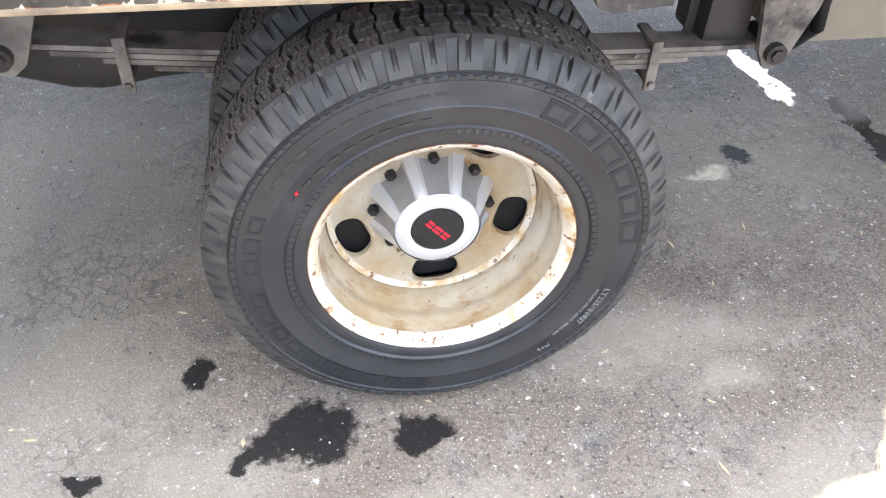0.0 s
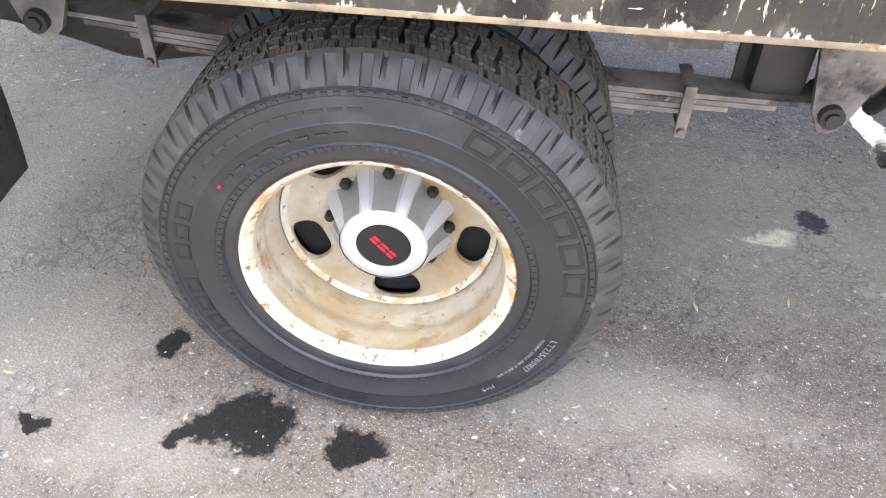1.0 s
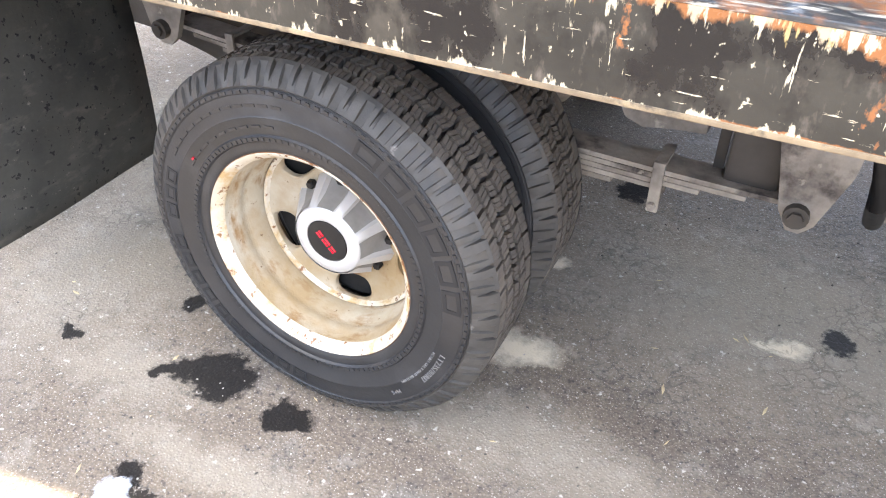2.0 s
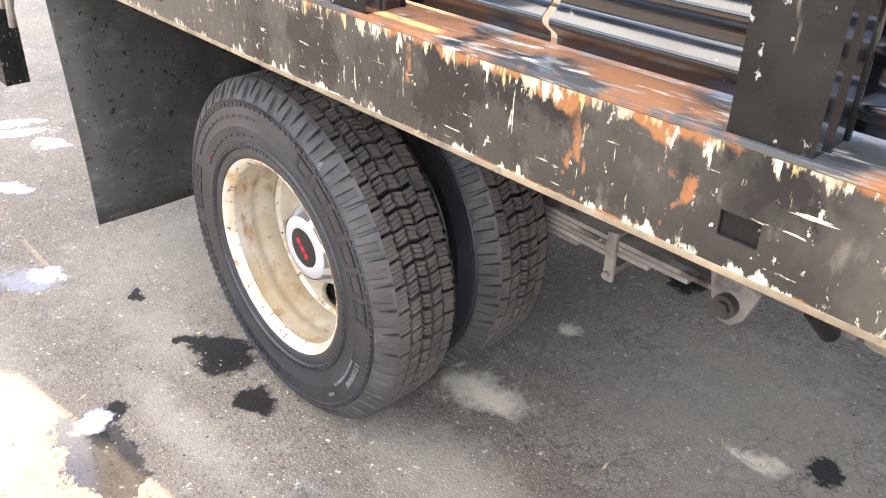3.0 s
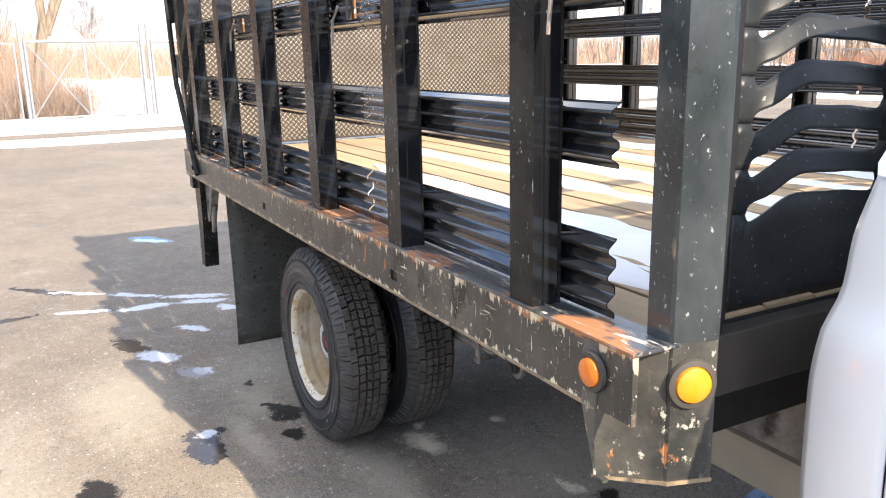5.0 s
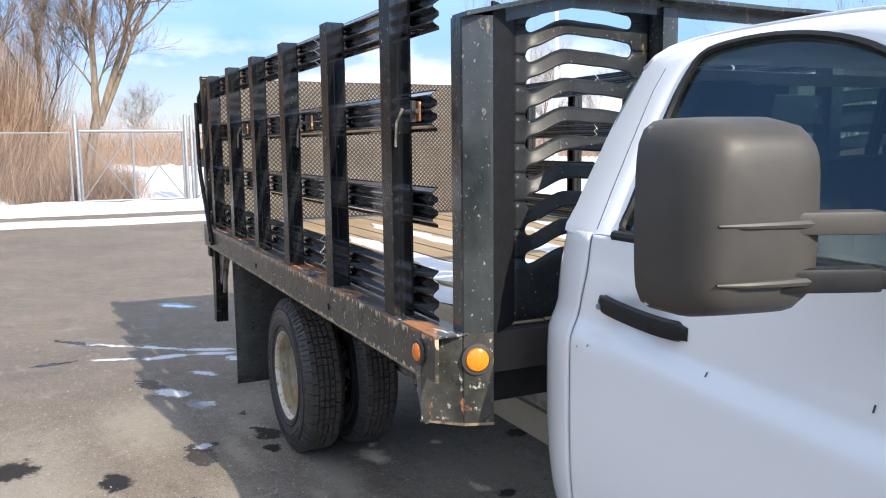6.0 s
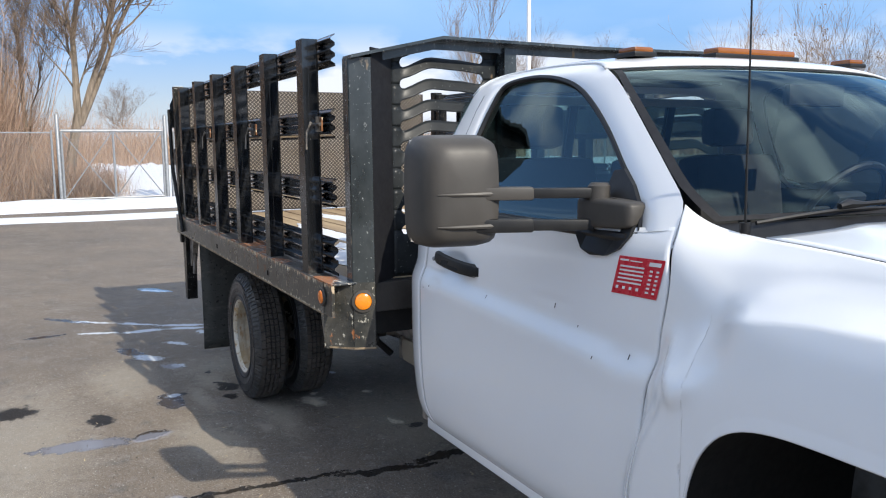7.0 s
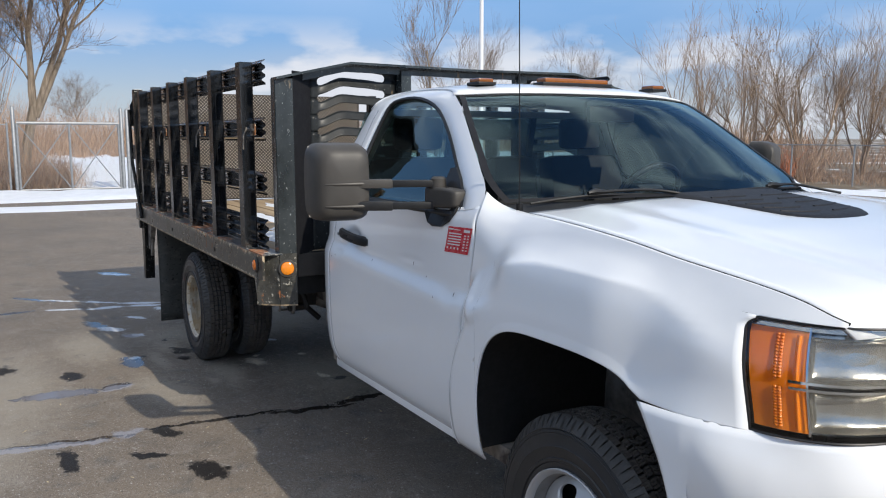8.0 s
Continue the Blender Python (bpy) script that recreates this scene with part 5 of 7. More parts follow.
def rear_tank():
    low = [(-1.27, 0.50), (-1.20, 0.45), (-0.95, 0.43), (-0.80, 0.390), (-0.70, 0.357), (-0.63, 0.350), (-0.52, 0.372), (-0.43, 0.378), (-0.33, 0.40), (-0.28, 0.47)]

    def at(u, v):
        a = 2 * math.pi * v
        c, s = math.cos(a), math.sin(a)
        k = (abs(c) ** 9 + abs(s) ** 9) ** (-1 / 9)
        x = -1.27 + 0.99 * u
        bottom = lerp_at(x, low)
        end = 1.0 - 0.10 * abs(2 * u - 1) ** 8
        return (x, MID + 0.51 * c * k * end, 0.59 + (0.12 * s * k if s > 0 else (0.59 - bottom) * s * k) * end)
    bm = sheet(bmesh.new(), at, steps(0, 1, 33), steps(0, 1, 64))
    bm.verts.ensure_lookup_table()
    for i in (0, 33):
        bm.faces.new([bm.verts[i * 65 + j] for j in range(64)])
    bmesh.ops.remove_doubles(bm, verts=bm.verts[:], dist=0.0005)
    return part("fuel_tank", bm, M_TANK, chassis, "dusty dark plastic fuel tank", smooth=60)


rear_tank()
part("frame_side_plate", box(0.95, 2.9, 0.775, 0.795, 0.50, 0.90, 0.006), M_TANK, chassis, "dark steel side plate", smooth=0)
part("tank_end", box(0.945, 0.983, 0.745, 1.145, 0.390, 0.518, 0.012), M_UNDER, chassis, "brown rusty tank end")
part("side_tank", box(0.985, 2.25, 0.74, 1.15, 0.385, 0.52, 0.03), M_BEIGE, chassis, "dusty beige tank beside the frame")

# ---- truck: cab ----
cab = new("cab")
cab.parent = truck
DOOR_Y = [(0.50, 0.300), (0.56, 0.268), (0.68, 0.248), (0.85, 0.240), (1.00, 0.240), (1.035, 0.241), (1.05, 0.2445), (1.095, 0.2640), (1.11, 0.2670), (1.16, 0.2690), (1.27, 0.2765), (1.36, 0.288), (1.42, 0.312)]
NOSE = [(4.36, 0.240), (4.50, 0.240), (4.62, 0.247), (4.74, 0.268), (4.85, 0.310), (4.93, 0.40), (4.98, 0.56), (5.005, 0.75), (5.02, MID)]
ARCH_X, ARCH_HALF, ARCH_TOP = 4.145, 0.442, 1.030
NOSE_LINE = smooth_line([(x, y, 0) for x, y in NOSE], 90)


def nose_y(x):
    for a, b in zip(NOSE_LINE, NOSE_LINE[1:]):
        if a.x <= x <= b.x:
            return a.y + (b.y - a.y) * (x - a.x) / max(b.x - a.x, 1e-6)
    return NOSE_LINE[-1].y


def curve_at(x, pts):
    """Smooth between (x, value) points (Hermite)."""
    for i, ((x0, v0), (x1, v1)) in enumerate(zip(pts, pts[1:])):
        if x <= x1:
            m0 = (v1 - pts[i - 1][1]) / (x1 - pts[i - 1][0]) if i else (v1 - v0) / (x1 - x0)
            m1 = (pts[i + 2][1] - v0) / (pts[i + 2][0] - x0) if i + 2 < len(pts) else (v1 - v0) / (x1 - x0)
            h, t = x1 - x0, max(0.0, (x - x0) / (x1 - x0))
            return (2 * t ** 3 - 3 * t * t + 1) * v0 + (t ** 3 - 2 * t * t + t) * h * m0 + (3 * t * t - 2 * t ** 3) * v1 + (t ** 3 - t * t) * h * m1
    return pts[-1][1]


def door_y(z):
    return curve_at(z, DOOR_Y)


# the fender's section has no crease
FENDER_Y = [p for p in DOOR_Y if p[0] <= 1.0] + [(1.08, 0.245), (1.16, 0.257), (1.27, 0.275)] + [p for p in DOOR_Y if p[0] > 1.3]


# the line between hood and fender
HOOD = [(3.53, 0.338, 1.431), (3.565, 0.349, 1.404), (3.62, 0.362, 1.380), (3.72, 0.370, 1.366), (3.85, 0.362, 1.361), (4.05, 0.343, 1.351), (4.27, 0.329, 1.333), (4.45, 0.326, 1.309), (4.60, 0.332, 1.290), (4.72, 0.339, 1.273), (4.80, 0.348, 1.256), (4.86, 0.362, 1.234), (4.90, 0.380, 1.219)]


def hood_edge(x):
    return curve_at(x, [(a, b) for a, b, c in HOOD]), curve_at(x, [(a, c) for a, b, c in HOOD])


def fender_y(x, z):
    """The fender follows the body side and rolls over to the hood line at its top."""
    y = side_y(x, z)
    hy, hz = hood_edge(x)
    t = max(0.0, (z - 1.10) / (hz - 1.10))
    return y + (hy - side_y(x, hz)) * t ** ease_at(x, [(3.5, 7.0), (3.75, 4.0), (4.0, 3.0), (4.3, 2.8), (4.6, 2.0), (9.0, 1.6)])


def flare(x, z):
    """How far the wheel-arch bulge stands out."""
    dx, dz = x - 4.14, max(0.0, z - 0.60)
    p = 2 + ease_at(z, [(0.0, 0.0), (0.95, 0.0), (1.15, 1.0), (9.0, 1.0)])
    r = (abs(dx) ** p + dz ** p) ** (1 / p)
    high = ease_at(z, [(0.0, 0.0), (1.05, 0.0), (1.20, 1.0), (9.0, 1.0)])
    fade = 1 - high * (1 - ease_at(x, [(0.0, 0.0), (3.70, 0.0), (3.84, 1.0), (9.0, 1.0)]))
    t = max(0.0, min(1.0, (r - 0.642) / 0.082))
    sharp = (1 - t) ** 2
    ahead = ease_at(dx, [(-9.0, 0.0), (0.10, 0.0), (0.34, 1.0), (9.0, 1.0)])
    soft = ease_at(r, [(0.0, 1.0), (0.615 - 0.03 * ahead, 1.0), (0.705 + 0.075 * ahead, 0.0), (9.0, 0.0)])
    fade *= 1 - 0.66 * ahead * ease_at(z, [(0.0, 0.0), (0.88, 0.0), (1.06, 1.0), (9.0, 1.0)])
    return 0.052 * fade * (soft + (sharp - soft) * high)


# a creased dent behind the front wheel: a bent ridge
CREASE = [(3.575, 1.138), (3.618, 1.128), (3.645, 1.075), (3.672, 1.026), (3.700, 1.050), (3.75, 1.050)]


def ridge(x, z):
    """Height of the bent ridge, higher in its middle."""
    best = 0.0
    for k, ((x0, z0), (x1, z1)) in enumerate(zip(CREASE, CREASE[1:])):
        t = max(0.0, min(1.0, ((x - x0) * (x1 - x0) + (z - z0) * (z1 - z0)) / ((x1 - x0) ** 2 + (z1 - z0) ** 2)))
        d = math.hypot(x - x0 - t * (x1 - x0), z - z0 - t * (z1 - z0))
        top = (0.002, 0.012, 0.015, 0.014, 0.009, 0.0)
        best = max(best, (top[k] + (top[k + 1] - top[k]) * t) * math.exp(-(d / 0.020) ** 2))
    return best


# the cup behind the door handle and shallow dents: x, z, half length, half height, depth
DENTS = [(2.535, 1.162, 0.075, 0.040, 0.014), (2.40, 1.075, 0.05, 0.02, 0.003), (3.42, 1.035, 0.05, 0.03, 0.004), (3.10, 1.135, 0.10, 0.014, 0.002)]


def side_y(x, z):
    """The body side: the door's section, the bulge over the wheel, the corner of the nose."""
    tilt = 0.05 * (min(max(x, 2.3), 3.4) - 2.85) * ease_at(z, [(0.85, 0.0), (1.0, 1.0), (1.15, 1.0), (1.27, 0.0), (9.0, 0.0)])
    plain = ease_at(x, [(3.50, 0.0), (3.72, 1.0), (9.0, 1.0)])
    y = door_y(z + tilt) * (1 - plain) + curve_at(z, FENDER_Y) * plain - flare(x, z)
    for dx, dz, rx, rz, depth in DENTS:
        q = ((x - dx) / rx) ** 2 + ((z - dz) / rz) ** 2
        if q < 6:
            y += depth * math.exp(-q * q)
    if 3.5 < x < 3.8:
        y -= ridge(x, z)
    if x > 4.36:
        y += nose_y(x) - 0.240
    if x < 2.32:
        y += 1.3 * (2.32 - x) ** 2
    return y


def arch_z(x):
    """The edge of the wheel arch."""
    c = (x - ARCH_X) / ARCH_HALF
    e = 4.6 if c < 0 else 3.2
    return 0.56 + (ARCH_TOP - 0.56) * max(0.0, 1 - min(1.0, abs(c)) ** e) ** (1 / (3.0 if c < 0 else 2.2))


def up_y(z):
    return 0.312 + (z - 1.38) * 0.49


def seam_x(z):
    return ease_at(z, [(0.45, 3.53), (0.70, 3.52), (0.92, 3.522), (1.10, 3.546), (1.25, 3.560), (1.35, 3.551), (1.44, 3.530)])


def rear_x(z):
    """The rear edge of the door, rounded at its foot."""
    return ease_at(z, [(0.45, 2.36), (0.62, 2.298), (1.10, 2.298), (1.27, 2.325), (1.40, 2.335)])


def corner_x(z):
    return ease_at(z, [(0.45, 2.28), (0.60, 2.15), (0.76, 2.115), (0.95, 2.115), (1.20, 2.160), (1.37, 2.200)])


def lamp_x(z):
    """The slanting rear edge of the headlamp."""
    return 4.690 + 0.235 * (1.212 - min(z, 1.212)) + 0.024 * max(0.0, min(1.0, (z - 1.180) / 0.030)) ** 3


def cut_x(z):
    """Where the amber corner of the headlamp meets its clear front."""
    return 4.8395 + 0.149 * (1.1 - z)


def door_skin(x, z):
    """The door's face runs into the pillar's at its front top."""
    y = side_y(x, z)
    return y + (up_y(z) - y) * ease_at(x, [(3.25, 0.0), (3.46, 1.0), (9.0, 1.0)]) * ease_at(z, [(1.25, 0.0), (1.375, 1.0), (9.0, 1.0)])


def cab_side(ym, near):
    def S(x, y, z):
        return (x, ym(y), z)
    zs = steps(0, 1, 30)
    door = bmesh.new()
    sheet(door, lambda u, v: S((x := rear_x(z := 0.518 + v * (0.816 + 0.042 * u ** 3)) + u * (seam_x(z) - 0.004 - rear_x(z))), door_skin(x, z) + (0.004 if u in (0, 1) else 0), z), [0, 0.004] + steps(0.012, 0.988, 96) + [0.996, 1], steps(0, 1, 84))
    door_ob = thicken(part("door", door, M_PAINT, cab, "white door with scuffs and a shallow dent", smooth=60), 0.006, 0)
    corner = bmesh.new()
    sheet(corner, lambda u, v: S((x := corner_x(z := 0.518 + v * 0.819) + u * (rear_x(z) - 0.005 - corner_x(z))), side_y(x, z), z), steps(0, 1, 10), zs)
    thicken(part("cab_corner", corner, M_PAINT, cab, smooth=60), 0.006, 0)
    part("rear_corner_return", sheet(bmesh.new(), lambda u, v: S(corner_x(z := 0.50 + v * 0.837) + 0.012 * u, side_y(corner_x(z), z) + 0.20 * u, z), (0, 0.1, 0.4, 1), steps(0, 1, 14)), M_PAINT, cab)
    inner = bmesh.new()
    sheet(inner, lambda u, v: S(2.20 + 1.40 * u, door_y(0.52 + v * 0.84) + 0.035, 0.52 + v * 0.84), steps(0, 1, 4), steps(0, 1, 10))
    part("door_lining", inner, M_DASH, cab)
    # fender over the front wheel, from the seam to the headlamp
    cols = [(None, 0.522)]
    for k in range(1, 15):
        cols.append((3.53 + (ARCH_X - ARCH_HALF - 3.53) * k / 14, 0.524))
    for k in range(49):
        a = math.pi * k / 48
        c = -math.cos(a)
        x = ARCH_X + ARCH_HALF * abs(c) ** 0.8 * (1 if c > 0 else -1)
        cols.append((x, arch_z(x)))
    arch = list(cols[15:])
    body_cols = [c for c in cols if c[0] is None or c[0] <= 4.44] + [(x, 0.962) for x in (4.46, 4.49, 4.52, 4.55, 4.58, 4.61, 4.635, 4.655, 4.674)]
    lamp_cols = [4.69, 4.72, 4.75, 4.78, 4.81, 4.835, 4.855, 4.873, 4.888]
    low, high = steps(0, 1, 54), steps(0, 1, 24)

    def fender_point(k, x0, z):
        if x0 is not None and x0 > 4.50 and z < 1.216:
            x0 = 4.50 + (x0 - 4.50) / 0.174 * (lamp_x(z) - 0.004 - 4.50)
        x = seam_x(z) + 0.004 if x0 is None else max(x0, seam_x(z) + 0.004 + 0.004 * k)
        return x

    fender, rows = bmesh.new(), []
    for k, (x0, zb) in enumerate(body_cols):
        row = []
        for v in low[:-1]:
            z = zb + (1.215 - zb) * v
            x = fender_point(k, x0, z)
            lip = 0.003 * max(0.0, 1 - (z - zb) / 0.03) if 15 <= k < len(body_cols) - 9 else 0.0
            row.append(fender.verts.new(S(x, fender_y(x, z) - lip, z)))
        for v in high:
            x = x0 if x0 is not None else 3.53
            for _ in range(3):
                z = 1.215 + (hood_edge(x)[1] - 1.215) * v
                x = fender_point(k, x0, z)
            row.append(fender.verts.new(S(x, fender_y(x, z), z)))
        rows.append(row)
    for x in lamp_cols:
        row = [None] * 54
        for v in high:
            z = 1.215 + (hood_edge(x)[1] - 1.215) * v
            row.append(fender.verts.new(S(x, fender_y(x, z), z)))
        rows.append(row)
    for p, q in zip(rows, rows[1:]):
        for k in range(len(p) - 1):
            corners = (p[k], q[k], q[k + 1], p[k + 1])
            if None not in corners:
                fender.faces.new(corners)
    bmesh.ops.remove_doubles(fender, verts=fender.verts[:], dist=0.0003)
    thicken(part("fender", fender, M_PAINT, cab, "white front fender", smooth=60), 0.006, 0)
    # liner and wall in shade black: the well's darkness is in their colour
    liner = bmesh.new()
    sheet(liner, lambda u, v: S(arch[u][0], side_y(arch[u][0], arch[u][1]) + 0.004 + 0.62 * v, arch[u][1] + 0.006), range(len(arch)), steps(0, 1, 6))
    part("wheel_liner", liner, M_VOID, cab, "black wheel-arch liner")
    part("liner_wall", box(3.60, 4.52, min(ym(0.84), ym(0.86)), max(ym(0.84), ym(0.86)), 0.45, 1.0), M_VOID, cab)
    # front bumper cover, from the wheel arch round the nose
    bump = bmesh.new()
    front = [p for p in NOSE_LINE if p.x > 4.62]

    def bump_at(u, v):
        z_hi = 0.957 + 0.008 * min(1.0, u / 12)
        z = 0.60 + (z_hi - 0.60) * v
        edge = ARCH_X + ARCH_HALF * (1 - ((z - 0.56) / (ARCH_TOP - 0.56)) ** 2.2) ** (1 / 3.2) + 0.012 * (1 - v)
        if u < 10:
            x = edge + (4.62 - edge) * u / 10
            return S(x, side_y(x, z) - 0.002 + 0.09 * (u / 10) ** 2 * max(0.0, (0.8 - v) / 0.8) ** 2, z)
        p = front[min(u - 10, len(front) - 1)]
        inset = 0.15 * max(0.0, (0.8 - v) / 0.8) ** 2
        out = 0.028 * min(1.0, (u - 10) / 14) * (1 - v ** 4)
        return S(p.x - inset * 0.6 + out, p.y + door_y(z) - 0.240 - flare(p.x, z) + inset * 0.6, z)
    thicken(part("bumper", sheet(bump, bump_at, range(10 + len(front)), steps(0, 1, 16)), M_PAINT, cab, "white front bumper cover", smooth=60), 0.006, 0)
    # headlamp: amber corner and two stacked clear bowls behind a lens
    lamp = new("headlamp")
    lamp.parent = truck
    def tip(z):
        return fender_y(4.74, z) - nose_y(4.74)

    def on_lamp(x, z, sunk=0.0):
        return S(x - 0.6 * sunk, nose_y(x) + tip(z) + 0.8 * sunk, z)

    def face(a, b, z0, z1, sunk, nu=16, nv=8):
        """A patch of the lamp's face; a and b are x or None for the slanting rear edge."""
        def at(u, v):
            z = z0 + (z1 - z0) * v
            xa, xb = (lamp_x(z) if a is None else a(z) if callable(a) else a), (b(z) if callable(b) else b)
            d = sunk(u, v) if callable(sunk) else sunk
            return on_lamp(xa + (xb - xa) * u, z, d)
        return sheet(bmesh.new(), at, steps(0, 1, nu), steps(0, 1, nv))

    END = 4.990
    part("bezel", face(None, END, 0.968, 1.211, 0.045, 24, 20), M_BOWL, lamp, "grey lamp housing")
    part("amber_lens", face(lambda z: lamp_x(z) + 0.010, lambda z: cut_x(z) + 0.004, 0.978, 1.194, 0.016, 16, 12), M_AMBER_DEEP, lamp, "amber turn-signal lens")
    for z0, z1 in ((0.984, 1.074), (1.090, 1.186)):
        part("amber_rib", face(lambda z: cut_x(z) - 0.062, lambda z: cut_x(z) - 0.044, z0, z1, lambda u, v: 0.014 - 0.005 * abs(math.sin(2 * math.pi * u) * math.sin(14 * math.pi * v)), 16, 56), M_AMBER, lamp)
        part("amber_rib", face(lambda z: cut_x(z) - 0.020, lambda z: cut_x(z) - 0.010, z0, z1, lambda u, v: 0.014 - 0.005 * abs(math.sin(math.pi * u)), 8, 4), M_AMBER, lamp)
        part("reflector", face(lambda z: cut_x(z) + 0.006, END - 0.004, z0, z1, lambda u, v: 0.012 + 0.034 * (math.sin(math.pi * u) * math.sin(math.pi * v)) ** 0.22, 26, 20), M_BOWL, lamp, "silver reflector bowl", smooth=60)
    for z in (1.075, 1.089):
        part("divider", face(lambda z: cut_x(z) - 0.030, END, z - 0.003, z + 0.003, 0.006, 14, 2), M_CHROME, lamp)
    part("divider", face(lambda z: cut_x(z) + 0.002, lambda z: cut_x(z) + 0.006, 0.974, 1.206, 0.010, 2, 6), M_CHROME, lamp)
    part("divider", face(None, END, 1.196, 1.206, 0.012, 20, 2), M_BOWL, lamp)
    part("lens", face(None, END, 0.968, 1.211, 0.001, 24, 20), M_LENS, lamp, "clear plastic lens").visible_shadow = False
    for z in (0.967, 1.2115):
        bm = bmesh.new()
        tube(bm, [on_lamp(x, z, 0.002) for x in steps(lamp_x(z), END, 20)], 0.0030, 6)
        part("seal", bm, M_BLACK, lamp)
    bm = bmesh.new()
    tube(bm, [on_lamp(lamp_x(z) - 0.001, z, 0.002) for z in steps(0.967, 1.18, 8) + [1.19, 1.197, 1.203, 1.208, 1.2115]], 0.0034, 6)
    part("seal", bm, M_BLACK, lamp)
    # pillars and window frame
    outer = [(3.546, 1.372), (3.529, 1.434), (3.45, 1.497), (3.32, 1.592), (3.18, 1.693), (3.07, 1.765), (2.96, 1.805), (2.80, 1.822), (2.60, 1.828), (2.42, 1.824), (2.31, 1.80), (2.255, 1.74), (2.225, 1.62), (2.21, 1.48), (2.205, 1.40), (2.20, 1.333)]
    outer += [(2.20 + 1.346 * k / 13, 1.333 + 0.039 * (k / 13) ** 3) for k in range(1, 13)]
    hole = [(3.425, 1.352), (3.395, 1.405), (3.33, 1.462), (3.245, 1.528), (3.145, 1.605), (3.03, 1.680), (2.92, 1.737), (2.80, 1.772), (2.66, 1.790), (2.53, 1.787), (2.455, 1.765), (2.428, 1.70), (2.420, 1.60), (2.420, 1.48), (2.420, 1.40), (2.422, 1.347)]
    hole += [(2.422 + 1.003 * k / 13, 1.345) for k in range(1, 13)]
    outer, hole = ([(p.x, p.y) for p in smooth_line([(x, z, 0) for x, z in ring + ring[:1]], 3 * len(ring))[:-1]] for ring in (outer, hole))
    o3 = outer
    n = len(outer)
    frame_bm = bmesh.new()

    def roofed(x, z, extra=0.0):
        return S(x, up_y(z) + 18.67 * max(0.0, z - 1.77) ** 2 + extra, z)
    rows = []
    for t, sunk in ((0.0, 0.0), (0.33, -0.006), (0.7, -0.006), (0.94, 0.0), (1.0, 0.012)):
        rows.append([frame_bm.verts.new(roofed(a[0] + (b[0] - a[0]) * t, a[1] + (b[1] - a[1]) * t, sunk)) for a, b in zip(o3, hole)])
    for p, q in zip(rows, rows[1:]):
        for k in range(n):
            frame_bm.faces.new((p[k], p[(k + 1) % n], q[(k + 1) % n], q[k]))
    part("pillar_frame", frame_bm, M_PAINT, cab, "white door frame and pillars", smooth=60)
    back_edge = [(2.20, 1.333), (2.205, 1.40), (2.21, 1.48), (2.225, 1.62), (2.255, 1.74), (2.285, 1.785)]
    part("upper_corner_return", sheet(bmesh.new(), lambda u, v: S(back_edge[v][0] + 0.002 + 0.012 * u, up_y(back_edge[v][1]) + 0.002 + 0.13 * u, back_edge[v][1]), (0, 0.15, 0.5, 1), range(6)), M_PAINT, cab)
    seal = bmesh.new()
    ring_pts = [roofed(x, z, 0.004) for x, z in hole]
    tube(seal, ring_pts + [ring_pts[0]], 0.010, 6, False)
    part("window_seal", seal, M_BLACK, cab)
    strip = bmesh.new()
    tube(strip, [S(2.41 + 0.99 * k / 12, door_y(1.335) + 0.004, 1.338) for k in range(13)], 0.013, 8)
    part("belt_strip", strip, M_BLACK, cab, "black window sill strip")
    pane = bmesh.new()
    pane.faces.new([pane.verts.new(roofed(x, z, 0.012)) for x, z in hole])
    bmesh.ops.triangulate(pane, faces=pane.faces[:])
    part("side_window", pane, M_GLASS, cab, "tinted side window").visible_shadow = False
    gap = bmesh.new()
    tube(gap, [roofed(x, z, -0.0045) for x, z in ((2.338, 1.345), (2.335, 1.44), (2.335, 1.57), (2.338, 1.69), (2.352, 1.745))], 0.0022, 5)
    part("door_gap", gap, M_VOID, cab)
    belt = bmesh.new()
    sheet(belt, lambda u, v: S((x := 2.20 + 1.36 * u), door_skin(max(x, 2.2), 1.331) + (up_y(1.336) - door_skin(max(x, 2.2), 1.331) + 0.003) * v, 1.330 + 0.006 * v), steps(0, 1, 16), (0, 0.5, 1))
    part("belt_ledge", belt, M_PAINT, cab, smooth=60)
    return door_ob


LEAN = 0.10
near_door = cab_side(lambda y: y, True)
far_door = cab_side(lambda y: 2 * MID - y - LEAN * max(0.0, min(1.0, (y - 0.29) / 0.05)), False)


ROOF_EDGE = [(2.255, 1.742), (2.31, 1.80), (2.42, 1.824), (2.60, 1.828), (2.80, 1.822), (2.96, 1.805), (3.07, 1.765)]


def rim_y(z):
    """The side of the cab over the window, rolling inwards to the roof."""
    return up_y(z) + 18.67 * max(0.0, z - 1.77) ** 2


def roof_at(u, v):
    """u from rear to front, v across."""
    w = 2 * v - 1
    x_e = 2.262 + 0.75 * u
    z_e = curve_at(x_e, ROOF_EDGE)
    y_e = rim_y(z_e) - 0.004
    bow = 0.130 * (1 - abs(w) ** 2.2) * ease_at(u, [(0.0, 0.0), (0.5, 0.15), (1.0, 1.0)]) - 0.03 * (1 - w * w) * (1 - u)
    crown = lerp_at(u, [(0.0, 0.030), (0.3, 0.034), (0.65, 0.034), (1.0, 0.014)])
    return (x_e + bow, y_e + (2 * MID - 2 * y_e - LEAN) * v, z_e + 0.001 + crown * (1 - abs(w) ** 3.4))


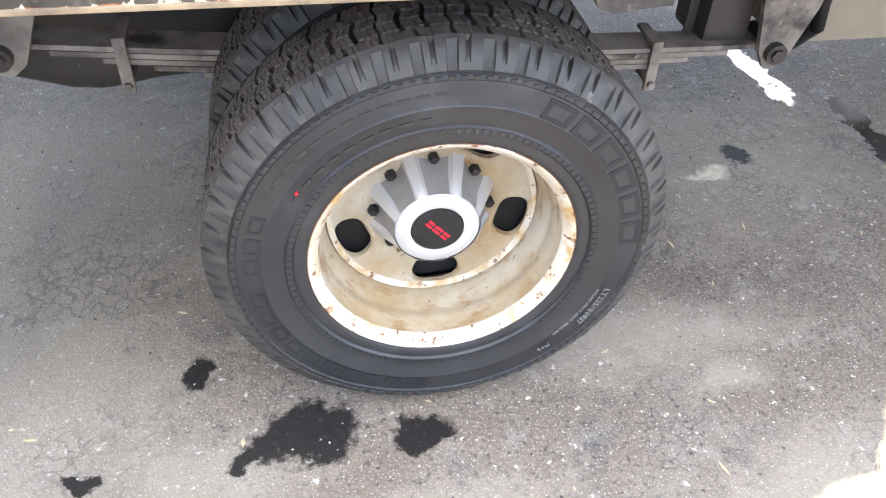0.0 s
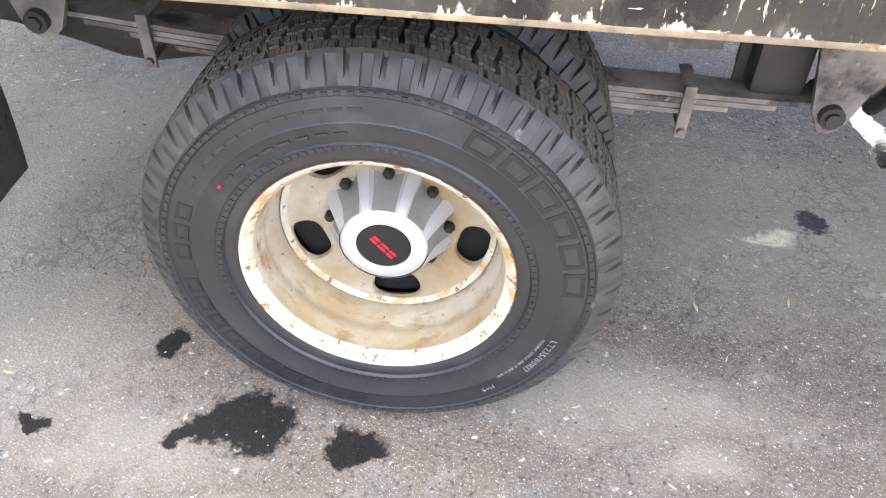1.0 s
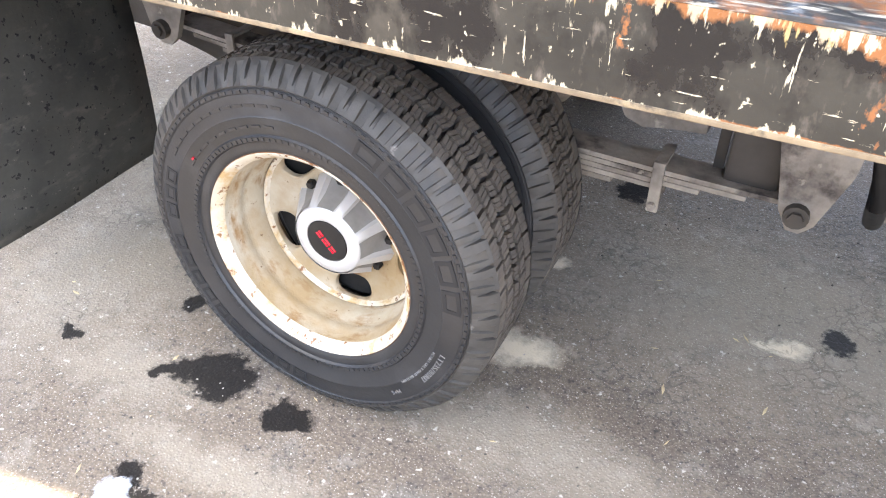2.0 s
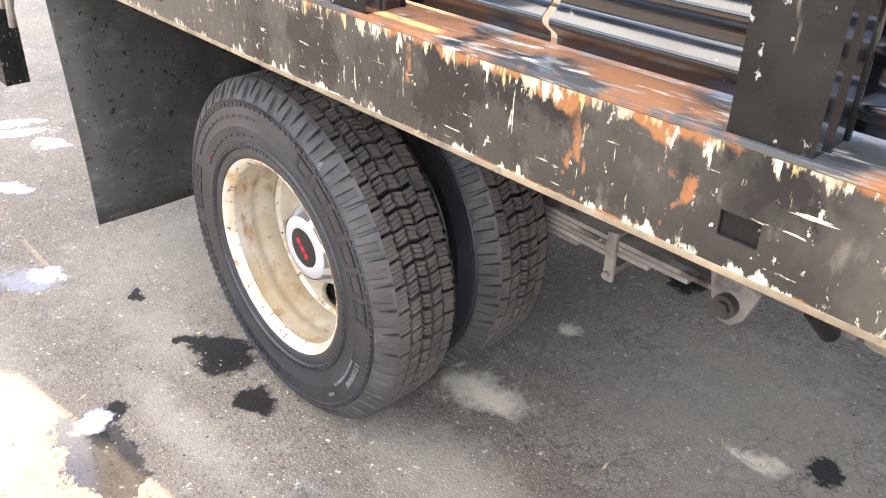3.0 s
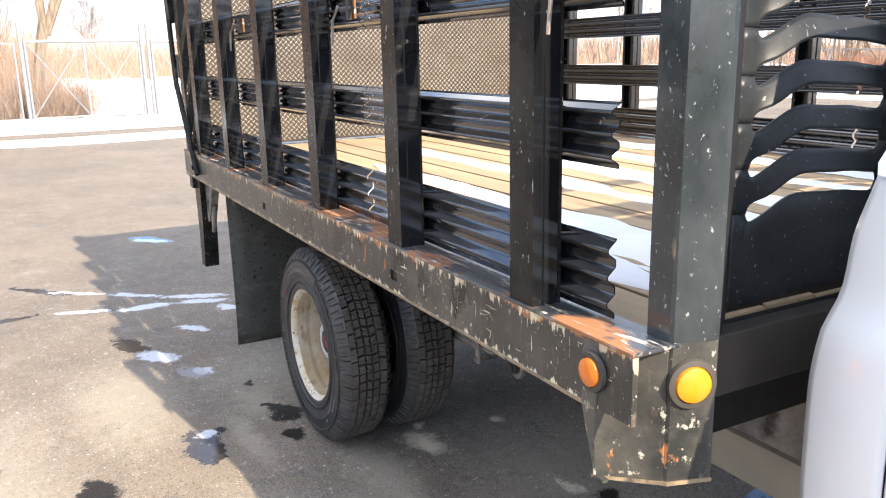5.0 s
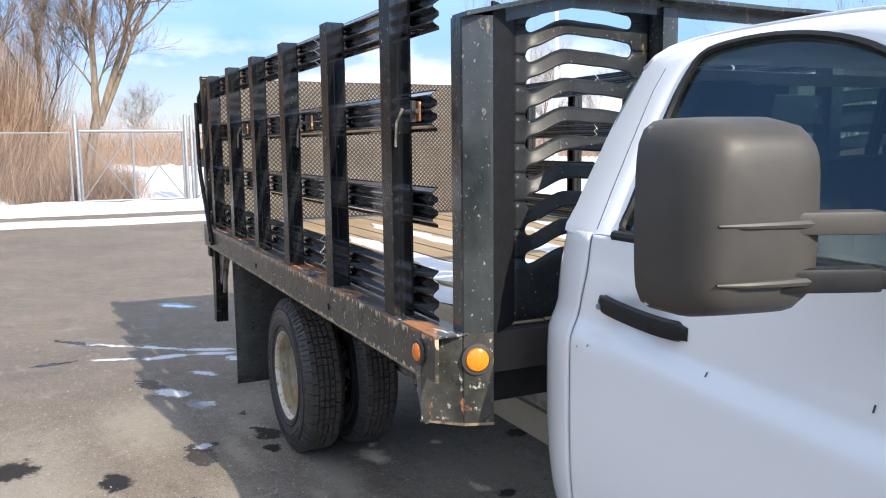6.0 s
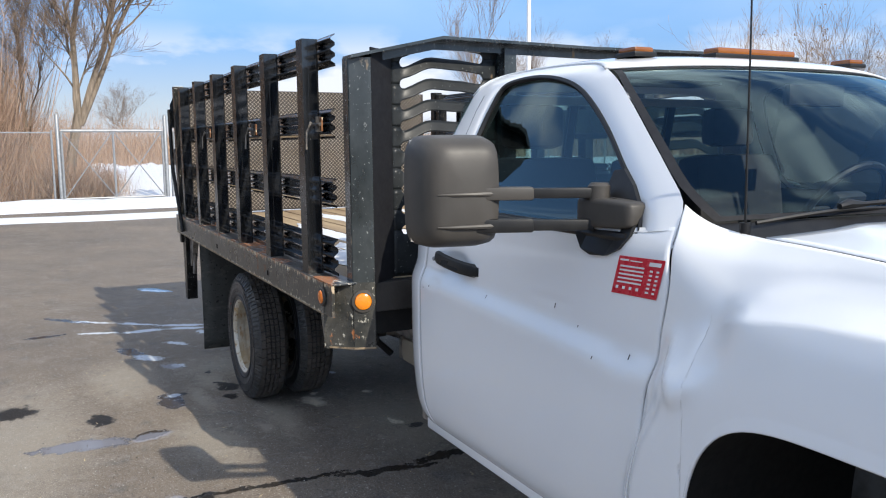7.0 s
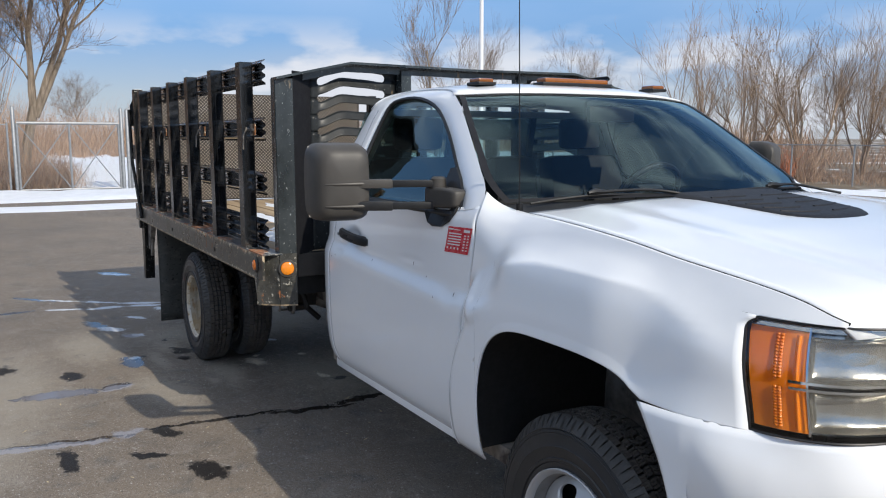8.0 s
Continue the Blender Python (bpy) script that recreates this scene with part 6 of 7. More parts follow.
thicken(part("roof", sheet(bmesh.new(), roof_at, steps(0, 1, 30), steps(0, 1, 48)), M_PAINT, cab, "white cab roof", smooth=60), 0.008, 0)
A_LINE = [(3.590, 1.388), (3.537, 1.436), (3.45, 1.497), (3.32, 1.592), (3.18, 1.693), (3.07, 1.765), (3.025, 1.783)]


def shield_at(u, v, out=0.0):
    """Windshield: u from its foot to its top, its sides along the pillars."""
    w = 2 * v - 1
    k = min(int(u * (len(A_LINE) - 1)), len(A_LINE) - 2)
    t = u * (len(A_LINE) - 1) - k
    x, z = (A_LINE[k][q] + (A_LINE[k + 1][q] - A_LINE[k][q]) * t for q in (0, 1))
    y = up_y(z) + 0.008 + 0.07 * max(0.0, u - 0.7) + 0.062 * max(0.0, 1 - 3.5 * u) ** 1.6
    bow = (0.155 + (0.120 - 0.155) * u) * (1 - abs(w) ** 2.2)
    lift = (0.010 + 0.002 * u * u) * (1 - w ** 4)
    return (x + bow + out, y + (2 * MID - 2 * y - LEAN) * v, z + lift + out)


shield = part("windshield", sheet(bmesh.new(), shield_at, steps(0, 1, 12), steps(0.012, 0.988, 28)), M_SHIELD, cab, "curved tinted windshield")
shield.visible_shadow = False
for name, us, vs in (("shield_seal", (0.0, 0.02, 0.035), steps(0, 1, 28)), ("shield_seal", (0.965, 0.98, 1.0), steps(0, 1, 28)), ("shield_seal", steps(0, 1, 12), (-0.003, 0.005, 0.013)), ("shield_seal", steps(0, 1, 12), (0.987, 0.995, 1.003))):
    part(name, sheet(bmesh.new(), lambda u, v: shield_at(u, v, 0.002), us, vs), M_VENT, cab)


def hood_at_uv(u, v):
    w = 2 * v - 1
    rear, front = 3.74 + 0.10 * (1 - w * w), 4.90 + 0.12 * (1 - abs(w) ** 2.5)
    x = rear + (front - rear) * u
    xe = 3.74 + (4.90 - 3.74) * u
    y_e, z_e = hood_edge(xe)
    y = y_e + 0.006 + (2 * MID - 2 * y_e - 0.012) * v
    crown = ease_at(u, [(0.0, 0.030), (0.4, 0.012), (1.0, 0.014)]) * (1 - abs(w) ** 2.4)
    dome = 0.007 * ease_at(abs(w), [(0.0, 1.0), (0.52, 1.0), (0.70, 0.0), (1.0, 0.0)])
    crease = 0.006 * math.exp(-((abs(w) - 0.72) / 0.06) ** 2)
    return (x, y, z_e + crown + dome + crease - 0.03 * max(0.0, (u - 0.93) / 0.07) ** 2)


thicken(part("hood", sheet(bmesh.new(), hood_at_uv, steps(0, 1, 36), steps(0, 1, 60)), M_PAINT, cab, "white hood with a raised centre", smooth=60), 0.008, 0)


def cowl_at(u, v):
    a, b = Vector(shield_at(0.0, v)), Vector(hood_at_uv(0.0, min(1, max(0, v))))
    p = a.lerp(b, u)
    return (p.x, p.y, p.z - 0.022 * math.sin(math.pi * u) - 0.004)


part("cowl", sheet(bmesh.new(), cowl_at, steps(0, 1, 5), steps(0, 1, 30)), M_BLACK, cab, "black plastic cowl")
for ym in (lambda y: y, lambda y: 2 * MID - y):
    bm = bmesh.new()
    tube(bm, [(x, ym(hood_edge(x)[0] + 0.002), hood_edge(x)[1] - 0.0005) for x in steps(3.74, 4.89, 40)], 0.0035, 5)
    part("hood_gap", bm, M_VOID, cab)
# black louvred hood vent
vent = new("hood_vent")
vent.parent = cab
bm = bmesh.new()


def vent_at(u, v):
    w = 2 * v - 1
    x = 3.835 + 0.52 * u - 0.12 * u * u * abs(w) ** 3
    y = MID + w * (0.285 - 0.075 * u)
    h = 0.013 * min(1.0, 9 * (1 - abs(w))) * min(1.0, 10 * (1 - u)) + 0.008 * max(0.0, 1 - 6 * u)
    base = hood_at_uv(max(0.0, (x - 3.83) / 1.17), (y - 0.35) / (2 * MID - 0.70))[2]
    return (x, y, base + h - 0.001)


sheet(bm, vent_at, steps(0, 1, 24), steps(0, 1, 30))
part("cover", bm, M_VENT, vent, "black plastic hood vent", smooth=50)
for k in range(5):
    for s in (-1, 1):
        bm = bmesh.new()
        line = [vent_at(0.22 + 0.14 * k, 0.5 + s * v) for v in steps(0.08, 0.40, 6)]
        tube(bm, [(x, y, z - 0.001) for x, y, z in line], 0.005, 6)
        part("slat", bm, M_VENT, vent)
# grille and lower valance between the lamps
part("grille", box(4.93, 4.99, 0.62, 2 * MID - 0.62, 0.96, 1.20, 0.01), M_BLACK, cab, "black grille")
for z in (1.0, 1.06, 1.12, 1.18):
    part("grille_bar", box(4.985, 5.005, 0.62, 2 * MID - 0.62, z, z + 0.018, 0.004), M_CHROME, cab)
part("valance", box(4.60, 5.0, 0.30, 2 * MID - 0.30, 0.48, 0.61, 0.03), M_BLACK, cab, "black lower valance")
part("engine_bay", box(3.7, 4.88, 0.88, 2 * MID - 0.88, 0.55, 1.30, 0.02), M_VOID, cab)

# back wall of the cab with its window
part("back_panel", box(2.175, 2.195, 0.36, 2 * MID - 0.36, 0.52, 1.40, 0.006), M_PAINT, cab, "white cab back panel")
part("back_header", box(2.262, 2.29, 0.56, 2 * MID - 0.56, 1.72, 1.755, 0.006), M_PAINT, cab)
back = bmesh.new()
sheet(back, lambda u, v: (2.185 + 0.075 * u, 0.36 + 0.10 * u + (2 * MID - 0.72 - 0.20 * u) * v, 1.40 + 0.34 * u), (0, 0.5, 1), steps(0, 1, 8))
part("back_window", back, M_DIMGLASS, cab, "tinted back window").visible_shadow = False
for y in (MID - 0.26, MID + 0.26):
    part("back_window_bar", box(2.17, 2.195, y - 0.018, y + 0.018, 1.40, 1.75, 0, Matrix.Translation((2.18, 0, 1.40)) @ Matrix.Rotation(radians(12), 4, "Y") @ Matrix.Translation((-2.18, 0, -1.40))), M_BLACK, cab, smooth=0)
part("cab_floor", box(2.18, 3.85, 0.30, 2 * MID - 0.30, 0.50, 0.56), M_UNDER, cab, smooth=0)
part("rocker", box(2.25, 3.56, 0.285, 0.36, 0.485, 0.56, 0.01), M_PAINT, cab)
part("rocker", box(2.25, 3.56, 2 * MID - 0.36, 2 * MID - 0.285, 0.485, 0.56, 0.01), M_PAINT, cab)
part("firewall", box(3.62, 3.66, 0.36, 2 * MID - 0.36, 0.55, 1.34), M_DASH, cab)

# cab interior
for y in (0.72, MID + 0.05, 2 * MID - 0.68):
    seat = new("seat")
    seat.parent = truck
    w = 0.26 if abs(y - MID) > 0.2 else 0.14
    part("seat_cushion", box(2.42, 2.95, y - w, y + w, 0.90, 1.06, 0.04), M_SEAT, seat)
    part("backrest", box(2.32, 2.46, y - w, y + w, 1.04, 1.52, 0.05, Matrix.Translation((2.4, 0, 1.04)) @ Matrix.Rotation(radians(-8), 4, "Y") @ Matrix.Translation((-2.4, 0, -1.04))), M_SEAT, seat)
    if w > 0.2:
        part("headrest", box(2.27, 2.36, y - 0.13, y + 0.13, 1.55, 1.72, 0.04), M_SEAT, seat, "dark grey headrest")
bm = bmesh.new()
prism(bm, [(3.20, 1.05), (3.22, 1.26), (3.30, 1.34), (3.60, 1.36), (3.62, 1.05)], "y", 0.37, 2 * MID - 0.37)
part("dashboard", bm, M_DASH, cab, "dark plastic dashboard")
steer = new("steering_wheel")
steer.parent = truck
steer.matrix_basis = pose(3.015, 1.60, 1.325, 0, -58, 0)
bm = bmesh.new()
ring_pts = [(0.19 * math.cos(2 * math.pi * k / 32), 0.19 * math.sin(2 * math.pi * k / 32), 0) for k in range(33)]
tube(bm, ring_pts, 0.015, 8, False)
part("wheel_rim", bm, M_BLACK, steer, "dark steering wheel rim")
part("wheel_hub", box(-0.07, 0.07, -0.08, 0.08, -0.02, 0.025, 0.02), M_DASH, steer)
part("spoke", box(-0.015, 0.015, -0.18, 0.18, -0.008, 0.008, 0.004), M_DASH, steer)
for y, r in ((0.62, 1), (1.55, 1)):
    part("sun_visor", box(2.86, 3.00, y, y + 0.38, 1.752, 1.766, 0.005), M_SEAT, cab)
part("rear_view_mirror", box(3.16, 3.19, MID - 0.13, MID + 0.13, 1.68, 1.75, 0.012), M_BLACK, cab, "inside rear-view mirror")

# cab lamps, light bar, antenna, wipers
for y in (0.715, 2 * MID - 0.715):
    lamp = part("roof_lamp", box(2.86, 2.96, y - 0.045, y + 0.045, 1.838, 1.853, 0.005), M_BLACK, truck, "amber clearance lamp on the roof")
    part("lens", box(2.868, 2.952, y - 0.038, y + 0.038, 1.850, 1.869, 0.009), M_ROOFLENS, lamp)
bar = part("roof_light_bar", box(2.87, 2.95, MID - 0.20, MID + 0.20, 1.848, 1.864, 0.005), M_BLACK, truck, "long amber clearance lamp on the roof")
part("lens", box(2.875, 2.945, MID - 0.185, MID + 0.185, 1.860, 1.884, 0.009), M_ROOFLENS, bar)
bm = bmesh.new()
tube(bm, [(3.680, 0.377, 1.35), (3.680, 0.377, 1.395)], 0.012, 10)
antenna = part("antenna_base", bm, M_BLACK, truck)
bm = bmesh.new()
tube(bm, [(3.680, 0.377, 1.39), (3.679, 0.372, 1.8), (3.676, 0.366, 2.25)], [0.0028, 0.0022, 0.0016], 6)
part("antenna_rod", bm, M_BLACK, antenna)
for tip, joint, end, root in (((3.650, 0.445, 1.388), (3.700, 0.690, 1.412), (3.716, 1.000, 1.408), (3.785, 1.12, 1.395)), ((3.732, 1.345, 1.408), (3.730, 1.60, 1.412), (3.690, 1.84, 1.402), (3.77, 2.00, 1.380))):
    wiper = new("wiper")
    wiper.parent = truck
    tip, joint, end, root = (Vector(p) for p in (tip, joint, end, root))
    bm = bmesh.new()
    tube(bm, smooth_line([tip, tip.lerp(joint, 0.5) + Vector((0.004, 0, 0.003)), joint, joint.lerp(end, 0.5), end], 14), 0.0048, 6)
    part("wiper_blade", bm, M_BLACK, wiper)
    bm = bmesh.new()
    tube(bm, smooth_line([joint + Vector((0, 0, 0.010)), joint.lerp(end, 0.6) + Vector((0.004, 0, 0.016)), end + Vector((0.015, 0, 0.010)), root], 14), 0.0062, 6)
    part("wiper_arm", bm, M_BLACK, wiper)
    bm = bmesh.new()
    tube(bm, [joint + Vector((0, -0.03, 0.008)), joint + Vector((0, 0, 0.013)), joint + Vector((0, 0.05, 0.010))], [0.007, 0.012, 0.008], 8)
    part("wiper_joint", bm, M_BLACK, wiper)


# towing mirrors
def tow_mirror(ym):
    mirror = new("tow_mirror")
    mirror.parent = truck
    s = 1 if ym(0) < MID else -1

    def head(u, v):
        """A rounded shell: u round the outline, v from the front face to the glass side."""
        a = 2 * math.pi * u
        c, sn = math.cos(a), math.sin(a)
        k = (abs(c) ** 6 + abs(sn) ** 6) ** (-1 / 6)
        grow = lerp_at(v, [(0, 0.0), (0.08, 0.55), (0.2, 0.80), (0.4, 0.93), (0.65, 1.0), (1.0, 1.0)])
        depth = lerp_at(v, [(0, 0.075), (0.08, 0.072), (0.2, 0.062), (0.4, 0.035), (0.65, -0.01), (1.0, -0.075)])
        taper = 1.0 - 0.03 * max(0.0, -sn) - 0.03 * max(0.0, sn)
        y, z = 0.105 * c * k * grow * taper, 0.147 * sn * k * grow
        return (3.09 + depth + 0.20 * y, ym(-0.030 + y), 1.449 + z)
    us, vs = steps(0, 1, 48), [0, 0.03, 0.08, 0.14, 0.2, 0.3, 0.4, 0.52, 0.65, 0.8, 1.0]
    bm = sheet(bmesh.new(), head, us, vs)
    bmesh.ops.remove_doubles(bm, verts=bm.verts[:], dist=0.0004)
    shell = part("mirror_head", bm, M_TRIM, mirror, "grey textured plastic mirror head", smooth=50)
    bm = bmesh.new()
    sheet(bm, lambda u, v: (3.030 + 0.20 * (0.19 * u - 0.095), ym(-0.125 + 0.19 * u), 1.314 + 0.27 * v), (0, 1), (0, 1))
    part("mirror_glass", bm, M_CHROME, shell)
    for z, h in ((1.4445, 0.017), (1.362, 0.018)):
        bm = bmesh.new()
        for q0, q1, hh, ww in (((3.13, -0.03), (3.205, 0.135), h, 0.020), ):
            lean = Matrix.Translation((q0[0], ym(q0[1]), z)) @ Matrix.Rotation(s * math.atan2(q1[1] - q0[1], q1[0] - q0[0]), 4, "Z")
            bx(bm, 0, math.hypot(q1[0] - q0[0], q1[1] - q0[1]), -ww, ww, -hh, hh, 0.007, lean)
        arm = part("arm", bm, M_TRIM if z > 1.4 else M_BLACK, mirror)
        bm = bmesh.new()
        lean = Matrix.Translation((3.20, ym(0.125), z)) @ Matrix.Rotation(s * math.atan2(0.155, 0.07), 4, "Z")
        bx(bm, 0, 0.17, -0.016, 0.016, -h * 0.78, h * 0.78, 0.005, lean)
        part("arm_sleeve", bm, M_BLACK, arm)
        bm = bmesh.new()
        tube(bm, [(3.140, ym(-0.108), z), (3.156, ym(-0.07), z), (3.166, ym(-0.02), z), (3.172, ym(0.03), z), (3.172, ym(0.065), z)], [0.002, 0.005, 0.006, 0.008, 0.010], 8)
        part("ridge", bm, M_TRIM, shell)
    bm = bmesh.new()

    def foot(u, v):
        """A rounded shell, taller at the pivot, thinning towards the door."""
        a, b = 2 * math.pi * u, math.pi * (v - 0.5)
        e = lambda c, n: math.copysign(abs(c) ** n, c)
        px, py, pz = e(math.cos(b), 0.32) * e(math.cos(a), 0.32), e(math.cos(b), 0.32) * e(math.sin(a), 0.32), e(math.sin(b), 0.32)
        return (3.316 + 0.098 * px, ym(0.300 + 0.034 * py + 0.010 * px), 1.394 + (0.038 - 0.004 * px) * pz)
    sheet(bm, foot, steps(0, 1, 32), steps(0.001, 0.999, 16))
    bmesh.ops.remove_doubles(bm, verts=bm.verts[:], dist=0.0004)
    base = part("mirror_foot", bm, M_TRIM, mirror, "grey plastic mirror foot", smooth=60)
    bm = bmesh.new()
    tube(bm, [(3.275, ym(0.292), 1.40), (3.275, ym(0.292), 1.462), (3.275, ym(0.292), 1.470)], [0.029, 0.029, 0.022], 16)
    part("pivot", bm, M_TRIM, base)
    bm = bmesh.new()
    poly = [(3.205, 1.335), (3.235, 1.296), (3.275, 1.284), (3.335, 1.288), (3.385, 1.310), (3.412, 1.345), (3.412, 1.385), (3.392, 1.425), (3.350, 1.465), (3.29, 1.505), (3.255, 1.50), (3.25, 1.36)]
    lo, hi = [], []
    for x, z in poly:
        y = up_y(z) if z > 1.345 else door_skin(x, z)
        lo.append(bm.verts.new((x, ym(y - 0.014), z)))
        hi.append(bm.verts.new((x, ym(y + 0.02), z)))
    bm.faces.new(lo)
    bm.faces.new(hi[::-1])
    for k in range(len(poly)):
        j = (k + 1) % len(poly)
        bm.faces.new((lo[k], hi[k], hi[j], lo[j]))
    part("sail", bm, M_BLACK, mirror, "black mirror sail plate", smooth=0)
    return mirror


tow_mirror(lambda y: y)
tow_mirror(lambda y: 2 * MID - 0.30 - 0.70 * (y - 0.30))

# door handle and sticker on the near door, handle on the far one
def door_handle(ym):
    handle = new("door_handle")
    handle.parent = near_door if ym(0) < MID else far_door
    handle["label"] = "black pull handle"
    line = smooth_line([(2.388, ym(0.262), 1.175), (2.43, ym(0.243), 1.172), (2.54, ym(0.235), 1.164), (2.63, ym(0.240), 1.158), (2.690, ym(0.264), 1.154)], 16)
    bm = bmesh.new()
    rows = []
    for k, p in enumerate(line):
        h = 0.023 if 2 < k < 15 else 0.018
        rows.append([bm.verts.new((p.x, p.y + dy * (1 if ym(0) < MID else -1), p.z + dz)) for dy, dz in ((0.014, -h), (0.0, -h * 0.8), (-0.005, 0), (0.0, h * 0.8), (0.014, h))])
    for p, q in zip(rows, rows[1:]):
        for k in range(5):
            bm.faces.new((p[k], p[(k + 1) % 5], q[(k + 1) % 5], q[k]))
    bm.faces.new(rows[0])
    bm.faces.new(rows[-1][::-1])
    part("pull_handle", bm, M_BLACK, handle, "black pull handle")
    bm = bmesh.new()
    tube(bm, [(2.412, ym(0.255), 1.168), (2.412, ym(0.2385), 1.168)], 0.0075, 12)
    part("lock", bm, M_STEEL, handle)
    # flat near-black sheet on the grip paints its recess dark
    bm = bmesh.new()
    sheet(bm, lambda u, v: (2.485 + 0.12 * u, ym(0.2278 + 0.005 * v), 1.160 - 0.012 * u + 0.020 * v * math.sin(math.pi * (0.12 + 0.76 * u)) ** 0.5), steps(0, 1, 10), (0, 0.5, 1))
    part("recess", bm, M_VOID, handle)


both(door_handle)


def on_door(x, z, out):
    return (x, door_skin(x, z) - out, z)


def panel_on_door(bm, u0, u1, v0, v1, out):
    """A flat patch on the door; u and v in the sticker's own width and height."""
    def at(u, v):
        x, z = 3.362 + 0.163 * u + 0.024 * v, 1.199 + 0.096 * v + 0.006 * u
        return on_door(x, z, out)
    sheet(bm, lambda u, v: at(u0 + (u1 - u0) * u, v0 + (v1 - v0) * v), steps(0, 1, 4), steps(0, 1, 2))


sticker = new("sticker")
sticker.parent = near_door
sticker["label"] = "red inspection sticker with pale form lines"
bm = bmesh.new()
panel_on_door(bm, 0, 1, 0, 1, 0.0050)
part("sticker_sheet", bm, M_RED, sticker, "red inspection sticker")
bm = bmesh.new()
for k in range(5):
    panel_on_door(bm, 0.08, 0.62, 0.30 + 0.105 * k, 0.345 + 0.105 * k, 0.0062)
for k in range(6):
    panel_on_door(bm, 0.74, 0.81, 0.12 + 0.11 * k, 0.17 + 0.11 * k, 0.0062)
    panel_on_door(bm, 0.88, 0.94, 0.12 + 0.11 * k, 0.17 + 0.11 * k, 0.0062)
panel_on_door(bm, 0.05, 0.25, 0.88, 0.93, 0.0062)
panel_on_door(bm, 0.28, 0.55, 0.88, 0.91, 0.0062)
panel_on_door(bm, 0.70, 0.95, 0.82, 0.92, 0.0062)
for k in range(4):
    panel_on_door(bm, 0.08 + 0.15 * k, 0.14 + 0.15 * k, 0.14, 0.22, 0.0062)
part("form_line", bm, M_WHITEPRINT, sticker)["kind"] = "stuff"

# scuffs and small dents on the door
for x, z, h in ((2.37, 1.060, 0.007), (2.755, 1.082, 0.010), (3.12, 1.115, 0.014), (3.445, 1.045, 0.014), (3.23, 1.082, 0.006), (3.32, 1.019, 0.008), (2.33, 1.05, 0.005)):
    bm = bmesh.new()
    sheet(bm, lambda u, v: (x + 0.004 * u + 0.002 * v, side_y(x, z + h * v) - 0.0046, z + h * v), (0, 1), (0, 0.5, 1))
    part("scuff", bm, M_TRIM, near_door, "short dark paint scuff")
for x, z, h, lean in ((3.608, 1.052, 0.026, 0.25), (3.594, 1.049, 0.010, 0.8), (3.627, 1.040, 0.012, 0.3), (3.601, 1.034, 0.008, 0.0), (3.613, 1.062, 0.016, -0.1)):
    bm = bmesh.new()
    sheet(bm, lambda u, v: (x + 0.004 * u + lean * h * v, side_y(x + lean * h * v, z + h * v) - 0.0016, z + h * v), (0, 1), (0, 0.5, 1))
    part("scuff", bm, M_TRIM, truck, "short dark paint scuff on the fender")

# ---- far things: fence, gate, trees, brush ----
def wire_mesh(bm, p0, p1, z0, z1, pitch=0.075, r=0.0014):
    """Crossing diagonal wires between two points at the ground."""
    a, b = Vector((*p0, 0)), Vector((*p1, 0))
    d = (b - a)
    length = d.length
    d.normalize()
    nrm = Vector((-d.y, d.x, 0))
    h = z1 - z0
    for sgn in (1, -1):
        k = -int(h / pitch) - 1
        while k * pitch < length:
            s0 = k * pitch
            lo, hi = max(0.0, -s0) if s0 < 0 else 0.0, min(h, length - s0)
            if hi > lo:
                e0, e1 = (lo, hi)
                q0, q1 = a + d * (s0 + e0), a + d * (s0 + e1)
                zz0, zz1 = (z0 + e0, z0 + e1) if sgn > 0 else (z1 - e0, z1 - e1)
                w = Vector((d.x * 0.7, d.y * 0.7, -0.7 * sgn)) * r
                bm.faces.new([bm.verts.new(v) for v in (q0 + Vector((0, 0, zz0)) - w, q0 + Vector((0, 0, zz0)) + w, q1 + Vector((0, 0, zz1)) + w, q1 + Vector((0, 0, zz1)) - w)])
            k += 1


def fence_run(p0, p1, z0, tall, every, label, posts_out=0.06, wire_r=0.0014):
    f = thing("chain_link_fence", label, "fence", kind="structure")
    a, b = Vector((*p0, 0)), Vector((*p1, 0))
    n = max(1, round((b - a).length / every))
    for k in range(n + 1):
        p = a.lerp(b, k / n)
        bm = bmesh.new()
        tube(bm, [(p.x, p.y, z0 - 0.3), (p.x, p.y, z0 + tall + posts_out)], 0.032, 8)
        part("post", bm, M_STEEL, f)
    bm = bmesh.new()
    tube(bm, [(a.x, a.y, z0 + tall), (b.x, b.y, z0 + tall)], 0.022, 6)
    part("top_rail", bm, M_STEEL, f)
    bm = bmesh.new()
    wire_mesh(bm, p0, p1, z0 + 0.03, z0 + tall, r=wire_r)
    part("wire", bm, M_STEEL, f, smooth=0)["kind"] = "stuff"
    return f


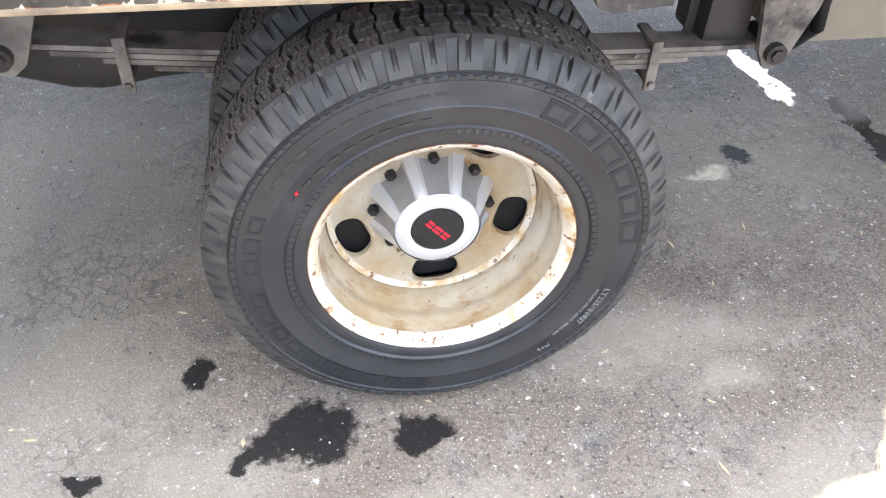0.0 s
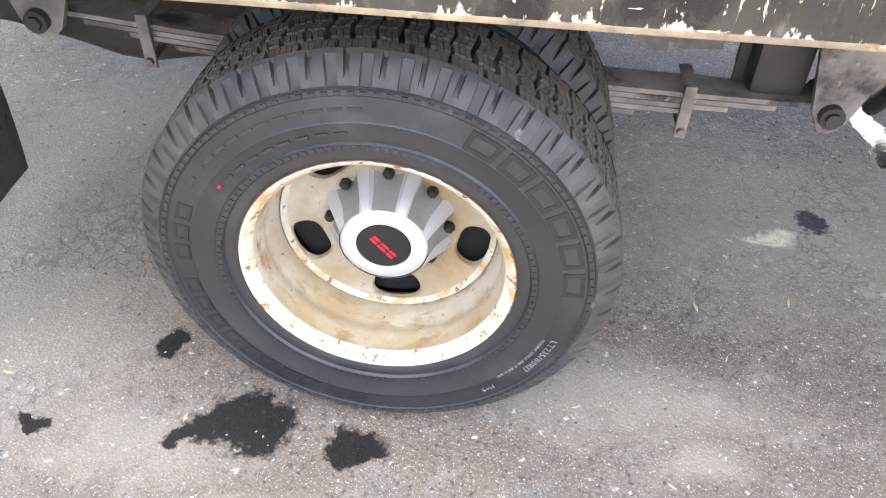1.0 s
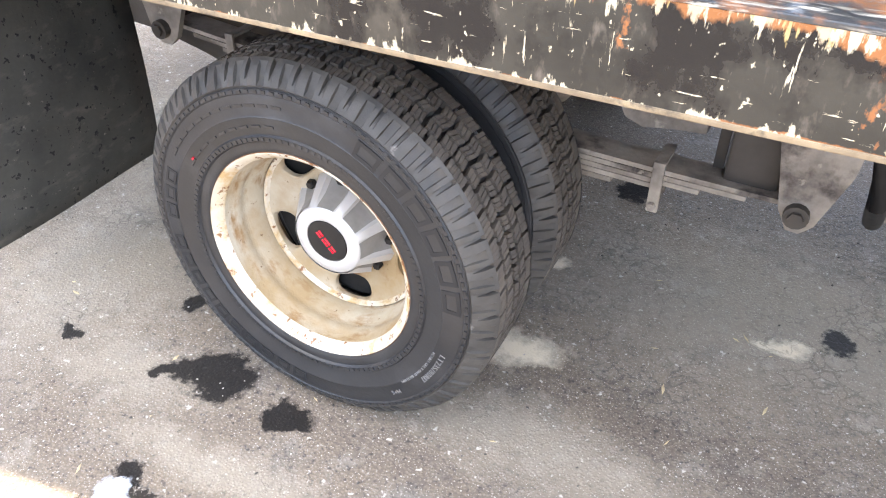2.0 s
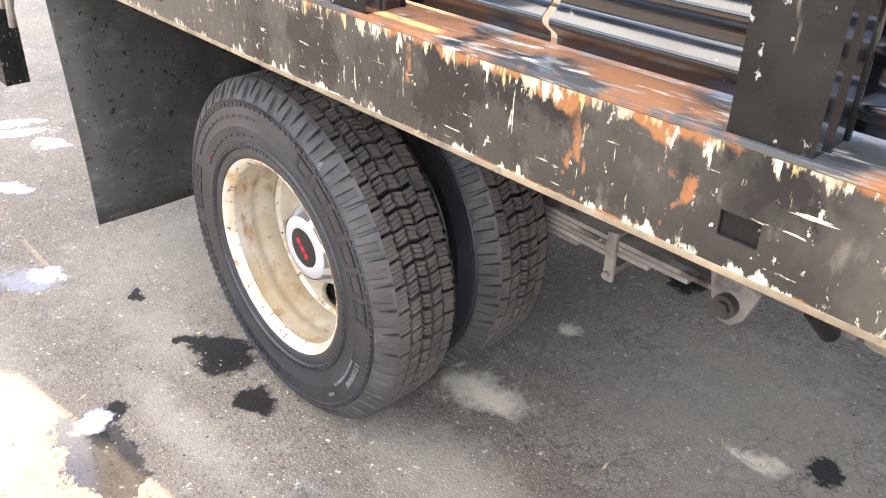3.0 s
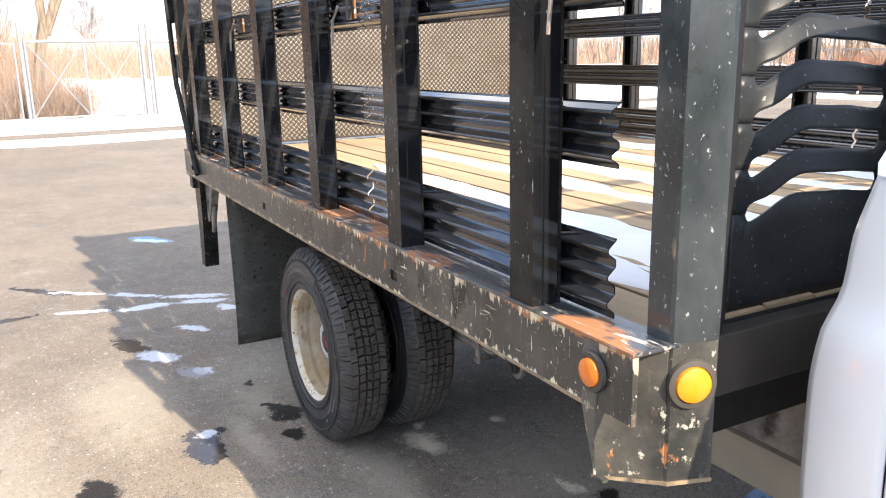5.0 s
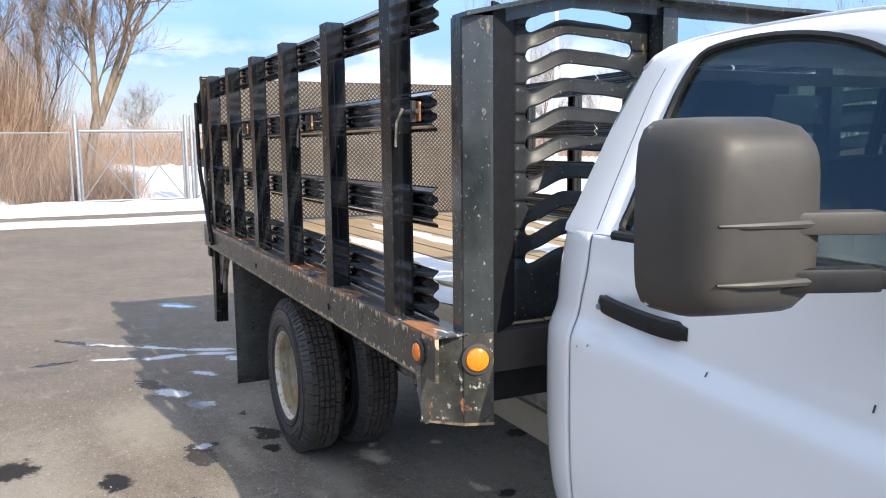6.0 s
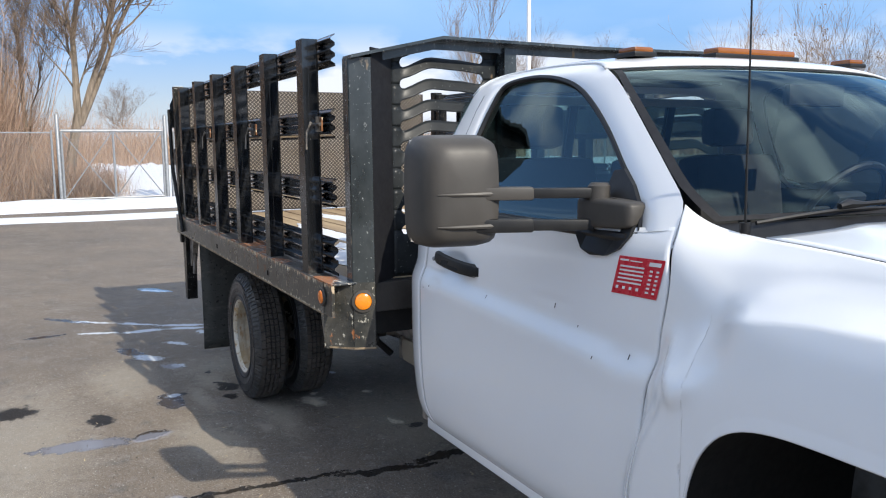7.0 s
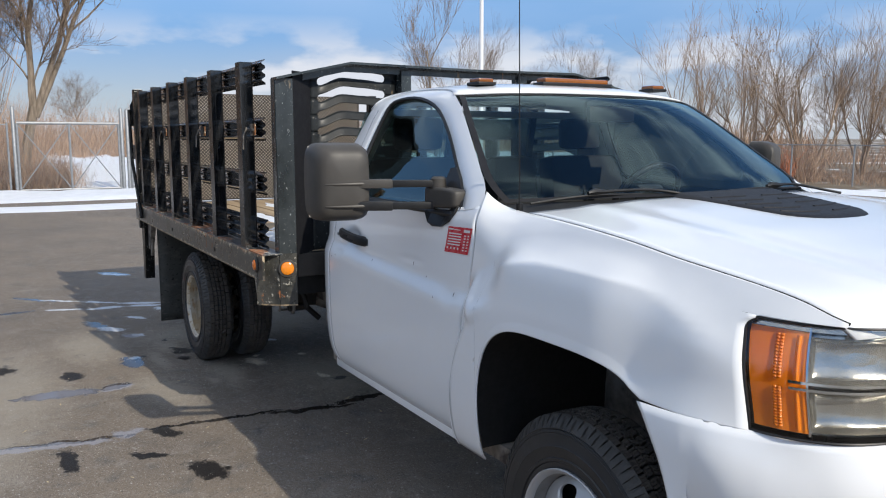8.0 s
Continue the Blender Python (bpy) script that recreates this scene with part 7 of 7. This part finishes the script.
def swing_gate(p0, p1, z0, tall):
    """A braced chain-link gate leaf in a tube frame."""
    g = thing("chain_link_gate", "closed galvanised chain-link gate with crossed braces", "gate", "gates at the edge of the lot")
    a, b = Vector((*p0, 0)), Vector((*p1, 0))
    def at(t, h):
        p = a.lerp(b, t)
        return (p.x, p.y, z0 + h)
    for t in (0.0, 1.0):
        bm = bmesh.new()
        tube(bm, [at(t, -0.3), at(t, tall + 0.45), at(t, tall + 0.5)], [0.055, 0.055, 0.02], 10)
        part("gate_post", bm, M_STEEL, g)
    for t in (0.03, 0.5, 0.97):
        bm = bmesh.new()
        tube(bm, [at(t, 0.06), at(t, tall)], 0.035, 8)
        part("upright", bm, M_STEEL, g)
    for h in (0.08, tall):
        bm = bmesh.new()
        tube(bm, [at(0.03, h), at(0.97, h)], 0.034 if h < 1 else 0.045, 8)
        part("frame_tube", bm, M_STEEL, g)
    for t0, t1 in ((0.03, 0.5), (0.5, 0.97)):
        for h0, h1 in ((0.08, tall), (tall, 0.08)):
            bm = bmesh.new()
            tube(bm, [at(t0, h0), at(t1, h1)], 0.018, 6)
            part("brace", bm, M_STEEL, g)
    bm = bmesh.new()
    q0, q1 = a.lerp(b, 0.03), a.lerp(b, 0.97)
    wire_mesh(bm, (q0.x, q0.y), (q1.x, q1.y), z0 + 0.08, z0 + tall)
    part("wire", bm, M_STEEL, g, smooth=0)["kind"] = "stuff"
    return g


GX = -21.4
swing_gate((GX, -0.25), (GX, 2.78), -0.05, 2.1)
swing_gate((GX, 2.95), (GX, 5.95), -0.08, 2.1)
fence_run((GX, -18.0), (GX, -0.42), -0.05, 2.05, 2.6, "galvanised chain-link fence in front of brush")
fence_run((GX, 6.1), (GX, 25.5), -0.08, 2.05, 2.6, "galvanised chain-link fence along a snowy field")
fence_run((GX, 25.5), (14.0, 24.9), -0.2, 1.55, 2.6, "low galvanised chain-link fence beyond the lot", 0.04)


def grow_tree(seed, tall, spread, levels, trunk_r, lean=0.0, forks=3, low=0.3, stems=(), fork_at=0.0):
    """A bare tree: tapered trunk and limbs in one mesh, fine twigs in another."""
    rnd = random.Random(seed)
    wood, twigs = bmesh.new(), bmesh.new()

    def limb(p, d, length, r, level):
        n = 5 if level < 2 else 3
        pts, rad = [p], [r]
        for i in range(n):
            d = (d + Vector((rnd.uniform(-1, 1), rnd.uniform(-1, 1), rnd.uniform(-0.4, 0.8))) * (0.17 + 0.05 * level)).normalized()
            p = p + d * (length / n)
            pts.append(p)
            rad.append(max(0.004, r * (1 - 0.62 * (i + 1) / n)))
        tube(wood if level < 2 else twigs, pts, rad, 7 if level == 0 else 5 if level == 1 else 3, level < 1)
        if level >= levels:
            return
        kids = forks + (2 if level >= 1 else 0) + rnd.randint(0, 2)
        for k in range(kids):
            t = rnd.uniform(low if level == 0 else 0.15, 1.0)
            i = min(int(t * n), n - 1)
            q = pts[i].lerp(pts[i + 1], t * n - i)
            ang = rnd.uniform(0, 2 * math.pi)
            side = d.cross(Vector((math.cos(ang), math.sin(ang), 0.3))).normalized()
            nd = (d * rnd.uniform(0.55, 1.0) + side * rnd.uniform(0.35, 0.95) * spread + Vector((0, 0, 0.22))).normalized()
            limb(q, nd, length * rnd.uniform(0.45, 0.72), max(0.005, rad[i] * rnd.uniform(0.4, 0.62)), level + 1)

    if not stems:
        limb(Vector((0, 0, -0.3)), Vector((lean, lean * 0.4, 1)).normalized(), tall, trunk_r, 0)
    crotch = Vector((0.0, 0.17 * fork_at, fork_at))
    if fork_at:
        tube(wood, [Vector((0, 0, -0.3)), crotch * 0.1, crotch * 0.55 + Vector((0, -0.06, 0)), crotch * 1.02], [trunk_r * 1.9, trunk_r * 1.5, trunk_r * 1.35, trunk_r * 1.25], 9)
    for dx, dy, share in stems:
        limb(crotch + Vector((0.05 * dx, 0.1 * dy, -0.3)), Vector((dx, dy, 1)).normalized(), tall * share, trunk_r * share ** 0.5, 0)
    return mesh_from("trunk", wood), mesh_from("crown", twigs, 0)


TREES = {k: grow_tree(*v) for k, v in {"oak": (3, 7.5, 0.75, 4, 0.12, 0.10, 4, 0.14), "fork": (8, 8.5, 0.62, 4, 0.11, -0.05, 4, 0.12), "thin": (12, 7.0, 0.55, 4, 0.11, 0.03, 4, 0.25), "wide": (21, 6.0, 1.0, 4, 0.16, 0.0, 5, 0.35), "twin": (29, 7.0, 0.85, 4, 0.12, 0.0, 5, 0.12, ((0.05, 0.04, 1.0), (-0.1, 0.34, 0.95), (0.1, 0.58, 0.85), (0.1, -0.16, 0.6)), 2.7),
         "broom": (33, 5.2, 0.50, 3, 0.065, 0.0, 3, 0.25, ((0.0, 0.05, 1.0), (0.30, 0.1, 0.95), (-0.28, 0.12, 0.97), (0.12, -0.3, 0.9), (0.5, -0.1, 0.8), (-0.5, -0.12, 0.8))),
         "vase": (37, 5.0, 0.6, 3, 0.075, 0.0, 3, 0.3, ((0.0, 0.0, 0.9), (0.42, 0.2, 1.0), (-0.45, 0.1, 1.0), (0.2, -0.4, 0.9), (-0.7, -0.1, 0.85), (0.75, 0.0, 0.85)))}.items()}
for kind, (trunk_mesh, crown_mesh) in TREES.items():
    trunk_mesh.materials.append(M_PALEBARK if kind in ("broom", "vase") else M_BARK)
    crown_mesh.materials.append(M_PALEBARK if kind in ("broom", "vase") else M_TWIG)


def tree(kind, x, y, size, turn, label="bare grey-brown deciduous tree without leaves"):
    t = thing("tree", label, "tree", "bare trees round the lot", at=(x, y, -0.1))
    t.rotation_euler = (0, 0, radians(turn))
    t.scale = (size, size, size)
    for name, me in zip(("trunk", "crown"), TREES[kind]):
        ob = new(name, me)
        ob.parent = t
    return t


for row in (("twin", -24.6, 0.05, 1.0, 0), ("fork", -25.5, -2.2, 1.15, 100), ("thin", -26, -3.8, 1.2, 40), ("fork", -27, -5.0, 1.1, 220), ("thin", -28, -1.0, 1.0, 10),
            ("thin", -29, -6.2, 1.2, 140), ("wide", -33, -4.0, 1.3, 77), ("oak", -35, -8.0, 1.2, 200)):
    tree(*row)
field_tree = None
for kind, bearing, far, size, turn in (("thin", 150.6, 46, 1.0, 0), ("broom", 132.6, 37, 0.86, 60), ("vase", 129.2, 35, 0.86, 120), ("vase", 125.9, 36, 0.86, 250), ("broom", 122.4, 38, 0.78, 310), ("broom", 119.0, 38, 0.9, 25), ("vase", 115.8, 40, 0.9, 75)):
    leafy = bearing == 129.2
    grown = tree(kind, 5.9 + far * math.cos(radians(bearing)), -1.2 + far * math.sin(radians(bearing)), size, turn, "light brown tree with upswept limbs and a few dry leaves" if leafy else "bare light brown tree with upswept limbs beyond the fence")
    field_tree = grown if leafy else field_tree
# dry leaves left on one of them
leaves, rnd = bmesh.new(), random.Random(41)
ends = [v.co for v in TREES["vase"][1].vertices if v.co.z > 3.4]
for k in range(60):
    hub = rnd.choice(ends)
    for j in range(9):
        c = hub + Vector([rnd.uniform(-0.16, 0.16) for _ in range(3)])
        a, b = (Vector([rnd.uniform(-1, 1) for _ in range(3)]).normalized() * 0.045 for _ in range(2))
        leaves.faces.new([leaves.verts.new(q) for q in (c - a, c - b, c + a, c + b)])
part("dry_leaves", leaves, M_LEAF, field_tree, "clusters of dry brown leaves", smooth=0)["kind"] = "stuff"
rnd = random.Random(5)
for k in range(22):
    ang = radians(rnd.uniform(96, 178))
    far = rnd.uniform(75, 125)
    tree(rnd.choice(["thin", "wide", "fork", "oak"]), 5 + far * math.cos(ang), far * math.sin(ang), rnd.uniform(0.75, 1.15), rnd.uniform(0, 360), "bare tree at the far edge of the field")


def brush(name, spots, count, tall, seed, material, label, r=0.006):
    """A thicket of thin stems."""
    rnd = random.Random(seed)
    bm = bmesh.new()
    for k in range(count):
        x0, x1, y0, y1 = spots[k % len(spots)]
        x, y = rnd.uniform(x0, x1), rnd.uniform(y0, y1)
        h = tall * rnd.uniform(0.35, 1.0)
        d = Vector((rnd.uniform(-0.6, 0.6), rnd.uniform(-0.6, 0.6), 1.0))
        p = Vector((x, y, -0.12))
        pts = [p, p + d * h * 0.45, p + d * h * 0.75 + Vector((rnd.uniform(-0.3, 0.3), rnd.uniform(-0.3, 0.3), h * 0.22))]
        w = Vector((rnd.uniform(-1, 1), rnd.uniform(-1, 1), 0)).normalized() * r * rnd.uniform(0.7, 1.6)
        for a, b, f0, f1 in ((0, 1, 1.0, 0.7), (1, 2, 0.7, 0.15)):
            bm.faces.new([bm.verts.new(v) for v in (pts[a] - w * f0, pts[a] + w * f0, pts[b] + w * f1, pts[b] - w * f1)])
        for j in range(3):
            q = pts[1].lerp(pts[2], rnd.uniform(0, 1))
            e = q + Vector((rnd.uniform(-0.5, 0.5), rnd.uniform(-0.5, 0.5), rnd.uniform(0.1, 0.5))) * h * 0.35
            bm.faces.new([bm.verts.new(v) for v in (q - w * 0.5, q + w * 0.5, e)])
    ob = part(name, bm, material, smooth=0)
    return tagged(ob, label, "brush", kind="stuff")


brush("thicket", [(-30, -22.2, -16, 0.4), (-26, -22.2, -10, 0.9)], 5500, 2.3, 11, M_BRUSH, "tangled dry brown thicket behind the fence")
brush("thicket", [(-36, -25, -16, -1.6), (-32, -25, -9, -2.2)], 11000, 6.5, 12, M_BRUSH, "tall brown saplings behind the fence", 0.012)
brush("thicket", [(-34, -23, -18, -2.6), (-29, -23, -12, -1.8)], 9000, 4.2, 16, M_BRUSH, "tangled brown undergrowth behind the fence", 0.008)
brush("thicket", [(-60, -45, -10, 45), (-40, 30, 40, 60)], 12000, 1.3, 13, M_BRUSH, "dry brown hedgerow at the far edge of the field", 0.02)
brush("thicket", [(-21, 14, 25.6, 34)], 9000, 0.55, 14, M_BRUSH, "dry weeds behind the far fence", 0.008)
brush("thicket", [(-17.6, -14.2, 26.6, 28.0)], 900, 2.1, 21, M_BRUSH, "tan bush behind the far fence", 0.007)
brush("thicket", [(-18.4, -14.4, 25.8, 26.4)], 500, 1.45, 22, M_RUSSET, "rust-orange brush behind the far fence", 0.012)
brush("thicket", [(-150, -95, -60, 30), (-120, -70, 20, 110), (-60, 60, 100, 150)], 14000, 4.5, 15, M_BRUSH, "far brown woods at the horizon", 0.07)
brush("thicket", [(-76, -48, -16, 14), (-60, -42, -16, 2)], 9000, 4.6, 17, M_BRUSH, "hazy brown saplings beyond the snowy field", 0.010)
brush("thicket", [(-26.5, -21.9, -0.6, 1.5), (-23.6, -21.9, -0.6, 1.4)], 1500, 1.25, 23, M_BRUSH, "tan brush leaning over the snow behind the gate", 0.007)
brush("thicket", [(-44, -23.5, 0.2, 9), (-28, -22.6, 0.0, 2.0)], 900, 0.9, 18, M_BRUSH, "dry weeds standing in old snow", 0.006)


def evergreen_row(seed, far, a0, a1, count, label):
    """Dark evergreen trees in a row on a wide arc: whorls of drooping sprays round a stem."""
    rnd = random.Random(seed)
    bm = bmesh.new()
    for k in range(count):
        ang = radians(a0 + (a1 - a0) * (k + rnd.uniform(0.2, 0.8)) / count)
        r = far * rnd.uniform(0.9, 1.15)
        base, tall, wide = Vector((r * math.cos(ang), r * math.sin(ang), -0.1)), rnd.uniform(6.0, 10.5), rnd.uniform(1.6, 2.6)
        for j in range(260):
            t = rnd.random() ** 0.8
            turn, reach = rnd.uniform(0, 2 * math.pi), wide * (1 - t) ** 0.7 * rnd.uniform(0.45, 1.1)
            root = base + Vector((0.25 * reach * math.cos(turn), 0.25 * reach * math.sin(turn), 0.4 + t * tall))
            tip = base + Vector((reach * math.cos(turn), reach * math.sin(turn), 0.1 + t * tall - 0.25 * reach))
            side = Vector((-math.sin(turn), math.cos(turn), rnd.uniform(-0.4, 0.4))) * rnd.uniform(0.22, 0.5)
            mid = (root + tip) / 2
            bm.faces.new([bm.verts.new(v) for v in (root, mid - side, tip, mid + side)])
    return tagged(part("evergreen_row", bm, M_NEEDLE, smooth=0), label, "trees", kind="stuff")


evergreen_row(51, 34, 196, 300, 46, "row of dark evergreen trees across the lot")
pole = thing("flag_pole", "tall white painted metal pole", "pole", at=(-27.0, 19.9, -0.1))
bm = bmesh.new()
tube(bm, [(0, 0, 0), (0, 0, 6), (0, 0, 13)], [0.12, 0.10, 0.07], 12)
part("shaft", bm, M_WHITEPRINT, pole)

# ---- one thing, its parts and their parts: no deeper ----
def lift(ob):
    """Hangs an object one step higher, where it stands."""
    up = ob.parent
    ob.matrix_basis = up.matrix_basis @ ob.matrix_basis
    ob.parent = up.parent


def depth(ob):
    return 0 if ob.parent is None else 1 + depth(ob.parent)


for group in (cab, chassis):
    for child in [o for o in scene.objects if o.parent is group]:
        lift(child)
    bpy.data.objects.remove(group)
for level in (5, 4, 3):
    for ob in [o for o in scene.objects if depth(o) == level]:
        lift(ob)
for ob in [o for o in scene.objects if o.type == "EMPTY" and o.parent is not None and not any(c.parent is o for c in scene.objects)]:
    bpy.data.objects.remove(ob)
